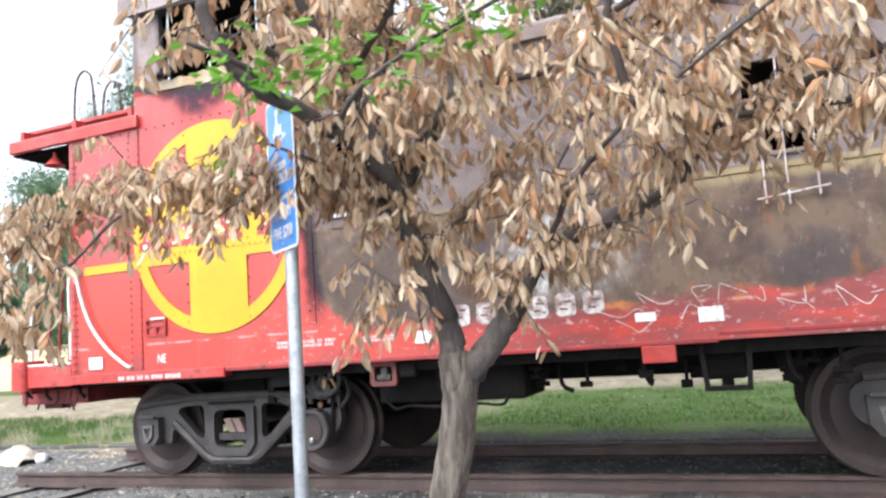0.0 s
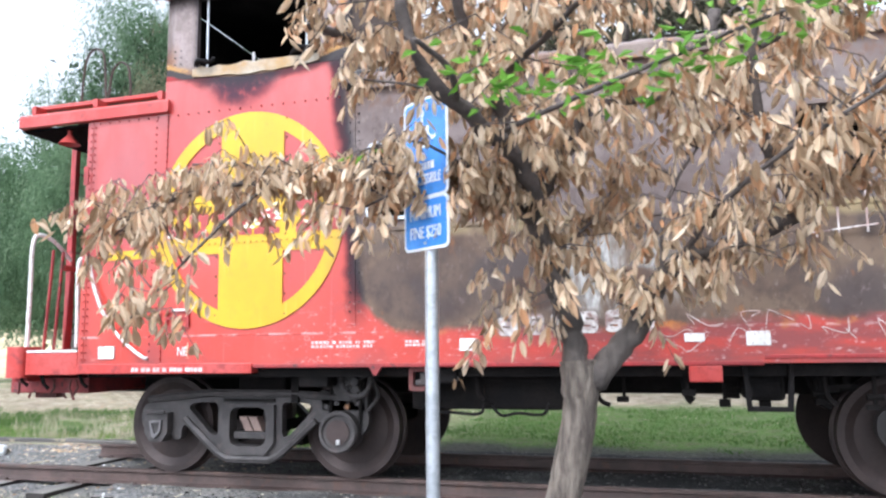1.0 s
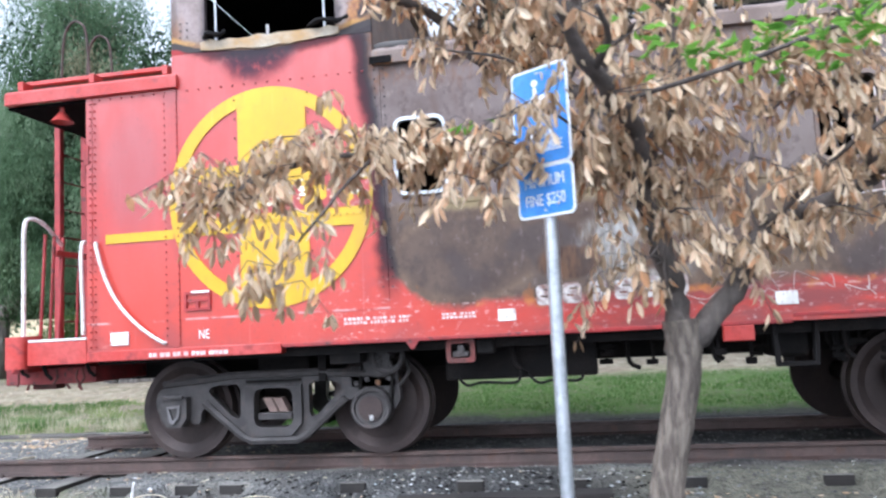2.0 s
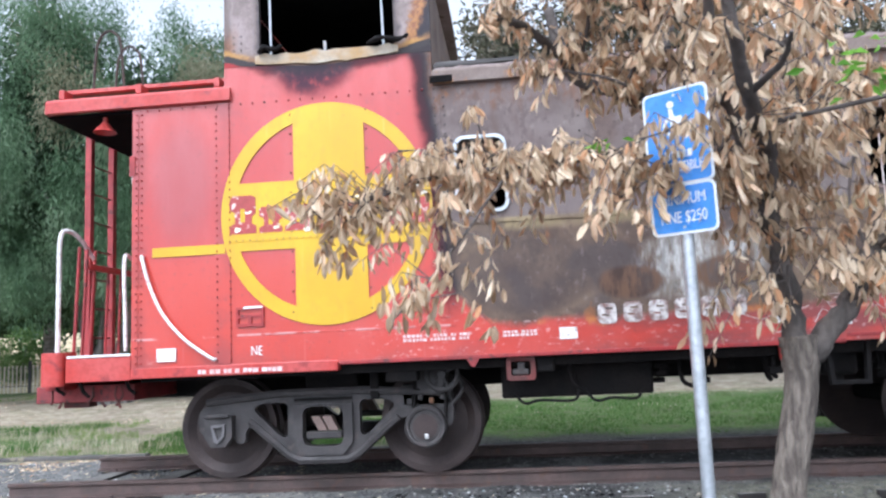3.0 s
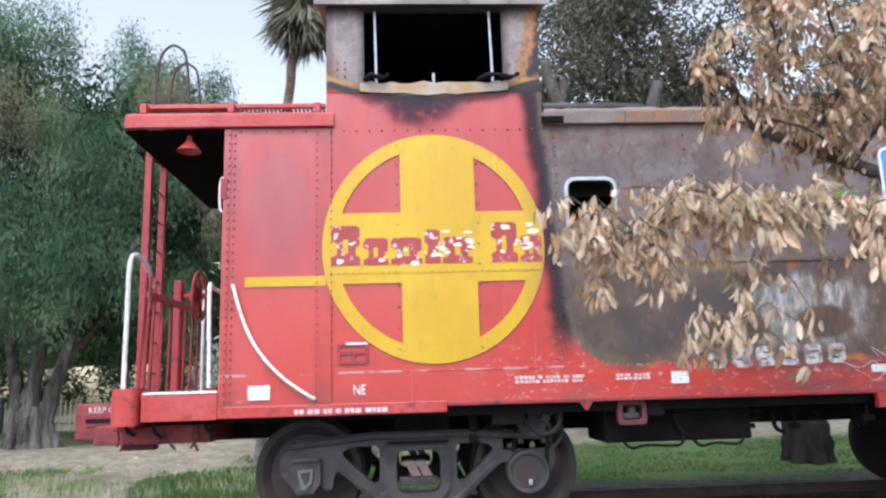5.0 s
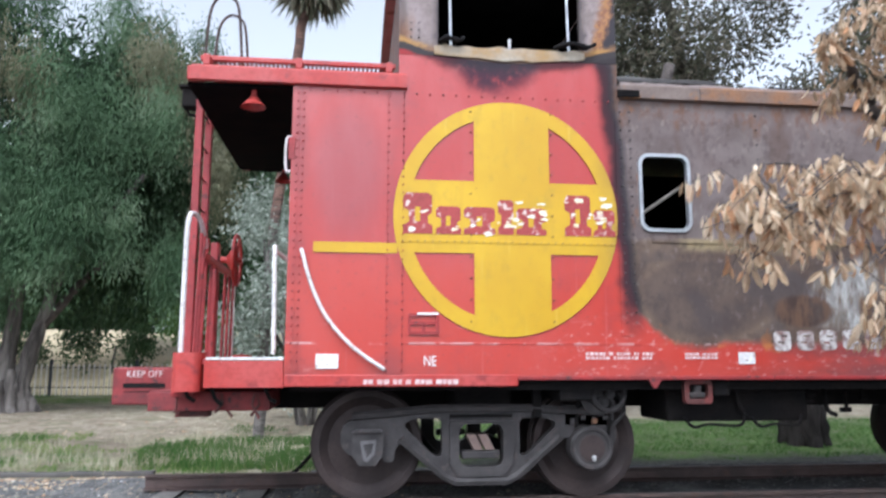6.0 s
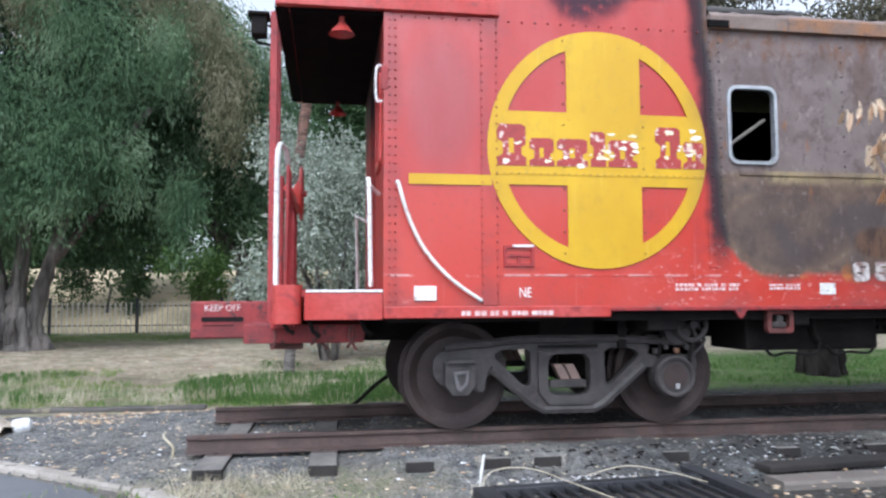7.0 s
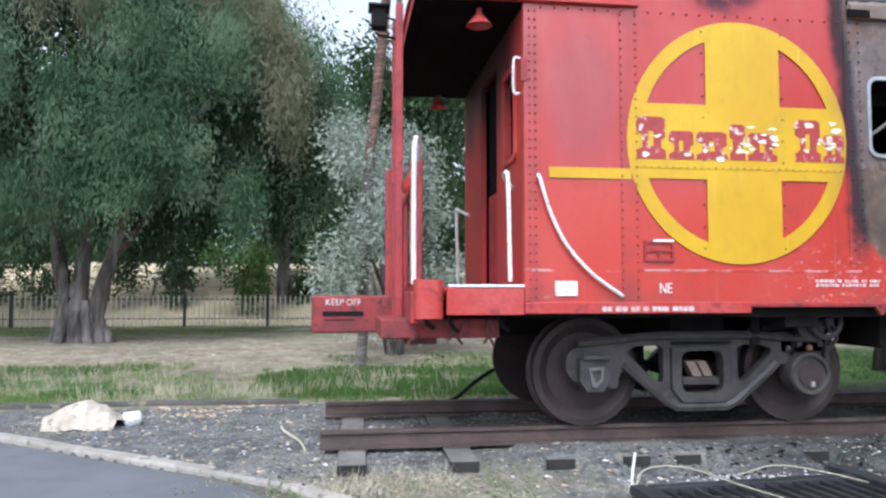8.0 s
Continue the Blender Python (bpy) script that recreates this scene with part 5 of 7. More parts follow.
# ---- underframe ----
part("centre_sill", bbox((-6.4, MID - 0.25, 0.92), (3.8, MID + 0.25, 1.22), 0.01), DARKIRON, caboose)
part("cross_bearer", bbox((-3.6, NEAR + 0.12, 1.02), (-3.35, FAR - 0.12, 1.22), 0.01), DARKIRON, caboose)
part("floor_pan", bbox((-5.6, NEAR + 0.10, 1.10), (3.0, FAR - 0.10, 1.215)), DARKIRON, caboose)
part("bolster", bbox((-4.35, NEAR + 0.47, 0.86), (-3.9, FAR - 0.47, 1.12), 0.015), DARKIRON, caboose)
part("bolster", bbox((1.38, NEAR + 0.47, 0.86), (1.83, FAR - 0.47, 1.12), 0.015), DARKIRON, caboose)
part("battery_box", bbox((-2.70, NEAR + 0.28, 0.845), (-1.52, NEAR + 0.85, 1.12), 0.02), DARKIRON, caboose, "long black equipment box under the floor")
part("equipment_bracket", bbox((-0.64, NEAR - 0.004, 1.065), (-0.43, NEAR + 0.05, 1.175), 0.006), RED, caboose)
bm = bmesh.new()
plate(bm, [(-2.96, 1.19), (-2.84, 1.19), (-2.89, 1.115), (-2.91, 1.115)], [], side_at(NEAR - 0.003), (0, 0.03, 0))
part("hook_plate", bm, DARKRED, caboose)
bm = bmesh.new()
plate(bm, round_rect(-2.65, 0.995, -2.43, 1.175, 0.03), [round_rect(-2.615, 1.03, -2.465, 1.14, 0.02)], side_at(NEAR + 0.05), (0, 0.05, 0))
socket = part("jack_socket", bm, RUSTRED, caboose, "rusted red rim of a jacking socket")
bm = bmesh.new()
box(bm, (-2.605, NEAR + 0.06, 1.035), (-2.48, NEAR + 0.12, 1.08), 0.012)
box(bm, (-2.565, NEAR + 0.055, 1.06), (-2.51, NEAR + 0.12, 1.13), 0.012)
part("socket_block", bm, IRON, socket)
bm = bmesh.new()
box(bm, (-2.42, NEAR + 0.06, 1.05), (-2.28, NEAR + 0.16, 1.17), 0.02)
part("jack_socket", bm, DARKIRON, caboose)
bm = bmesh.new()
plate(bm, [(-0.30, 1.18), (-0.27, 1.18), (-0.25, 0.90), (-0.03, 0.90), (-0.01, 1.18), (0.02, 1.18), (0.0, 0.87), (-0.28, 0.87)], [], side_at(NEAR + 0.06), (0, 0.05, 0))
part("step_stirrup", bm, DARKIRON, caboose)
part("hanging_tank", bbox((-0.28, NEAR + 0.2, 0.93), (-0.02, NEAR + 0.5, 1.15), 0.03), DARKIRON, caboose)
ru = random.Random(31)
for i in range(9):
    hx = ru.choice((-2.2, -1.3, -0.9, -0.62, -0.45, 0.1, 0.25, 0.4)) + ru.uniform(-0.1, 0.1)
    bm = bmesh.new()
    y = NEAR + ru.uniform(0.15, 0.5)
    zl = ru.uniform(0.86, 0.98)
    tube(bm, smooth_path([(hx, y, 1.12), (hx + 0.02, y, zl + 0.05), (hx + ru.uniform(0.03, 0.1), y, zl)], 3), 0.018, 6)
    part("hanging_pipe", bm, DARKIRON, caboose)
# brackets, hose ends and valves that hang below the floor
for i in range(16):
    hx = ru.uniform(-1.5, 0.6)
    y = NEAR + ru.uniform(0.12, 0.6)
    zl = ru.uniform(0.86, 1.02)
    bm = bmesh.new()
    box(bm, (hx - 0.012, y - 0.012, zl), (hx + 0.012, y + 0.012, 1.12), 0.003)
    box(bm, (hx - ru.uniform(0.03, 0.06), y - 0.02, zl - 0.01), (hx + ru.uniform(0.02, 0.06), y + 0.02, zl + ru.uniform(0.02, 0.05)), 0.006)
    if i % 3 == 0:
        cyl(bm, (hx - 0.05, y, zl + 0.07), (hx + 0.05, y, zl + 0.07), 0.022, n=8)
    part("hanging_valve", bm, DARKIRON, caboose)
for x0, x1 in ((-2.60, -2.10), (-2.05, -1.62)):
    bm = bmesh.new()
    tube(bm, smooth_path([(x0, NEAR + 0.2, 0.88), (x0 + 0.08, NEAR + 0.2, 0.81), (x0 + 0.2, NEAR + 0.2, 0.83), (x1 - 0.05, NEAR + 0.2, 0.82), (x1, NEAR + 0.2, 0.90)], 5), 0.012, 6)
    part("brake_rod", bm, DARKIRON, caboose)

bm = bmesh.new()
pc = Vector((-3.17, NEAR + 0.27, 1.06))
tube(bm, [pc + Vector((math.cos(a) * 0.125, 0, math.sin(a) * 0.125)) for a in np.linspace(0, 2 * math.pi, 25)], 0.022, 7)
cyl(bm, pc + Vector((0, -0.05, 0)), pc + Vector((0, 0.12, 0)), 0.035, n=12)
for a in range(4):
    cyl(bm, pc, pc + Vector((math.cos(a * 1.57 + 0.4) * 0.10, 0, math.sin(a * 1.57 + 0.4) * 0.10)), 0.012, n=6)
part("brake_sheave", bm, IRON, caboose, "dirty grey brake sheave above the axle")
for dx, dz in ((-0.10, 0.0), (0.11, 0.02), (-0.02, 0.03)):
    bm = bmesh.new()
    tube(bm, smooth_path([(-3.17 + dx, NEAR + 0.38, 1.05 + dz), (-3.15 + dx * 1.2, NEAR + 0.36, 0.93), (-3.19 + dx * 0.8, NEAR + 0.37, 0.82)], 4), 0.016, 6)
    part("brake_link", bm, IRON, caboose)

# ---- trucks ----
AXLE_Z, WR, WB = 0.672, 0.414, 0.865


def chamfer(loop, k=0.25):
    """Cuts the corners of a loop."""
    out = []
    for i, p in enumerate(loop):
        a, b = loop[i - 1], loop[(i + 1) % len(loop)]
        for q in (a, b):
            d = math.hypot(q[0] - p[0], q[1] - p[1])
            s = min(k * d, 0.03) / d
            out.append((p[0] + (q[0] - p[0]) * s, p[1] + (q[1] - p[1]) * s))
    return out


def truck(cx):
    """A cast-iron bogie: side frames with their window, four wheels, axles and journals."""
    outer = [(-1.07, 0.74), (-1.05, 0.84), (-0.95, 0.885), (-0.35, 0.965), (0.35, 0.965), (0.95, 0.93), (1.05, 0.86), (1.08, 0.74), (1.05, 0.66), (0.98, 0.60), (0.74, 0.60), (0.70, 0.73), (0.62, 0.72), (0.28, 0.43), (0.20, 0.385), (-0.20, 0.385), (-0.28, 0.43), (-0.60, 0.70), (-0.66, 0.66), (-0.66, 0.56), (-0.74, 0.56), (-0.75, 0.60), (-0.98, 0.60), (-1.05, 0.66)]
    tri_l = [(-0.60, 0.83), (-0.53, 0.875), (-0.30, 0.88), (-0.30, 0.60), (-0.36, 0.60)]
    tri_r = [(0.60, 0.83), (0.53, 0.875), (0.30, 0.88), (0.30, 0.60), (0.36, 0.60)]
    win = [(-0.17, 0.80), (-0.12, 0.84), (0.12, 0.84), (0.17, 0.80), (0.17, 0.56), (0.12, 0.52), (-0.12, 0.52), (-0.17, 0.56)]
    main = None
    for y, d in ((5.27, 1), (7.16, -1)):
        bm = bmesh.new()
        plate(bm, [(cx + u, v) for u, v in chamfer(outer)], [[(cx + u, v) for u, v in chamfer(h)] for h in (tri_l, tri_r, win)], side_at(y), (0, 0.085 * d, 0))
        fr = part("side_frame" if main else "truck", bm, IRON, main or caboose, "grey cast-iron wheel truck side frame")
        main = main or fr
        # raised lips round the spring window and along the lower chord
        bm = bmesh.new()
        lip = [(-0.245, 0.86), (0.245, 0.86), (0.245, 0.55), (0.16, 0.45), (-0.16, 0.45), (-0.245, 0.55)]
        plate(bm, [(cx + u, v) for u, v in lip], [[(cx + u, v) for u, v in chamfer(win)]], side_at(y - 0.035 * d), (0, 0.034 * d, 0))
        part("window_lip", bm, IRON, main)
        for chord in ([(-0.62, 0.735), (-0.29, 0.455), (-0.20, 0.41), (0.20, 0.41), (0.29, 0.455), (0.62, 0.735)], [(-0.98, 0.90), (-0.36, 0.955), (0.36, 0.955), (0.98, 0.915)]):
            bm = bmesh.new()
            tube(bm, [(cx + u, y - 0.012 * d, v) for u, v in chord], 0.032, 6)
            part("chord_rib", bm, IRON, main)
        part("top_slot", bbox((cx - 0.24, min(y - 0.004 * d, y - 0.02 * d), 0.885), (cx + 0.24, max(y - 0.004 * d, y - 0.02 * d), 0.91)), DARKIRON, main)
        for k in (-0.045, 0.045):
            bm = bmesh.new()
            w = 0.036
            plate(bm, [(cx + k - w - 0.03, 0.755), (cx + k + w - 0.03, 0.755), (cx + k + w + 0.03, 0.64), (cx + k - w + 0.03, 0.64)], [], side_at(y + 0.02 * d), (0, 0.10 * d, 0))
            part("spring_plate", bm, worn("pinkish_rust_plate", (0.25, 0.17, 0.14), (0.19, 0.13, 0.11), 8), main)
        part("spring_block", bbox((cx - 0.15, min(y, y + 0.08 * d), 0.575), (cx + 0.15, max(y, y + 0.08 * d), 0.635), 0.01), IRON, main)
        # journal box at the outer end, ribbed lid
        jx = cx - WB
        bm = bmesh.new()
        plate(bm, [(jx - 0.115, 0.79), (jx + 0.115, 0.79), (jx + 0.115, 0.62), (jx + 0.06, 0.545), (jx - 0.06, 0.545), (jx - 0.115, 0.62)], [], side_at(y - 0.075 * d), (0, 0.12 * d, 0))
        jb = part("journal_box", bm, IRON, main)
        bm = bmesh.new()
        plate(bm, [(jx - 0.055, 0.72), (jx + 0.065, 0.73), (jx + 0.055, 0.63), (jx, 0.575), (jx - 0.03, 0.59)], [[(jx - 0.035, 0.70), (jx + 0.045, 0.71), (jx + 0.035, 0.64), (jx, 0.605)]], side_at(y - 0.095 * d), (0, 0.022 * d, 0))
        part("lid_rib", bm, worn("light_grey_iron", (0.16, 0.15, 0.15), (0.12, 0.11, 0.11), 9, 0.55, 0.3), jb)
        part("lid_hinge", bbox((jx - 0.10, min(y - 0.085 * d, y - 0.11 * d), 0.785), (jx + 0.10, max(y - 0.085 * d, y - 0.11 * d), 0.81), 0.004), IRON, jb)
        # generator drive on the inner journal: a drum, a belt and an upper pulley
        gx = cx + WB - 0.02
        bm = bmesh.new()
        cyl(bm, (gx, y + 0.06 * d, 0.655), (gx, y - 0.09 * d, 0.655), 0.165, n=32)
        drum = part("drive_drum", bm, IRON, main, "round ribbed drive drum on the axle end")
        bm = bmesh.new()
        ring = [(gx + 0.145 * math.cos(a), y - 0.095 * d, 0.655 + 0.145 * math.sin(a)) for a in np.linspace(0, 2 * math.pi, 33)]
        tube(bm, ring, 0.018, 6)
        part("drum_rim", bm, IRON, drum)
        bm = bmesh.new()
        cyl(bm, (gx, y - 0.088 * d, 0.655), (gx, y - 0.10 * d, 0.655), 0.10, n=24)
        part("drum_cap", bm, WHEEL, drum)
        part("bright_bolt", bbox((gx - 0.005, min(y - 0.101 * d, y - 0.118 * d), 0.56), (gx + 0.025, max(y - 0.101 * d, y - 0.118 * d), 0.60), 0.004), ALU, drum)
        bm = bmesh.new()
        cyl(bm, (gx + 0.05, y + 0.05 * d, 1.02), (gx + 0.05, y - 0.05 * d, 1.02), 0.115, n=24)
        cyl(bm, (gx + 0.05, y - 0.05 * d, 1.02), (gx + 0.05, y - 0.07 * d, 1.02), 0.05, n=16)
        part("pulley", bm, IRON, main)
        bm = bmesh.new()
        tube(bm, [(gx + 0.05 + 0.125 * math.cos(a), y - 0.02 * d, 1.02 + 0.125 * math.sin(a)) for a in np.linspace(0, math.pi, 9)] + [(gx - 0.10, y - 0.02 * d, 0.80)], 0.014, 6)
        tube(bm, [(gx + 0.175, y - 0.02 * d, 1.02), (gx + 0.155, y - 0.02 * d, 0.66)], 0.014, 6)
        part("belt", bm, DARKIRON, main)
        part("drive_bracket", bbox((gx - 0.20, min(y, y + 0.1 * d), 0.80), (gx + 0.22, max(y, y + 0.1 * d), 0.98), 0.02), IRON, main)
        for k in range(4):
            part("bolt_head", bbox((gx - 0.15 + k * 0.09, min(y - 0.001 * d, y - 0.03 * d), 0.83 + 0.03 * (k % 2)), (gx - 0.11 + k * 0.09, max(y - 0.001 * d, y - 0.03 * d), 0.87 + 0.03 * (k % 2)), 0.005), RUST if k == 2 else IRON, main)
        part("side_stay", bbox((cx + 0.40, min(y - 0.01 * d, y - 0.04 * d), 0.88), (cx + 0.47, max(y - 0.01 * d, y - 0.04 * d), 1.12), 0.005), DARKIRON, main)
    for ax in (cx - WB, cx + WB):
        bm = bmesh.new()
        cyl(bm, (ax, 5.30, AXLE_Z), (ax, 7.13, AXLE_Z), 0.075, n=16)
        part("axle", bm, DARKIRON, main)
        for wy, d in ((5.43, 1), (7.0, -1)):
            bm = bmesh.new()
            prof = [(0.10, 0.0), (0.16, 0.02), (0.30, 0.035), (0.365, 0.0), (WR, 0.0), (WR, 0.10), (WR + 0.024, 0.112), (WR + 0.024, 0.135), (0.10, 0.14)]
            n = 48
            rings = [[bm.verts.new((ax + r * math.cos(2 * math.pi * i / n), wy + q * d, AXLE_Z + r * math.sin(2 * math.pi * i / n))) for i in range(n)] for r, q in prof]
            for a, b in zip(rings, rings[1:]):
                for i in range(n):
                    bm.faces.new((a[i], a[(i + 1) % n], b[(i + 1) % n], b[i]))
            bm.faces.new(rings[0])
            part("wheel", bm, WHEEL, main, "brown steel flanged wheel")
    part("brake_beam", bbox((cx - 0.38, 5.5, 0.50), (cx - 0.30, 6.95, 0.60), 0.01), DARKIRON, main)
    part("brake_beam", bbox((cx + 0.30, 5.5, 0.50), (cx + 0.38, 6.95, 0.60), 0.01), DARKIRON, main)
    return main


truck(-4.165)
truck(1.61)
bm = bmesh.new()
tube(bm, smooth_path([(-5.05, FAR - 0.5, 0.75), (-5.5, FAR - 0.2, 0.42), (-5.75, FAR + 0.1, 0.16), (-6.0, FAR + 0.5, 0.06)], 6), 0.02, 8)
part("loose_hose", bm, DARKIRON, caboose)

# ---- parking sign ----
SIGN = (-1.758, 2.66)
sign = thing("parking_sign", (SIGN[0], SIGN[1], 0), "blue and white disabled parking sign on a galvanised post", "sign")
bm = bmesh.new()
cyl(bm, (SIGN[0] - 0.012, SIGN[1], -0.2), (SIGN[0], SIGN[1], 2.385), 0.029, n=20)
part("post", bm, GALV, sign, "grey galvanised steel post", smooth=False)
face = Matrix.Translation((SIGN[0], SIGN[1], 0)) @ pose(0, 0, 0, 0, 0, -35) @ Matrix.Translation((0.005, -0.034, 0))


def on_face(y):
    return lambda u, v: face @ Vector((u, y, v))


def panel(z0, z1):
    d = face.to_3x3() @ Vector((0, 0.004, 0))
    bm = bmesh.new()
    plate(bm, round_rect(-0.155, z0, 0.155, z1, 0.03), [], on_face(-0.002), d)
    pl = part("sign_plate", bm, SIGNWHITE, sign)
    bm = bmesh.new()
    plate(bm, round_rect(-0.143, z0 + 0.012, 0.143, z1 - 0.012, 0.024), [], on_face(-0.004), d * 0.45)
    part("blue_field", bm, BLUE, pl)
    for bz in (z0 + 0.03, z1 - 0.03):
        bm = bmesh.new()
        cyl(bm, face @ Vector((0, -0.004, bz)), face @ Vector((0, -0.010, bz)), 0.007, n=8)
        part("bolt", bm, GALV, pl)
    return pl


up_plate, low_plate = panel(1.968, 2.418), panel(1.742, 1.972)
d3 = face.to_3x3() @ Vector((0, 0.0015, 0))
bm = bmesh.new()
cyl(bm, face @ Vector((-0.02, -0.0045, 2.347)), face @ Vector((-0.02, -0.006, 2.347)), 0.017, n=16)
plate(bm, [(-0.032, 2.327), (-0.012, 2.327), (-0.006, 2.287), (0.03, 2.287), (0.03, 2.244), (-0.022, 2.244)], [], on_face(-0.006), d3)
plate(bm, [(-0.008, 2.244), (0.034, 2.244), (0.058, 2.234), (0.074, 2.240), (0.078, 2.228), (0.052, 2.216), (0.026, 2.257), (-0.006, 2.257)], [], on_face(-0.006), d3)
ring = [(0.052 * math.cos(a), 2.244 + 0.052 * math.sin(a)) for a in np.linspace(radians(115), radians(390 - 55), 20)]
ring_in = [(0.037 * math.cos(a), 2.244 + 0.037 * math.sin(a)) for a in np.linspace(radians(115), radians(390 - 55), 20)]
plate(bm, [(u - 0.008, v) for u, v in ring] + [(u - 0.008, v) for u, v in ring_in[::-1]], [], on_face(-0.0065), d3)
part("wheelchair_symbol", bm, SIGNWHITE, up_plate)
for z, half, h in ((2.092, 0.06, 0.034),):
    r6 = random.Random(int(z * 1000))
    x = -half
    bm = bmesh.new()
    while x < half:
        w = r6.uniform(0.012, 0.022)
        plate(bm, [(x, z), (x + w, z), (x + w, z + h), (x, z + h)], [], on_face(-0.006), d3)
        x += w + 0.007
    part("worn_wording", bm, SIGNWHITE, up_plate, kind="stuff")
lettering("sign_lettering", "ACCESSIBLE", 0.064, face @ Matrix.Translation((0, -0.0065, 2.030)) @ pose(0, 0, 0, 90) @ Matrix.Diagonal((0.66, 1, 1, 1)), SIGNWHITE, up_plate)
for txt, z in (("MINIMUM", 1.878), ("FINE $250", 1.795)):
    lettering("sign_lettering", txt, 0.074, face @ Matrix.Translation((0, -0.0065, z)) @ pose(0, 0, 0, 90) @ Matrix.Diagonal((0.68, 1, 1, 1)), SIGNWHITE, low_plate)

# ---- foliage helpers ----


def leaf_mesh(name, base, tipdir, length, width, material, parent, kind="stuff", fold=0.3, bend=0.15, label=""):
    """Many small folded leaves in one mesh: base points, directions, lengths and widths as arrays."""
    n = len(base)
    d = tipdir / np.maximum(np.linalg.norm(tipdir, axis=1, keepdims=True), 1e-6)
    ref = np.random.normal(size=(n, 3))
    s = np.cross(d, ref)
    s /= np.maximum(np.linalg.norm(s, axis=1, keepdims=True), 1e-6)
    u = np.cross(s, d)
    L, W = length[:, None], width[:, None]
    mid = base + d * L * 0.45
    v = np.stack([base, mid + s * W * 0.5 + u * W * fold, mid - s * W * 0.5 + u * W * fold, base + d * L - u * L * bend], 1).reshape(-1, 3)
    i = np.arange(n)[:, None] * 4
    f = np.concatenate([i + [0, 1, 3], i + [0, 3, 2]], 1).reshape(-1, 3)
    return raw(name, v, f, material, parent, label, kind)


def limb(bm, pts, r0, r1, n=9, per=5, rng=None, lumpy=0.06):
    p = smooth_path(pts, per)
    if rng:
        # knots and small crooks
        p = [q if i in (0, len(p) - 1) else q + Vector((rng.gauss(0, 0.16), rng.gauss(0, 0.16), rng.gauss(0, 0.10))) * min(r0, 0.06) for i, q in enumerate(p)]
    rr = [r0 + (r1 - r0) * i / (len(p) - 1) for i in range(len(p))]
    tube(bm, p, rr, n, lumpy, rng)
    return p


# ---- small street tree with dead hanging leaves ----
rng = random.Random(11)
npr = np.random.RandomState(5)
tree = thing("street_tree", (-1.31, 3.0, 0), "small street tree with dried brown hanging leaves and few green ones", "tree")
TY = 3.05
bm = bmesh.new()
trunk_path = smooth_path([(-1.40, TY, -0.12), (-1.34, TY, 0.2), (-1.315, TY, 0.45), (-1.272, TY, 0.68), (-1.205, TY, 0.95), (-1.185, TY, 1.14), (-1.19, TY, 1.26)], 6)
tube(bm, trunk_path, [0.100 - 0.022 * min(i / 14, 1) + (0.008 if i > 28 else 0) for i in range(len(trunk_path))], 14, 0.05, rng)
part("trunk", bm, BARK, tree, "grey-brown furrowed bark trunk", smooth=True)
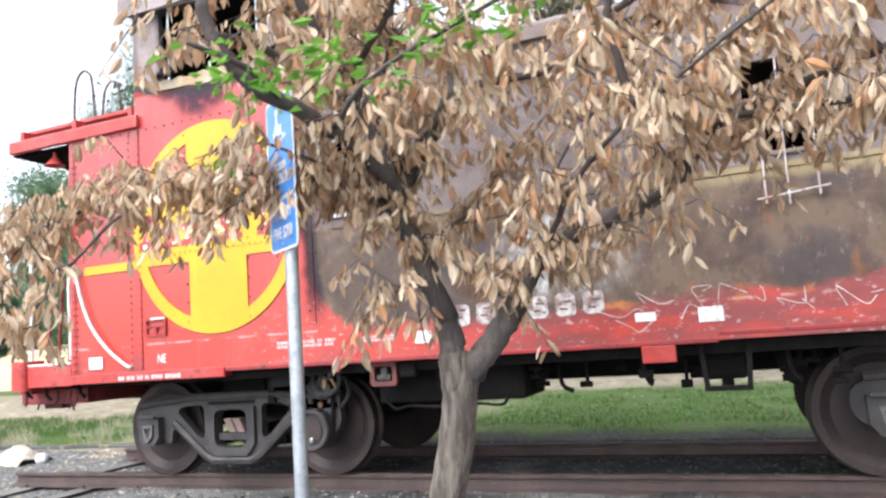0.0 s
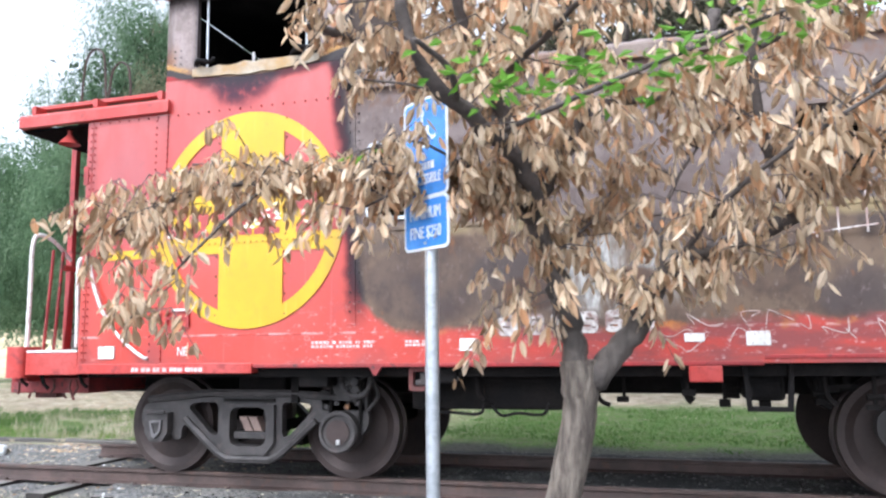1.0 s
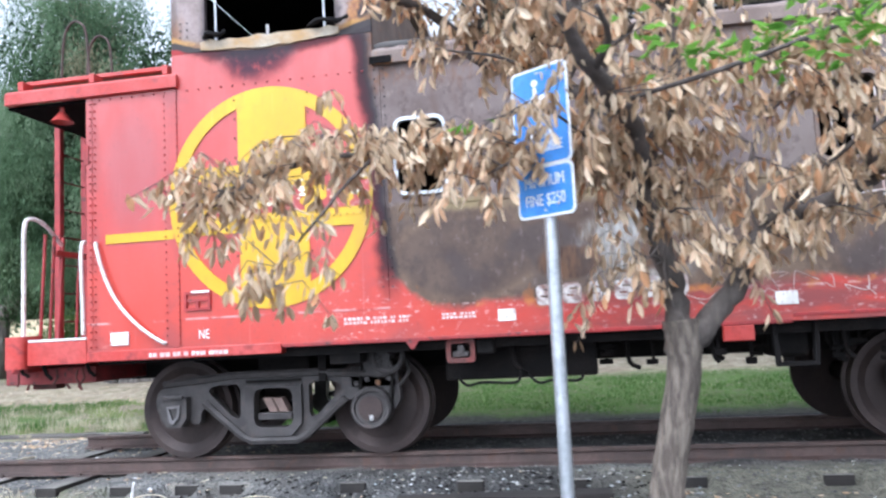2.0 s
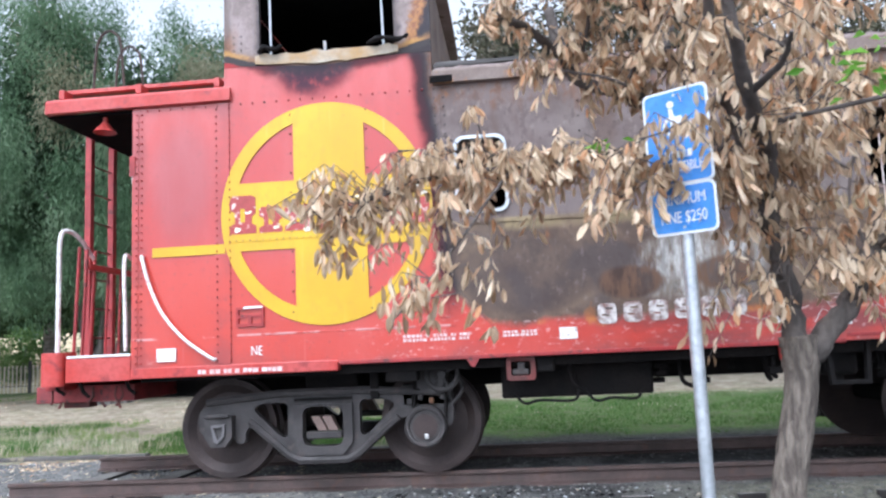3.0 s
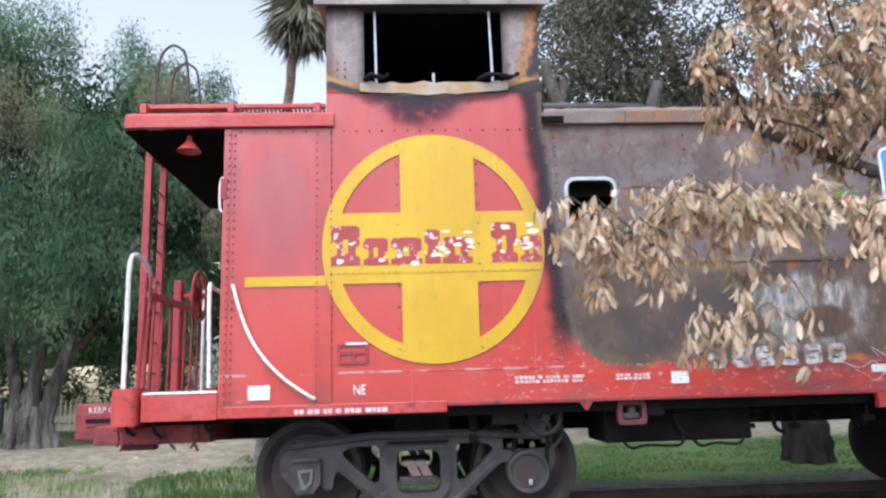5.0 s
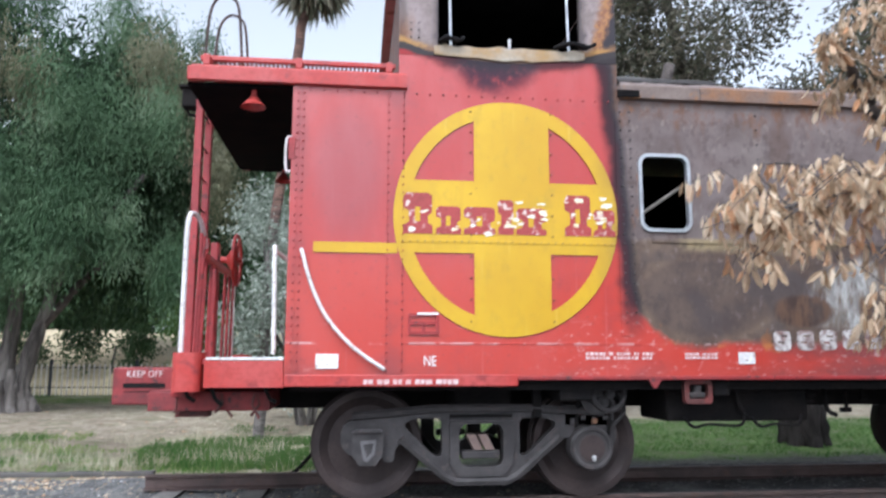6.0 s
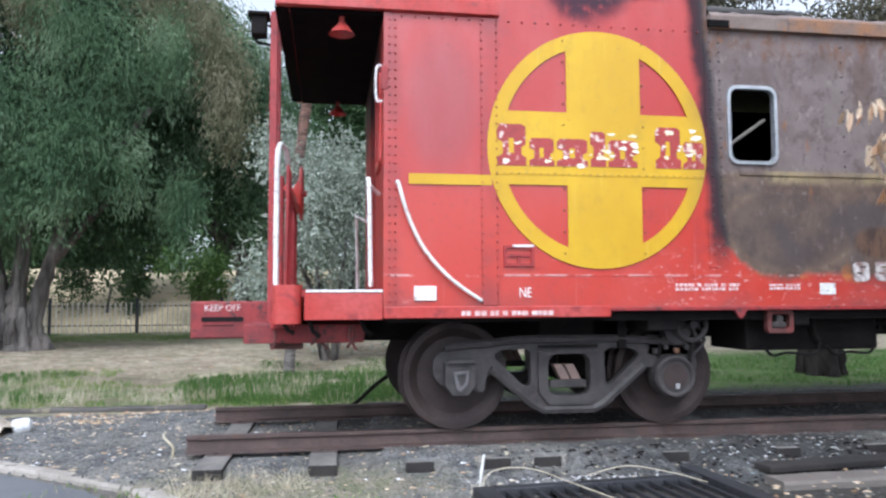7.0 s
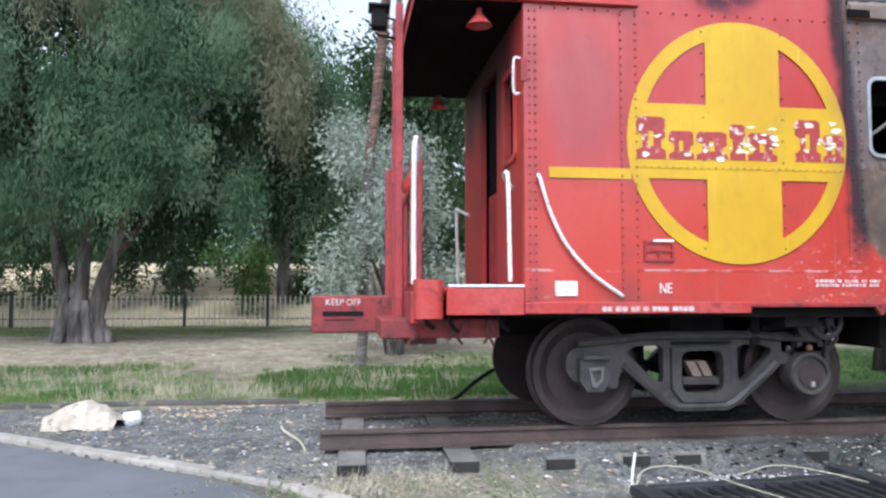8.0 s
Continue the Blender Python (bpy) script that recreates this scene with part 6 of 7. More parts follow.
# limbs: line, radii, leaves per metre, spread of the twigs
BOUGHS = [
    ([(-1.19, TY, 1.14), (-1.21, TY - 0.03, 1.38), (-1.27, TY - 0.10, 1.62), (-1.32, TY - 0.17, 1.82), (-1.34, TY - 0.20, 1.97)], 0.064, 0.050, 12),
    ([(-1.17, TY, 1.14), (-1.02, TY, 1.30), (-0.90, TY, 1.45), (-0.82, TY + 0.03, 1.60), (-0.70, TY + 0.06, 1.71), (-0.60, TY + 0.08, 1.74)], 0.064, 0.050, 8),
    ([(-0.64, TY + 0.07, 1.73), (-0.45, TY + 0.1, 1.79), (-0.21, TY + 0.15, 1.91), (-0.06, TY + 0.15, 2.11), (0.15, TY + 0.15, 2.19), (0.55, TY + 0.2, 2.32), (1.0, TY + 0.3, 2.45)], 0.056, 0.018, 120),
    ([(-0.20, TY + 0.14, 1.93), (-0.27, TY + 0.1, 2.05), (-0.34, TY + 0.05, 2.25), (-0.38, TY - 0.1, 2.6), (-0.3, TY - 0.1, 3.0)], 0.042, 0.014, 110),
    ([(-1.335, TY - 0.19, 1.95), (-1.27, TY - 0.15, 2.09), (-1.16, TY - 0.10, 2.27), (-1.10, TY - 0.05, 2.45), (-1.12, TY, 2.70), (-1.0, TY + 0.05, 3.10), (-0.8, TY + 0.15, 3.5)], 0.050, 0.016, 140),
    ([(-1.34, TY - 0.20, 1.95), (-1.37, TY - 0.39, 2.11), (-1.48, TY - 0.60, 2.22), (-1.60, TY - 0.85, 2.31), (-1.67, TY - 1.0, 2.50), (-1.73, TY - 1.02, 2.85)], 0.054, 0.026, 40),
    ([(-1.37, TY - 0.16, 2.03), (-1.45, TY + 0.12, 2.33), (-1.65, TY + 0.25, 2.52), (-1.92, TY + 0.26, 2.64), (-2.12, TY + 0.36, 2.78), (-2.24, TY + 0.32, 2.94), (-2.48, TY + 0.11, 3.05), (-2.62, TY + 0.05, 3.07)], 0.059, 0.026, 55),
    ([(-1.33, TY - 0.19, 1.86), (-1.47, TY - 0.22, 1.98), (-1.64, TY - 0.24, 2.10), (-2.05, TY - 0.30, 2.14), (-2.55, TY - 0.36, 2.12), (-3.05, TY - 0.40, 2.06), (-3.42, TY - 0.46, 1.90)], 0.036, 0.008, 270),
    ([(-2.52, TY - 0.36, 2.12), (-2.63, TY - 0.52, 1.96), (-2.78, TY - 0.65, 1.74), (-2.93, TY - 0.72, 1.55), (-3.05, TY - 0.75, 1.42)], 0.012, 0.004, 66),
    ([(-1.50, TY - 0.27, 2.5), (-1.25, TY - 0.45, 2.60), (-0.95, TY - 0.7, 2.72), (-0.55, TY - 0.85, 2.85)], 0.022, 0.008, 90),
    ([(-1.35, TY - 0.22, 2.02), (-1.44, TY - 0.20, 2.30), (-1.50, TY - 0.27, 2.50), (-1.58, TY - 0.43, 2.70), (-1.61, TY - 0.55, 2.95), (-1.7, TY - 0.6, 3.3)], 0.048, 0.022, 110),
    ([(-0.75, TY, 1.68), (-0.50, TY - 0.25, 1.95), (-0.1, TY - 0.4, 2.2), (0.35, TY - 0.45, 2.45)], 0.018, 0.007, 80),
    ([(-1.1, TY, 2.45), (-0.75, TY + 0.3, 2.55), (-0.3, TY + 0.45, 2.7), (0.2, TY + 0.5, 2.95)], 0.024, 0.008, 160),
    ([(-0.80, TY, 1.62), (-0.78, TY + 0.2, 1.95), (-0.6, TY + 0.4, 2.3), (-0.35, TY + 0.5, 2.5)], 0.014, 0.006, 110),
    ([(-1.29, TY - 0.1, 1.72), (-1.1, TY + 0.2, 1.95), (-0.95, TY + 0.35, 2.25)], 0.014, 0.006, 110),
    ([(-1.7, TY + 0.22, 2.54), (-1.95, TY + 0.1, 2.66), (-2.3, TY, 2.72)], 0.016, 0.006, 80),
    ([(-1.25, TY - 0.14, 1.62), (-1.27, TY - 0.20, 1.45), (-1.24, TY - 0.21, 1.30)], 0.008, 0.003, 70),
    ([(-1.55, TY - 0.75, 2.27), (-1.50, 2.05, 2.30), (-1.55, 1.80, 2.32)], 0.022, 0.010, 30),
    ([(-1.42, 2.5, 2.19), (-1.05, 2.05, 2.16), (-0.7, 1.95, 2.24), (-0.3, 2.05, 2.40)], 0.014, 0.006, 40),
    ([(0.0, TY + 0.15, 2.15), (0.4, TY - 0.2, 2.05), (0.8, TY - 0.3, 2.0), (1.3, TY - 0.3, 2.05)], 0.02, 0.006, 170),
    ([(-0.35, TY - 0.1, 2.6), (0.1, TY, 2.85), (0.7, TY + 0.1, 2.95), (1.4, TY + 0.2, 3.1)], 0.02, 0.006, 190),
    ([(-0.3, TY - 0.3, 2.1), (0.2, TY - 0.2, 2.45), (0.7, TY - 0.1, 2.6), (1.2, TY, 2.7)], 0.02, 0.006, 190),
    ([(-1.0, TY + 0.05, 3.05), (-0.4, TY + 0.1, 3.2), (0.3, TY, 3.35)], 0.018, 0.006, 170),
    ([(-1.73, TY - 1.0, 2.80), (-2.0, TY - 0.8, 3.0), (-2.3, TY - 0.6, 3.15)], 0.016, 0.006, 120),
    ([(-2.14, TY + 0.35, 2.80), (-2.05, TY + 0.2, 3.1), (-2.2, TY, 3.35), (-2.45, TY - 0.1, 3.5)], 0.018, 0.006, 200),
    ([(-1.90, TY + 0.26, 2.64), (-1.75, TY + 0.1, 2.95), (-1.9, TY - 0.1, 3.25), (-2.0, TY - 0.2, 3.5)], 0.016, 0.006, 200),
    ([(-1.65, TY + 0.25, 2.52), (-1.45, TY + 0.1, 2.85), (-1.35, TY - 0.1, 3.2), (-1.4, TY - 0.2, 3.5)], 0.016, 0.006, 190),
    ([(-1.52, TY - 0.28, 2.06), (-1.75, TY - 0.62, 2.165), (-2.0, TY - 0.70, 2.12)], 0.010, 0.004, 62),
    ([(-2.5, TY - 0.35, 2.12), (-2.80, TY - 0.25, 2.24), (-3.1, TY - 0.2, 2.28)], 0.010, 0.004, 120),
    ([(-3.0, TY - 0.40, 2.08), (-3.3, TY - 0.48, 1.90), (-3.46, TY - 0.50, 1.72)], 0.008, 0.003, 140),
    ([(-3.15, TY - 0.42, 2.0), (-3.35, TY - 0.40, 1.98), (-3.6, TY - 0.40, 1.90)], 0.007, 0.003, 90),
    ([(-1.7, TY - 0.25, 2.10), (-1.95, TY - 0.45, 1.98), (-2.15, TY - 0.5, 1.86)], 0.010, 0.004, 90),
    ([(-1.22, TY - 0.06, 1.48), (-1.31, TY - 0.18, 1.56), (-1.40, TY - 0.24, 1.48)], 0.007, 0.003, 100),
    ([(-1.28, TY - 0.12, 1.66), (-1.20, TY - 0.24, 1.76), (-1.10, TY - 0.28, 1.70)], 0.007, 0.003, 130),
    ([(-0.93, TY, 1.42), (-0.97, TY - 0.14, 1.54), (-1.02, TY - 0.20, 1.48)], 0.007, 0.003, 110),
    ([(-0.80, TY + 0.03, 1.62), (-0.72, TY - 0.10, 1.62), (-0.66, TY - 0.16, 1.52)], 0.007, 0.003, 60),
    ([(-0.55, TY + 0.08, 1.76), (-0.42, TY - 0.05, 1.74), (-0.30, TY - 0.1, 1.66)], 0.007, 0.003, 110),
]
leaf_b, leaf_d, tips = [], [], []
for pts, r0, r1, dense in BOUGHS:
    bm = bmesh.new()
    path = limb(bm, pts, r0 * (0.95 if r0 > 0.06 else 0.8), r1 * 0.8, 9, 6, rng, 0.10)
    part("limb", bm, MIDBARK if r0 > 0.06 else DARKBARK, tree, "dark crooked limb", smooth=True)
    length = sum((a - b).length for a, b in zip(path, path[1:]))
    for k in range(int(length * dense / 5.2)):
        f = rng.uniform(0.10 if r0 < 0.06 else 0.45, 1.0)
        p = path[min(int(f * (len(path) - 1)), len(path) - 1)]
        a = rng.uniform(0, 2 * math.pi)
        out = Vector((math.cos(a), math.sin(a) * 0.8, rng.uniform(-0.45, 0.75)))
        tl = rng.uniform(0.10, 0.46)
        tips.append((p, p + out * tl * 0.6 + Vector((0, 0, 0.03)), p + out * tl + Vector((0, 0, -0.05 - tl * 0.25))))
bm = bmesh.new()
for a, b, c in tips:
    tube(bm, [a, b, c], [0.004, 0.003, 0.0015], 4)
part("twigwork", bm, DARKBARK, tree, "thin bare twigs", kind="stuff")
# each twig carries its leaflets in pairs, all of them hanging
for a, b, c in tips:
    pairs = rng.randint(7, 11)
    lean = (rng.gauss(0, 0.16), rng.gauss(0, 0.16))
    for k in range(pairs):
        t = 0.15 + 0.9 * k / pairs + rng.uniform(-0.04, 0.04)
        p = b.lerp(c, (t - 0.4) / 0.6) if t > 0.4 else a.lerp(b, t / 0.4)
        for side in (-1, 1):
            leaf_b.append(tuple(p + Vector((rng.gauss(0, 0.010) + 0.012 * side, rng.gauss(0, 0.012), rng.gauss(0, 0.010)))))
            leaf_d.append((lean[0] + 0.40 * side * rng.random() + rng.gauss(0, 0.26), lean[1] + rng.gauss(0, 0.32), -1.0 + rng.gauss(0, 0.25)))
leaf_b, leaf_d = np.array(leaf_b), np.array(leaf_d)


def dry_leaves(base, d):
    """Curled dead leaves: a folded blade of four faces each."""
    n = len(base)
    d = d / np.linalg.norm(d, axis=1, keepdims=True)
    s = np.cross(d, npr.normal(size=(n, 3)))
    s /= np.linalg.norm(s, axis=1, keepdims=True)
    u = np.cross(s, d)
    L = npr.uniform(0.046, 0.100, n)[:, None]
    W = L * npr.uniform(0.25, 0.42, n)[:, None]
    curl = L * npr.uniform(-0.10, 0.42, n)[:, None]
    m1, m2 = base + d * L * 0.33, base + d * L * 0.72 + u * curl * 0.4
    v = np.stack([base, m1 + s * W * 0.48 + u * W * 0.30, m1 - s * W * 0.48 + u * W * 0.30, m1, m2 + s * W * 0.42 + u * W * 0.2, m2 - s * W * 0.42 + u * W * 0.2, m2, base + d * L + u * curl], 1).reshape(-1, 3)
    i = np.arange(n)[:, None] * 8
    quads = np.concatenate([i + [3, 1, 4, 6], i + [2, 3, 6, 5]], 1).reshape(-1, 4).tolist()
    tris = np.concatenate([i + [0, 1, 3], i + [0, 3, 2], i + [6, 4, 7], i + [5, 6, 7]], 1).reshape(-1, 3).tolist()
    return raw("dried_leaves", v, quads + tris, DRYLEAF, tree, "curled tan and brown dead leaves hanging in bunches", "stuff")


dry_leaves(leaf_b, leaf_d)
# a few living sprays high in the crown
gb, gd = [], []
for cx, cy, cz in ((-1.25, 1.72, 2.10), (-1.08, 1.70, 2.06), (-1.0, 1.75, 2.16), (-1.35, 1.75, 2.2), (-0.9, 1.8, 2.12), (-0.75, 1.9, 2.22), (-0.62, 2.0, 2.28), (-0.5, 2.0, 2.34), (-0.35, 2.05, 2.38), (-2.08, 2.66, 2.20)):
    many = 8 if cx < -2 else 20
    for k in range(many):
        s = 0.03 if many == 8 else 0.075
        gb.append((cx + rng.gauss(0, s), cy + rng.gauss(0, s), cz + rng.gauss(0, s * 0.45)))
        gd.append((rng.gauss(0, 1), rng.gauss(0, 1), rng.gauss(-0.25, 0.3)))
leaf_mesh("green_leaves", np.array(gb), np.array(gd), npr.uniform(0.04, 0.075, len(gb)), npr.uniform(0.018, 0.032, len(gb)), GREENLEAF, tree, label="sparse fresh green leaves")


# ---- background trees ----


def crown(name, blobs, per_blob, leaf, material, parent, seed, droop=0.5, shell=0.5, label="", slim=1.0):
    """Leaves in clumps: each blob (x, y, z, radius, height) is broken up into small bunches."""
    r = np.random.RandomState(seed)
    B, D = [], []
    for x, y, z, rad, hgt in blobs:
        n_b = max(int(per_blob * rad * rad), 4)
        dirs = r.normal(size=(n_b, 3))
        dirs /= np.linalg.norm(dirs, axis=1, keepdims=True)
        c = np.array([x, y, z]) + dirs * (shell + (1 - shell) * r.rand(n_b, 1)) * np.array([rad, rad, hgt]) * (0.75 + 0.35 * r.rand(n_b, 1))
        k = 16
        size = 0.16 * rad ** 0.5
        off = r.normal(size=(n_b, k, 3)) * size
        off[:, :, 2] = off[:, :, 2] * (1 + droop) - np.abs(r.normal(size=(n_b, k))) * size * droop * 2
        B.append((c[:, None, :] + off).reshape(-1, 3))
        d = r.normal(size=(n_b * k, 3)) * 0.6 + np.repeat(dirs, k, 0) * 0.4
        d[:, 2] -= droop * 1.5
        D.append(d)
    B, D = np.concatenate(B), np.concatenate(D)
    n = len(B)
    return leaf_mesh(name, B, D, r.uniform(0.7, 1.4, n) * leaf, r.uniform(0.3, 0.5, n) * leaf * slim, material, parent, label=label)


def big_tree(name, at, stems, blobs, dens, leaf, leafmat, barkmat, label, seed, droop=0.5, r0=0.3, slim=1.0):
    r = random.Random(seed)
    ob = thing(name, at, label, "tree")
    for i, pts in enumerate(stems):
        bm = bmesh.new()
        limb(bm, pts, r0 * (1 if i < 3 else 0.5), r0 * 0.3, 10, 5, r, 0.10)
        part("trunk" if i == 0 else "limb", bm, barkmat if i < 3 else DARKBARK, ob, smooth=True)
    crown("crown", blobs, dens, leaf, leafmat, ob, seed, droop, slim=slim)
    return ob


def fill(seed, n, x, y, z, rad):
    """Random blobs within ranges."""
    r = random.Random(seed)
    return [(r.uniform(*x), r.uniform(*y), r.uniform(*z), q, q * r.uniform(0.8, 1.4)) for q in (r.uniform(*rad) for _ in range(n))]


PX, PY, PZ = -12.25, 15.9, 0.22


def masses(seed, n, centre, radii, rad):
    """Hanging leaf masses spread over the outside of a crown."""
    r = random.Random(seed)
    out = []
    for _ in range(n):
        a, e = r.uniform(0, 2 * math.pi), r.uniform(-0.75, 1.0)
        k = math.sqrt(max(1 - e * e, 0)) * r.uniform(0.75, 1.05)
        q = r.uniform(*rad)
        out.append((centre[0] + radii[0] * k * math.cos(a), centre[1] + radii[1] * k * math.sin(a), centre[2] + radii[2] * e * r.uniform(0.8, 1.05), q, q * r.uniform(1.2, 2.0)))
    return out


big_tree("pepper_tree", (PX, PY, PZ),
         [[(PX - 0.36, PY, PZ - 0.2), (PX - 0.30, PY, 0.9), (PX - 0.48, PY, 2.0), (PX - 0.8, PY - 0.1, 3.8), (PX - 1.6, PY, 5.5)],
          [(PX + 0.02, PY - 0.12, PZ - 0.2), (PX - 0.02, PY - 0.05, 1.0), (PX + 0.05, PY, 2.5), (PX + 0.1, PY, 4.2), (PX - 0.2, PY, 6.5)],
          [(PX + 0.34, PY, PZ - 0.2), (PX + 0.30, PY, 1.0), (PX + 0.56, PY, 2.0), (PX + 1.0, PY + 0.1, 3.4), (PX + 2.4, PY + 0.3, 5.4)],
          [(PX + 0.5, PY, 1.9), (PX + 1.2, PY + 0.2, 2.9), (PX + 1.9, PY + 0.8, 3.9)]],
         masses(3, 19, (-12.9, 16.2, 6.4), (3.7, 2.6, 3.7), (0.6, 1.0)) + masses(4, 9, (-13.2, 15.2, 3.9), (2.2, 1.2, 0.8), (0.4, 0.7)) + masses(5, 18, (-8.8, 18.0, 5.3), (1.9, 1.4, 2.1), (0.5, 0.85)) + masses(6, 14, (-16.5, 17.5, 4.5), (2.6, 2.0, 2.0), (0.6, 1.0)) + masses(9, 14, (-10.1, 18.0, 7.9), (1.5, 1.2, 1.5), (0.5, 0.85)) + masses(10, 12, (-9.3, 18.0, 7.9), (0.9, 1.0, 1.9), (0.45, 0.8)),
         260, 0.115, PEPPERLEAF, FARBARK, "large drooping pepper tree with gnarled grey trunk", 12, 0.9, 0.21, 0.55)
pepper = bpy.data.objects["pepper_tree"]
# buttress roots and knots that weld the stems into one gnarled foot
rp = random.Random(62)
bm = bmesh.new()
for a, reach, up in ((3.1, 0.74, 1.2), (3.9, 0.62, 0.8), (4.5, 0.5, 0.7), (5.2, 0.6, 0.9), (0.1, 0.72, 1.1), (2.2, 0.6, 0.7), (0.9, 0.6, 0.7)):
    ca, sa = math.cos(a), math.sin(a) * 0.55
    limb(bm, [(PX + ca * reach, PY + sa * reach, PZ - 0.12), (PX + ca * reach * 0.72, PY + sa * reach * 0.72, PZ + 0.16), (PX + ca * 0.36, PY + sa * 0.45, PZ + up * 0.5), (PX + ca * 0.28, PY + sa * 0.4, PZ + up)], 0.11, 0.09, 9, 5, rp, 0.14)
for i in range(7):
    x, z = PX + rp.uniform(-0.32, 0.32), rp.uniform(0.5, 1.6)
    limb(bm, [(x, PY - 0.12, z - 0.3), (x + rp.uniform(-0.06, 0.06), PY - 0.15, z), (x + rp.uniform(-0.1, 0.1), PY - 0.08, z + 0.4)], 0.09, 0.06, 8, 4, rp, 0.2)
part("root_flare", bm, FARBARK, pepper, smooth=True)
# heavier hanging clumps, some of them browned
crown("hanging_clump", [(-10.7, 14.4, 4.4, 0.85, 1.1), (-11.2, 14.3, 3.7, 0.6, 0.8), (-9.9, 14.7, 4.0, 0.5, 0.8), (-13.1, 14.3, 3.2, 0.55, 0.8), (-10.8, 14.5, 6.2, 0.7, 0.9), (-12.0, 14.3, 5.0, 0.7, 1.0), (-9.0, 15.3, 3.3, 0.55, 0.8), (-14.0, 14.3, 6.2, 0.8, 1.2), (-13.6, 14.4, 3.9, 0.6, 0.9), (-9.2, 15.0, 6.4, 0.6, 0.9)], 460, 0.115, PEPPERLEAF, pepper, 81, 1.0, 0.35, label="thick hanging spray of dusty green leaves", slim=0.55)
crown("browned_clump", [(-8.2, 15.2, 6.2, 0.7, 1.0), (-8.0, 15.3, 5.2, 0.55, 0.9), (-8.7, 15.4, 7.2, 0.6, 0.9), (-11.6, 14.2, 7.0, 0.5, 0.8), (-12.6, 14.4, 7.4, 0.5, 1.2), (-9.6, 15.4, 7.8, 0.6, 0.9)], 380, 0.115, BROWNLEAF, pepper, 82, 1.0, 0.3, label="faded olive-brown spray of leaves", slim=0.55)
# inner leaves carry the shade of the crown in their darker colour
crown("inner_crown", masses(37, 12, (-10.2, 18.4, 7.6), (1.4, 1.0, 1.5), (0.7, 1.0)) + masses(39, 8, (-9.4, 18.5, 7.8), (0.7, 0.8, 1.6), (0.6, 0.9)) + masses(31, 40, (-12.9, 16.9, 6.0), (2.9, 1.8, 2.9), (0.9, 1.4)) + masses(32, 22, (-9.4, 18.4, 5.4), (2.2, 1.2, 2.0), (0.7, 1.1)) + masses(33, 18, (-16.2, 18.4, 5.0), (2.6, 1.2, 2.2), (0.8, 1.2)) + masses(34, 14, (-12.4, 16.8, 4.2), (3.0, 1.1, 0.7), (0.6, 0.9)), 40, 0.2, SHADELEAF, pepper, 35, 0.6, 0.1, label="inner foliage coloured dark for the crown's shade")
big_tree("pepper_tree", (-19.5, 20.0, 0.3), [[(-19.5, 20, 0.1), (-19.3, 20, 2.5), (-19.6, 20, 6)], [(-19.4, 20, 2), (-17.5, 20, 4.5), (-16, 20, 7)]],
         fill(7, 26, (-24, -15.5), (18.5, 22), (3.0, 8.6), (1.1, 2.0)), 60, 0.15, PEPPERLEAF, FARBARK, "dusty green tree standing behind the lawn", 13, 0.6)
big_tree("broadleaf_tree", (-9.0, 27.0, 0.4), [[(-9, 27, 0.2), (-9.1, 27, 3), (-8.7, 27, 6.4)], [(-9, 27, 2.5), (-11, 27, 5), (-12.5, 27, 7)]],
         fill(8, 26, (-14.5, -4.0), (25, 29.5), (4.0, 8.2), (1.2, 2.0)), 26, 0.26, DARKLEAF, FARBARK, "dark green tree behind the fence", 14, 0.3)
big_tree("oak_tree", (1.78, 10.5, 0.05), [[(1.76, 10.5, -0.1), (1.78, 10.5, 1.2), (1.90, 10.8, 2.6), (1.95, 12.6, 5.2)], [(1.85, 10.6, 2.2), (3.5, 11.8, 4.2), (5.2, 13.2, 6.2)], [(1.85, 10.7, 2.5), (0.6, 11.8, 4.6), (-0.8, 12.8, 6.4)], [(2.2, 13.2, 4.8), (1.6, 13.4, 7.0), (1.2, 13.4, 8.8)], [(0.6, 11.8, 4.5), (-0.6, 12.0, 5.6), (-1.8, 12.2, 6.3)], [(0.2, 12.0, 5.0), (-0.8, 12.3, 5.3), (-1.9, 12.4, 5.5), (-2.6, 12.6, 6.1)], [(-0.9, 12.3, 5.3), (-1.2, 12.4, 6.0), (-1.1, 12.5, 7.0)], [(-1.6, 12.4, 5.4), (-2.0, 12.4, 6.3), (-2.5, 12.5, 7.0)], [(-0.5, 11.6, 4.9), (-0.8, 11.5, 5.5), (-1.5, 11.4, 6.1), (-1.7, 11.4, 6.9)], [(0.4, 11.7, 4.8), (0.1, 11.5, 5.6), (0.3, 11.4, 6.5)]],
         fill(9, 34, (-0.8, 7.5), (11.6, 15.5), (5.2, 9.8), (0.6, 1.2)) + fill(19, 36, (-2.9, 1.6), (11.8, 14.0), (4.6, 7.6), (0.5, 0.9)), 84, 0.13, OAKLEAF, OAKBARK, "oak with a thick dark trunk and open crown", 15, 0.1, 0.31)
oak = bpy.data.objects["oak_tree"]
crown("inner_crown", fill(29, 40, (-2.8, 2.2), (13.2, 14.8), (4.6, 7.8), (0.6, 1.0)), 34, 0.17, OAKLEAF, oak, 71, 0.1, 0.1, label="dull inner foliage coloured dark for the crown's shade")
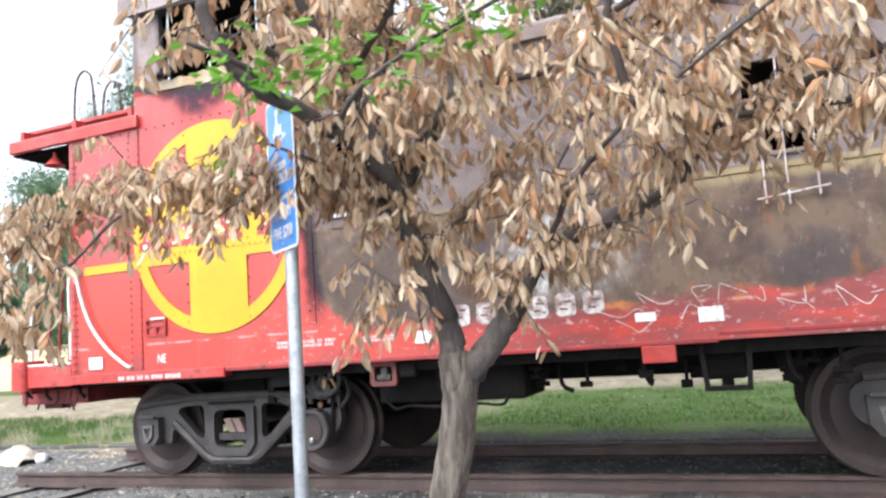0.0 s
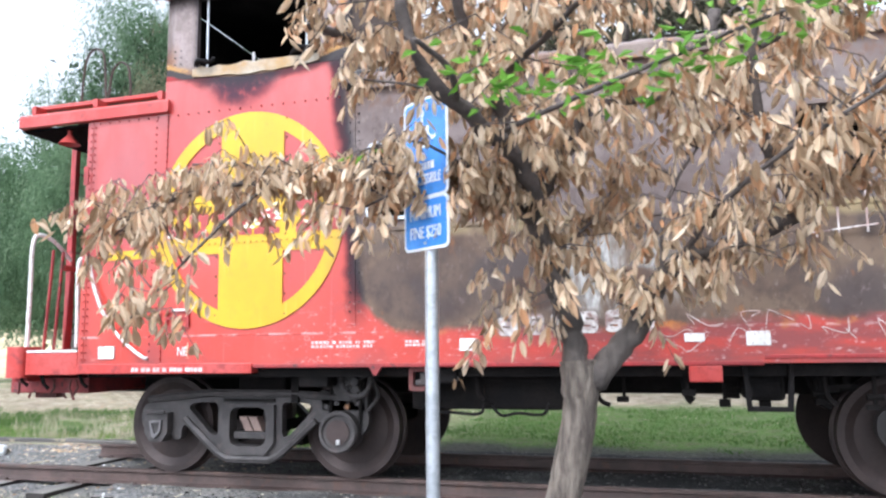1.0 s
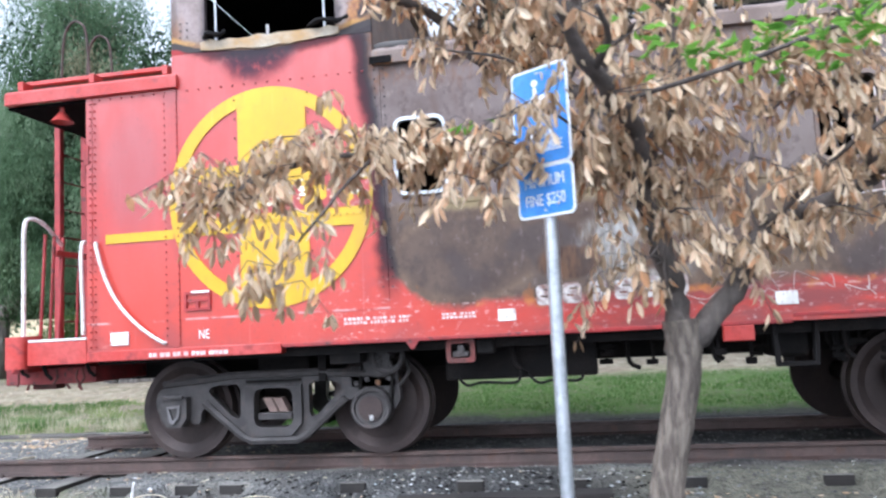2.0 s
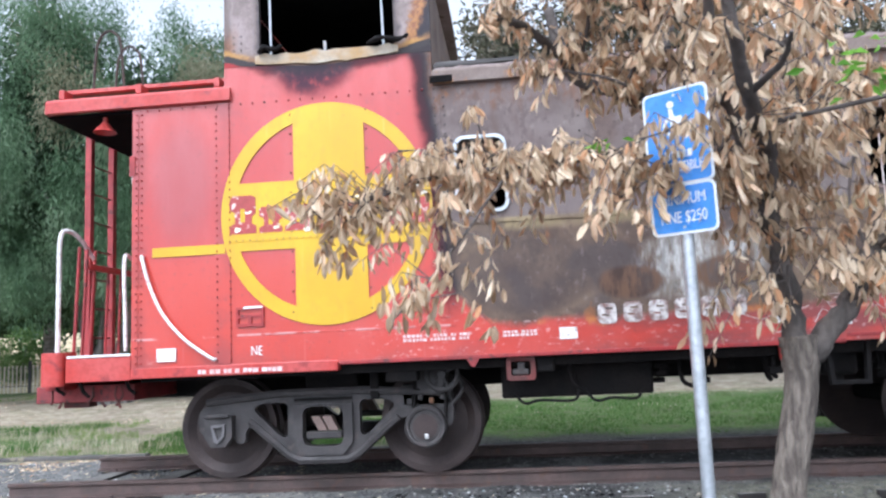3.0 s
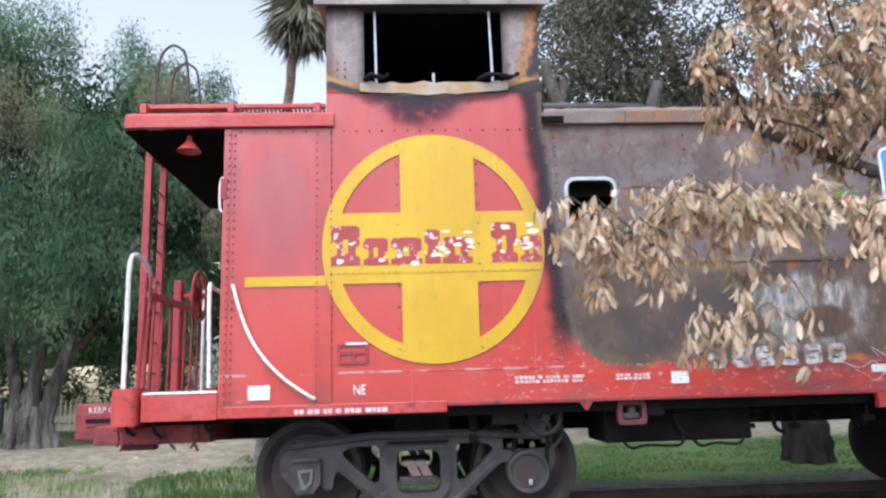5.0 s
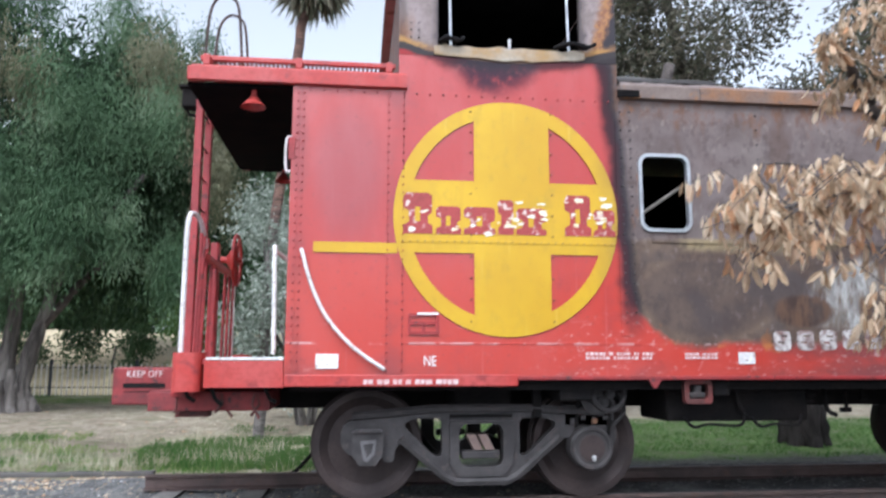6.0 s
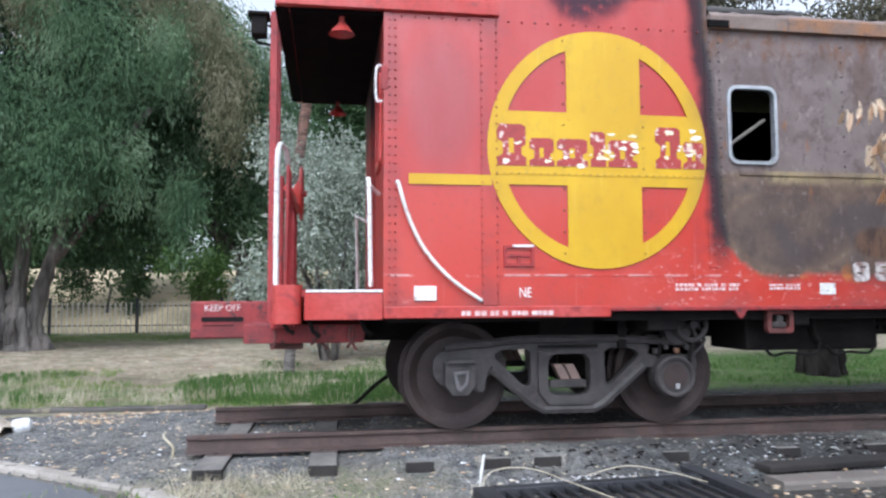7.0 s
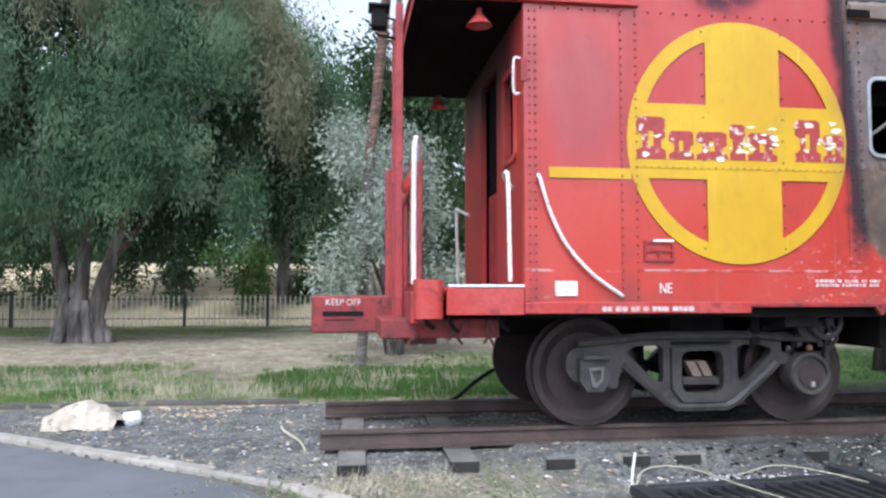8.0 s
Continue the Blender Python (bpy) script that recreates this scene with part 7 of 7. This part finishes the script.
for a in (2.6, 3.7, 4.7, 5.6, 0.3):
    ca, sa = math.cos(a), math.sin(a)
    bm = bmesh.new()
    limb(bm, [(1.77 + ca * 0.36, 10.5 + sa * 0.36, -0.10), (1.77 + ca * 0.25, 10.5 + sa * 0.25, 0.10), (1.77 + ca * 0.20, 10.5 + sa * 0.2, 0.55), (1.78 + ca * 0.12, 10.5 + sa * 0.12, 1.0)], 0.12, 0.14, 9, 4, random.Random(int(a * 10)), 0.12)
    part("root", bm, OAKBARK, oak, smooth=True)
big_tree("broadleaf_tree", (-4.6, 24.0, 0.35), [[(-4.6, 24, 0.1), (-4.5, 24, 3), (-4.7, 24, 6)]],
         fill(10, 16, (-7.5, -1.5), (22.5, 26), (5.0, 8.8), (1.0, 1.8)), 30, 0.22, DARKLEAF, FARBARK, "dark green tree beyond the track", 16, 0.3)
bush = thing("silver_bush", (-6.0, 13.2, 0.2), "tall silvery grey-leaved shrub behind the platform", "shrub")
for i in range(6):
    bm = bmesh.new()
    a = i * 1.05
    limb(bm, [(-6.0 + 0.1 * math.cos(a), 13.2 + 0.1 * math.sin(a), 0.1), (-6.0 + 0.4 * math.cos(a), 13.2 + 0.3 * math.sin(a), 1.6), (-6.0 + 0.8 * math.cos(a), 13.2 + 0.5 * math.sin(a), 3.2)], 0.05, 0.015, 7)
    part("stem", bm, FARBARK, bush)
crown("crown", fill(14, 22, (-7.0, -4.7), (12.8, 14.0), (0.8, 4.0), (0.4, 0.75)) + fill(15, 9, (-7.1, -6.1), (11.0, 11.5), (1.25, 3.5), (0.25, 0.45)), 120, 0.10, SILVERLEAF, bush, 33, 0.2)
bm = bmesh.new()
limb(bm, [(-6.0, 13.1, 0.2), (-6.2, 12.4, 1.2), (-6.5, 11.5, 2.0), (-6.6, 11.3, 3.2)], 0.05, 0.015, 7)
part("stem", bm, FARBARK, bush)
for i, (sx, sy, sr) in enumerate(((-13.6, 26.5, 1.2), (-10.4, 25.2, 1.0), (-17.5, 27.0, 1.5), (-21.5, 26.0, 1.4), (-7.3, 27.5, 1.3))):
    sh = thing("shrub", (sx, sy, 0.3), "leafy green shrub by the far fence", "shrub", "far shrubs")
    bm = bmesh.new()
    limb(bm, [(sx, sy, 0.2), (sx + 0.1, sy, 0.9), (sx + 0.2, sy, 1.8)], 0.09, 0.03, 7)
    part("stem", bm, FARBARK, sh)
    crown("crown", fill(40 + i, 7, (sx - sr, sx + sr), (sy - 0.6, sy + 0.6), (1.0, 2.6), (0.5, 0.9)), 60, 0.15, BRIGHTLEAF if i % 2 else DARKLEAF, sh, 50 + i, 0.1)

# slender fan palms behind


def fan_palm(x, y, lean, top, r, spread, seed):
    palm = thing("palm_tree", (x, y, rise(x, y)), "slender fan palm with a skirt of dead hanging fronds", "palm", "fan palms")
    bm = bmesh.new()
    limb(bm, [(x, y, -0.1), (x + lean * 0.12, y, top * 0.33), (x + lean * 0.6, y, top * 0.75), (x + lean, y, top)], r, r * 0.9, 12, 8, random.Random(seed), 0.05)
    part("trunk", bm, PALMBARK, palm, "thin grey-brown palm trunk")
    pr = np.random.RandomState(seed)
    n = 1900
    dirs = pr.normal(size=(n, 3))
    dirs /= np.linalg.norm(dirs, axis=1, keepdims=True)
    up = pr.rand(n) < 0.22
    dirs[:, 2] = np.where(up, dirs[:, 2], -np.abs(dirs[:, 2]) - 1.1)
    base = np.array([x + lean, y, top + 0.25]) + dirs * pr.uniform(0.05, 0.4, (n, 1)) * spread
    leaf_mesh("fronds", base, dirs, pr.uniform(0.5, 0.95, n) * spread, pr.uniform(0.016, 0.034, n) * spread, PALMLEAF, palm)
    return palm


fan_palm(-6.62, 11.7, 0.62, 8.1, 0.088, 0.85, 9)
fan_palm(-17.6, 22.0, -0.2, 11.6, 0.25, 1.7, 10)

# far woods closing the view
woods = []
rw = random.Random(70)
for i in range(120):
    a = radians(rw.uniform(-75, 75))
    dist = rw.uniform(48, 70)
    woods.append((-5 + dist * math.sin(a), dist * math.cos(a), rw.uniform(2.5, 7.5), rw.uniform(2.0, 4.0), rw.uniform(2.0, 4.5)))
tagged(crown("far_woods", woods, 9, 0.55, DARKLEAF, None, 71, 0.2), "distant dark green belt of trees", "trees", kind="stuff")

# street lamp
lamp = thing("street_lamp", (-23.4, 22.0, 0.3), "white street lamp post with a short arm", "street lamp")
bm = bmesh.new()
tube(bm, smooth_path([(-23.4, 22, 0.2), (-23.4, 22, 3), (-23.4, 22, 5.1), (-23.2, 22, 5.6), (-22.6, 22, 5.7)], 6), 0.07, 8)
part("lamp_post", bm, WHITE, lamp)
part("lamp_head", bbox((-22.9, 21.9, 5.6), (-22.4, 22.1, 5.75), 0.03), SIGNWHITE, lamp)

# iron fence
fence = thing("iron_fence", (-8.0, 23.0, 0.27), "long dark iron picket fence across the park", "fence")
picket, post = bpy.data.meshes.new("picket"), bpy.data.meshes.new("fence_post")
for me, w, h in ((picket, 0.019, 0.92), (post, 0.04, 1.05)):
    b = bbox((-w, -w, 0), (w, w, h))
    b.to_mesh(b and me)
    b.free()
    me.materials.append(BLACKGRATE if me is post else worn("dull_picket_paint", (0.66, 0.60, 0.50), (0.52, 0.47, 0.39), 5))
for i in range(230):
    fx = -24 + i * 0.15
    piece("picket", picket, fence, (fx, 23.0, rise(fx, 23)))
for i in range(15):
    fx = -24 + i * 2.45
    piece("fence_post", post, fence, (fx + 0.07, 23.0, rise(fx, 23)))
for z in (0.22, 0.80):
    part("fence_rail", bbox((-24, 22.985, 0.27 + z), (10.5, 23.015, 0.30 + z)), BLACKGRATE, fence)

# dry bank and low wall beyond the fence
bm = bmesh.new()
xs = np.linspace(-40, 20, 90)
prof = [(23.3, 0.24), (24.4, 0.40), (25.8, 0.62), (28, 1.3), (31, 2.1), (36, 2.6), (44, 2.7)]
g = [[bm.verts.new((x, y, z + 0.35 * noise.noise(Vector((x * 0.3, y * 0.3, 9))) * min(1, (y - 24) / 3))) for x in xs] for y, z in prof]
for a, b in zip(g, g[1:]):
    for i in range(len(xs) - 1):
        bm.faces.new((a[i], a[i + 1], b[i + 1], b[i]))
tagged(part("bank", bm, worn("dry_grass_bank", (0.52, 0.42, 0.26), (0.40, 0.33, 0.20), 0.8, 0.95, fine=6, spots=(0.28, 0.27, 0.14)), None, smooth=True), "dry straw-coloured grass bank beyond the fence", "bank", kind="structure")

# ---- litter and loose things ----
bag = thing("crumpled_sheet", (-9.26, 7.2, 0.02), "crumpled tan sheet of cardboard on the gravel", "litter")
bm = bmesh.new()
n, m = 16, 8
g = []
for i in range(n):
    row = []
    for j in range(m):
        u, v = i / (n - 1), j / (m - 1)
        x, y = -9.60 + u * 0.68, 6.98 + v * 0.50
        z = 0.03 + 0.22 * math.sin(math.pi * v) ** 0.6 * math.sin(math.pi * min(max(u, 0.06), 0.95)) ** 0.5 + 0.10 * noise.noise(Vector((x * 5, y * 5, 2))) + 0.04 * noise.noise(Vector((x * 14, y * 14, 8)))
        row.append(bm.verts.new((x + 0.05 * noise.noise(Vector((y * 4, x * 4, 5))), y, max(z, 0.02))))
    g.append(row)
for a, b in zip(g, g[1:]):
    for j in range(m - 1):
        bm.faces.new((a[j], a[j + 1], b[j + 1], b[j]))
part("sheet", bm, CARTON, bag)
bm = bmesh.new()
bmesh.ops.create_icosphere(bm, subdivisions=2, radius=0.10, matrix=Matrix.Translation((-8.86, 7.25, 0.09)) @ Matrix.Diagonal((1.1, 0.8, 0.8, 1)))
for v in bm.verts:
    v.co += Vector((1, 1, 1)) * 0.03 * noise.noise(v.co * 9)
cup = thing("crumpled_bag", (-8.86, 7.25, 0.02), "small crumpled white plastic bag", "litter")
part("bag_film", bm, PAPER, cup)

grate = thing("burnt_grate", (-4.22, 4.06, 0.01), "charred black metal frame with slats lying on the ground", "debris")
gm = Matrix.Translation((-4.22, 3.93, 0.02)) @ pose(0, 0, 0, 0, 0, 4)


def gbox(name, lo, hi, mat=BLACKGRATE, bevel=0.006):
    b = bbox(lo, hi, bevel)
    bmesh.ops.transform(b, matrix=gm, verts=b.verts)
    part(name, b, mat, grate)


gbox("frame_bar", (-0.85, -0.5, 0), (-0.72, 0.5, 0.06))
gbox("frame_bar", (0.72, -0.6, 0), (0.84, 0.70, 0.07))
gbox("frame_bar", (-0.72, 0.42, 0), (0.72, 0.5, 0.06))
gbox("frame_bar", (-0.72, -0.5, 0), (0.72, -0.42, 0.06))
for i in range(14):
    gbox("slat", (-0.66 + i * 0.1, -0.42, 0.02), (-0.635 + i * 0.1, 0.42, 0.045), BLACKGRATE, 0)
for pts in ([(-5.05, 4.42, 0.02), (-4.95, 4.5, 0.14), (-4.7, 4.45, 0.16), (-4.45, 4.2, 0.10), (-4.3, 3.9, 0.08)], [(-4.3, 4.5, 0.09), (-4.0, 4.55, 0.13), (-3.75, 4.4, 0.11), (-3.6, 4.2, 0.09)]):
    wire = thing("loose_wire", pts[0], "pale loose wire curling over the burnt frame", "wire", "loose wires")
    bm = bmesh.new()
    tube(bm, smooth_path(pts, 6), 0.0035, 6)
    part("strand", bm, STRAW, wire)
stake = thing("thin_stake", (-5.02, 4.55, 0.0), "short pale stake stuck in the dirt", "stake")
bm = bmesh.new()
tube(bm, [(-5.02, 4.55, -0.02), (-5.01, 4.55, 0.12), (-4.99, 4.55, 0.24)], 0.009, 6)
part("stake_wood", bm, WHITE, stake)
plank = thing("charred_plank", (-3.0, 4.55, 0.04), "charred dark board lying in the dirt", "board")
bm = bbox((-0.6, -0.09, 0), (0.9, 0.09, 0.05), 0.01)
bmesh.ops.transform(bm, matrix=Matrix.Translation((-2.4, 4.62, 0.05)) @ pose(0, 0, 0, 0, 0, 6), verts=bm.verts)
part("board", bm, WOODTIE, plank)
stick = thing("pale_stick", (-7.3, 6.1, 0.09), "pale dry stick on the ground", "stick")
bm = bmesh.new()
tube(bm, smooth_path([(-7.42, 6.55, 0.11), (-7.36, 6.2, 0.13), (-7.22, 5.85, 0.115), (-7.16, 5.55, 0.105)], 5), 0.010, 6)
part("stick_wood", bm, STRAW, stick)


def scatter(name, n, x, y, z, size, mat, label, category, seed, squash=0.6, cluster=None):
    """Small angular stones or scraps in one mesh."""
    r = np.random.RandomState(seed)
    tet = np.array([[1, 0, 0], [-0.6, 0.8, 0], [-0.6, -0.8, 0], [0.1, 0.1, 0.9], [0, 0.1, -0.5]], float)
    tri = np.array([[0, 1, 3], [1, 2, 3], [2, 0, 3], [1, 0, 4], [2, 1, 4], [0, 2, 4]])
    P = np.stack([r.uniform(*x, n), r.uniform(*y, n), np.zeros(n)], 1)
    if cluster:
        P[:, 0] = r.normal((x[0] + x[1]) / 2, cluster, n)
    P[:, 2] = z if isinstance(z, (int, float)) else [z(a, b) for a, b in P[:, :2]]
    keep = (P[:, 2] > -0.02) & ~((P[:, 1] < 4.5 - 1.212 * (P[:, 0] + 7.75)) & (P[:, 1] < 5.0))
    P = P[keep]
    n = len(P)
    s = r.uniform(*size, n)
    a = r.uniform(0, 6.283, n)
    v = np.repeat(tet[None], n, 0) * r.uniform(0.6, 1.3, (n, 5, 1)) * s[:, None, None]
    v[:, :, 2] *= squash
    c, q = np.cos(a)[:, None], np.sin(a)[:, None]
    v = np.stack([v[:, :, 0] * c - v[:, :, 1] * q, v[:, :, 0] * q + v[:, :, 1] * c, v[:, :, 2]], 2) + P[:, None, :]
    f = (tri[None] + (np.arange(n) * 5)[:, None, None]).reshape(-1, 3)
    return tagged(raw(name, v.reshape(-1, 3), f, mat), label, category, kind="stuff")


scatter("ballast_stones", 9000, (-10.2, 4.0), (4.5, 8.2), bed, (0.008, 0.024), STONE, "loose angular grey ballast stones", "gravel", 1)
scatter("ballast_stones", 4500, (-8.0, 3.0), (3.0, 4.9), 0.014, (0.006, 0.022), STONE, "loose grey stones in the dirt", "gravel", 2)
scatter("white_scraps", 190, (-4.9, -3.6), (4.44, 4.66), bed, (0.005, 0.021), PAPER, "white crumbled scraps of burnt debris", "debris", 3, 0.5, 0.28)
scatter("white_scraps", 20, (-3.0, 1.5), (4.5, 5.3), bed, (0.008, 0.022), PAPER, "white scraps of litter on the gravel", "debris", 4, 0.4)
scatter("pale_debris", 150, (-3.4, -0.8), (4.45, 5.25), bed, (0.008, 0.026), leaf_mat("pale_rubble_scraps", [(0.30, 0.31, 0.32), (0.46, 0.45, 0.42), (0.20, 0.26, 0.28), (0.36, 0.27, 0.18)], 0.0, 0.8), "pale grey and brown scraps of rubble", "debris", 14, 0.5)
scatter("straw_bits", 900, (-10.0, -3.0), (4.4, 8.4), bed, (0.008, 0.03), STRAW, "bits of dry straw and twigs on the gravel", "debris", 15, 0.25)
scatter("dark_debris", 420, (-4.8, -1.2), (4.35, 5.2), bed, (0.010, 0.032), SOOT, "black charred crumbs", "debris", 5, 0.5)
scatter("fallen_leaves", 260, (-8.9, -7.2), (7.6, 8.4), 0.03, (0.02, 0.04), DRYLEAF, "fallen dry brown leaves", "leaves", 6, 0.35)
scatter("fallen_leaves", 260, (-3.5, 2.0), (3.4, 4.9), 0.06, (0.015, 0.035), DRYLEAF, "fallen dry brown leaves", "leaves", 7, 0.35)
for wx, wy, s in ((-1.9, 5.15, 0.05), (-1.5, 5.25, 0.035), (-2.2, 5.33, 0.05)):
    w = thing("scrap_of_paper", (wx, wy, 0.08), "white scrap of paper on the gravel", "litter", "paper scraps")
    bm = bmesh.new()
    bmesh.ops.create_icosphere(bm, subdivisions=1, radius=s, matrix=Matrix.Translation((wx, wy, 0.09)) @ Matrix.Diagonal((1.4, 0.8, 0.5, 1)))
    for v in bm.verts:
        v.co += Vector((1, 1, 1)) * 0.015 * noise.noise(v.co * 20)
    part("scrap", bm, PAPER, w)


def tufts(n, x, y, h, mat, seed, name, label, where=None, lean=0.35, width=0.008):
    r = np.random.RandomState(seed)
    base = np.stack([r.uniform(*x, n), r.uniform(*y, n), np.zeros(n)], 1)
    if where:
        keep = np.array([where(a, b) for a, b in base[:, :2]])
        base = base[keep]
    base[:, 2] = [rise(a, b) - 0.01 for a, b in base[:, :2]]
    k = len(base)
    d = r.normal(size=(k, 3)) * lean
    d[:, 2] = 1
    return tagged(leaf_mesh(name, base, d, r.uniform(*h, k), np.full(k, width), mat, None, fold=0.1, bend=0.03), label, "grass", kind="stuff")


sparse = lambda a, b: noise.noise(Vector((a * 0.55, b * 0.8, 4))) + 0.5 * noise.noise(Vector((a * 2.1, b * 2.3, 7))) > (b - 9.6) * 0.16
tufts(36000, (-17, -4.5), (8.7, 12.6), (0.02, 0.10), GRASS, 20, "grass", "rough green and yellow verge grass", sparse, width=0.011)
leftward = lambda a, b: noise.noise(Vector((a * 0.6, b * 0.7, 12))) + 0.3 * noise.noise(Vector((a * 3, b * 3, 2))) > -0.15 + 0.5 * max(a + 10.4, 0)
tufts(15000, (-17, -9.2), (9.2, 12.0), (0.04, 0.15), LAWN, 27, "grass", "green patch of longer grass", leftward, width=0.013)
tufts(30000, (-7.2, 6.5), (8.6, 13.4), (0.02, 0.08), LAWN, 21, "grass", "low green lawn grass", lambda a, b: b > 8.6 + 0.8 * min(max(a + 5.0, 0), 1) + 0.25 * noise.noise(Vector((a * 2, b * 2, 8))) and noise.noise(Vector((a * 0.9, b * 1.3, 6))) + 0.5 * noise.noise(Vector((a * 3.1, b * 3.4, 9))) > -0.2 + 0.25 * max(b - 12.2, 0), width=0.014)
tufts(10500, (-8.1, -4.6), (8.9, 11.6), (0.04, 0.14), LAWN, 34, "grass", "green patch of longer grass", lambda a, b: noise.noise(Vector((a * 0.7, b * 0.8, 15))) + 0.3 * noise.noise(Vector((a * 3, b * 3, 2))) > -0.25 + 0.6 * max(-7.4 - a, 0), width=0.013)
clumped = lambda a, b: noise.noise(Vector((a * 1.3, b * 1.6, 21))) + 0.4 * noise.noise(Vector((a * 5, b * 5, 3))) > 0.12
tufts(9000, (-17, -5.0), (8.7, 12.0), (0.04, 0.27), STRAW, 22, "dry_stalks", "tall pale dry grass stalks", clumped, 0.28, 0.006)
tufts(3600, (-17, -5.5), (8.68, 9.6), (0.06, 0.30), STRAW, 28, "dry_stalks", "pale dry grass along the timber edging", clumped, 0.4, 0.005)
tufts(7000, (-17, 4.0), (11.5, 22.5), (0.02, 0.08), STRAW, 26, "dry_stalks", "short dry straw on the earth", clumped, 0.9, 0.012)
tufts(3500, (-17, -9.6), (18.2, 21.0), (0.03, 0.10), GRASS, 29, "grass", "thin green grass beyond the trunk", None, 0.5, 0.014)
tufts(900, (-7.0, -6.15), (4.50, 5.0), (0.04, 0.19), STRAW, 23, "dry_stalks", "pale dry weeds by the tie ends", None, 0.8, 0.004)
tufts(14, (-5.15, -4.95), (4.25, 4.5), (0.08, 0.24), STRAW, 24, "dry_stalks", "pale dry weeds by the burnt frame", None, 0.5, 0.004)
weedy = lambda a, b: noise.noise(Vector((a * 2.3, b * 2.3, 31))) > 0.05
tufts(2600, (-8.3, -5.2), (4.0, 5.1), (0.02, 0.07), GRASS, 25, "grass", "sparse weeds along the kerb", weedy, 0.6, 0.011)
tufts(1600, (-8.3, -5.0), (4.0, 5.1), (0.02, 0.09), STRAW, 32, "dry_stalks", "dry weeds lying along the kerb", weedy, 1.0, 0.006)
tufts(240, (-9.6, -9.1), (6.75, 7.1), (0.03, 0.09), GRASS, 33, "grass", "small green weed in the gravel", None, 0.6, 0.008)
scatter("fallen_leaves", 520, (-10.0, -4.6), (4.3, 8.45), bed, (0.012, 0.034), DRYLEAF, "fallen dry brown leaves on the gravel", "leaves", 41, 0.3)
scatter("fallen_leaves", 420, (-16.0, -4.0), (11.6, 17.5), lambda a, b: rise(a, b) + 0.012, (0.02, 0.05), DRYLEAF, "fallen dry leaves under the trees", "leaves", 42, 0.3)
scatter("white_scraps", 130, (-9.6, -4.8), (4.5, 8.2), bed, (0.008, 0.028), PAPER, "pale scraps of litter on the gravel", "debris", 43, 0.4)
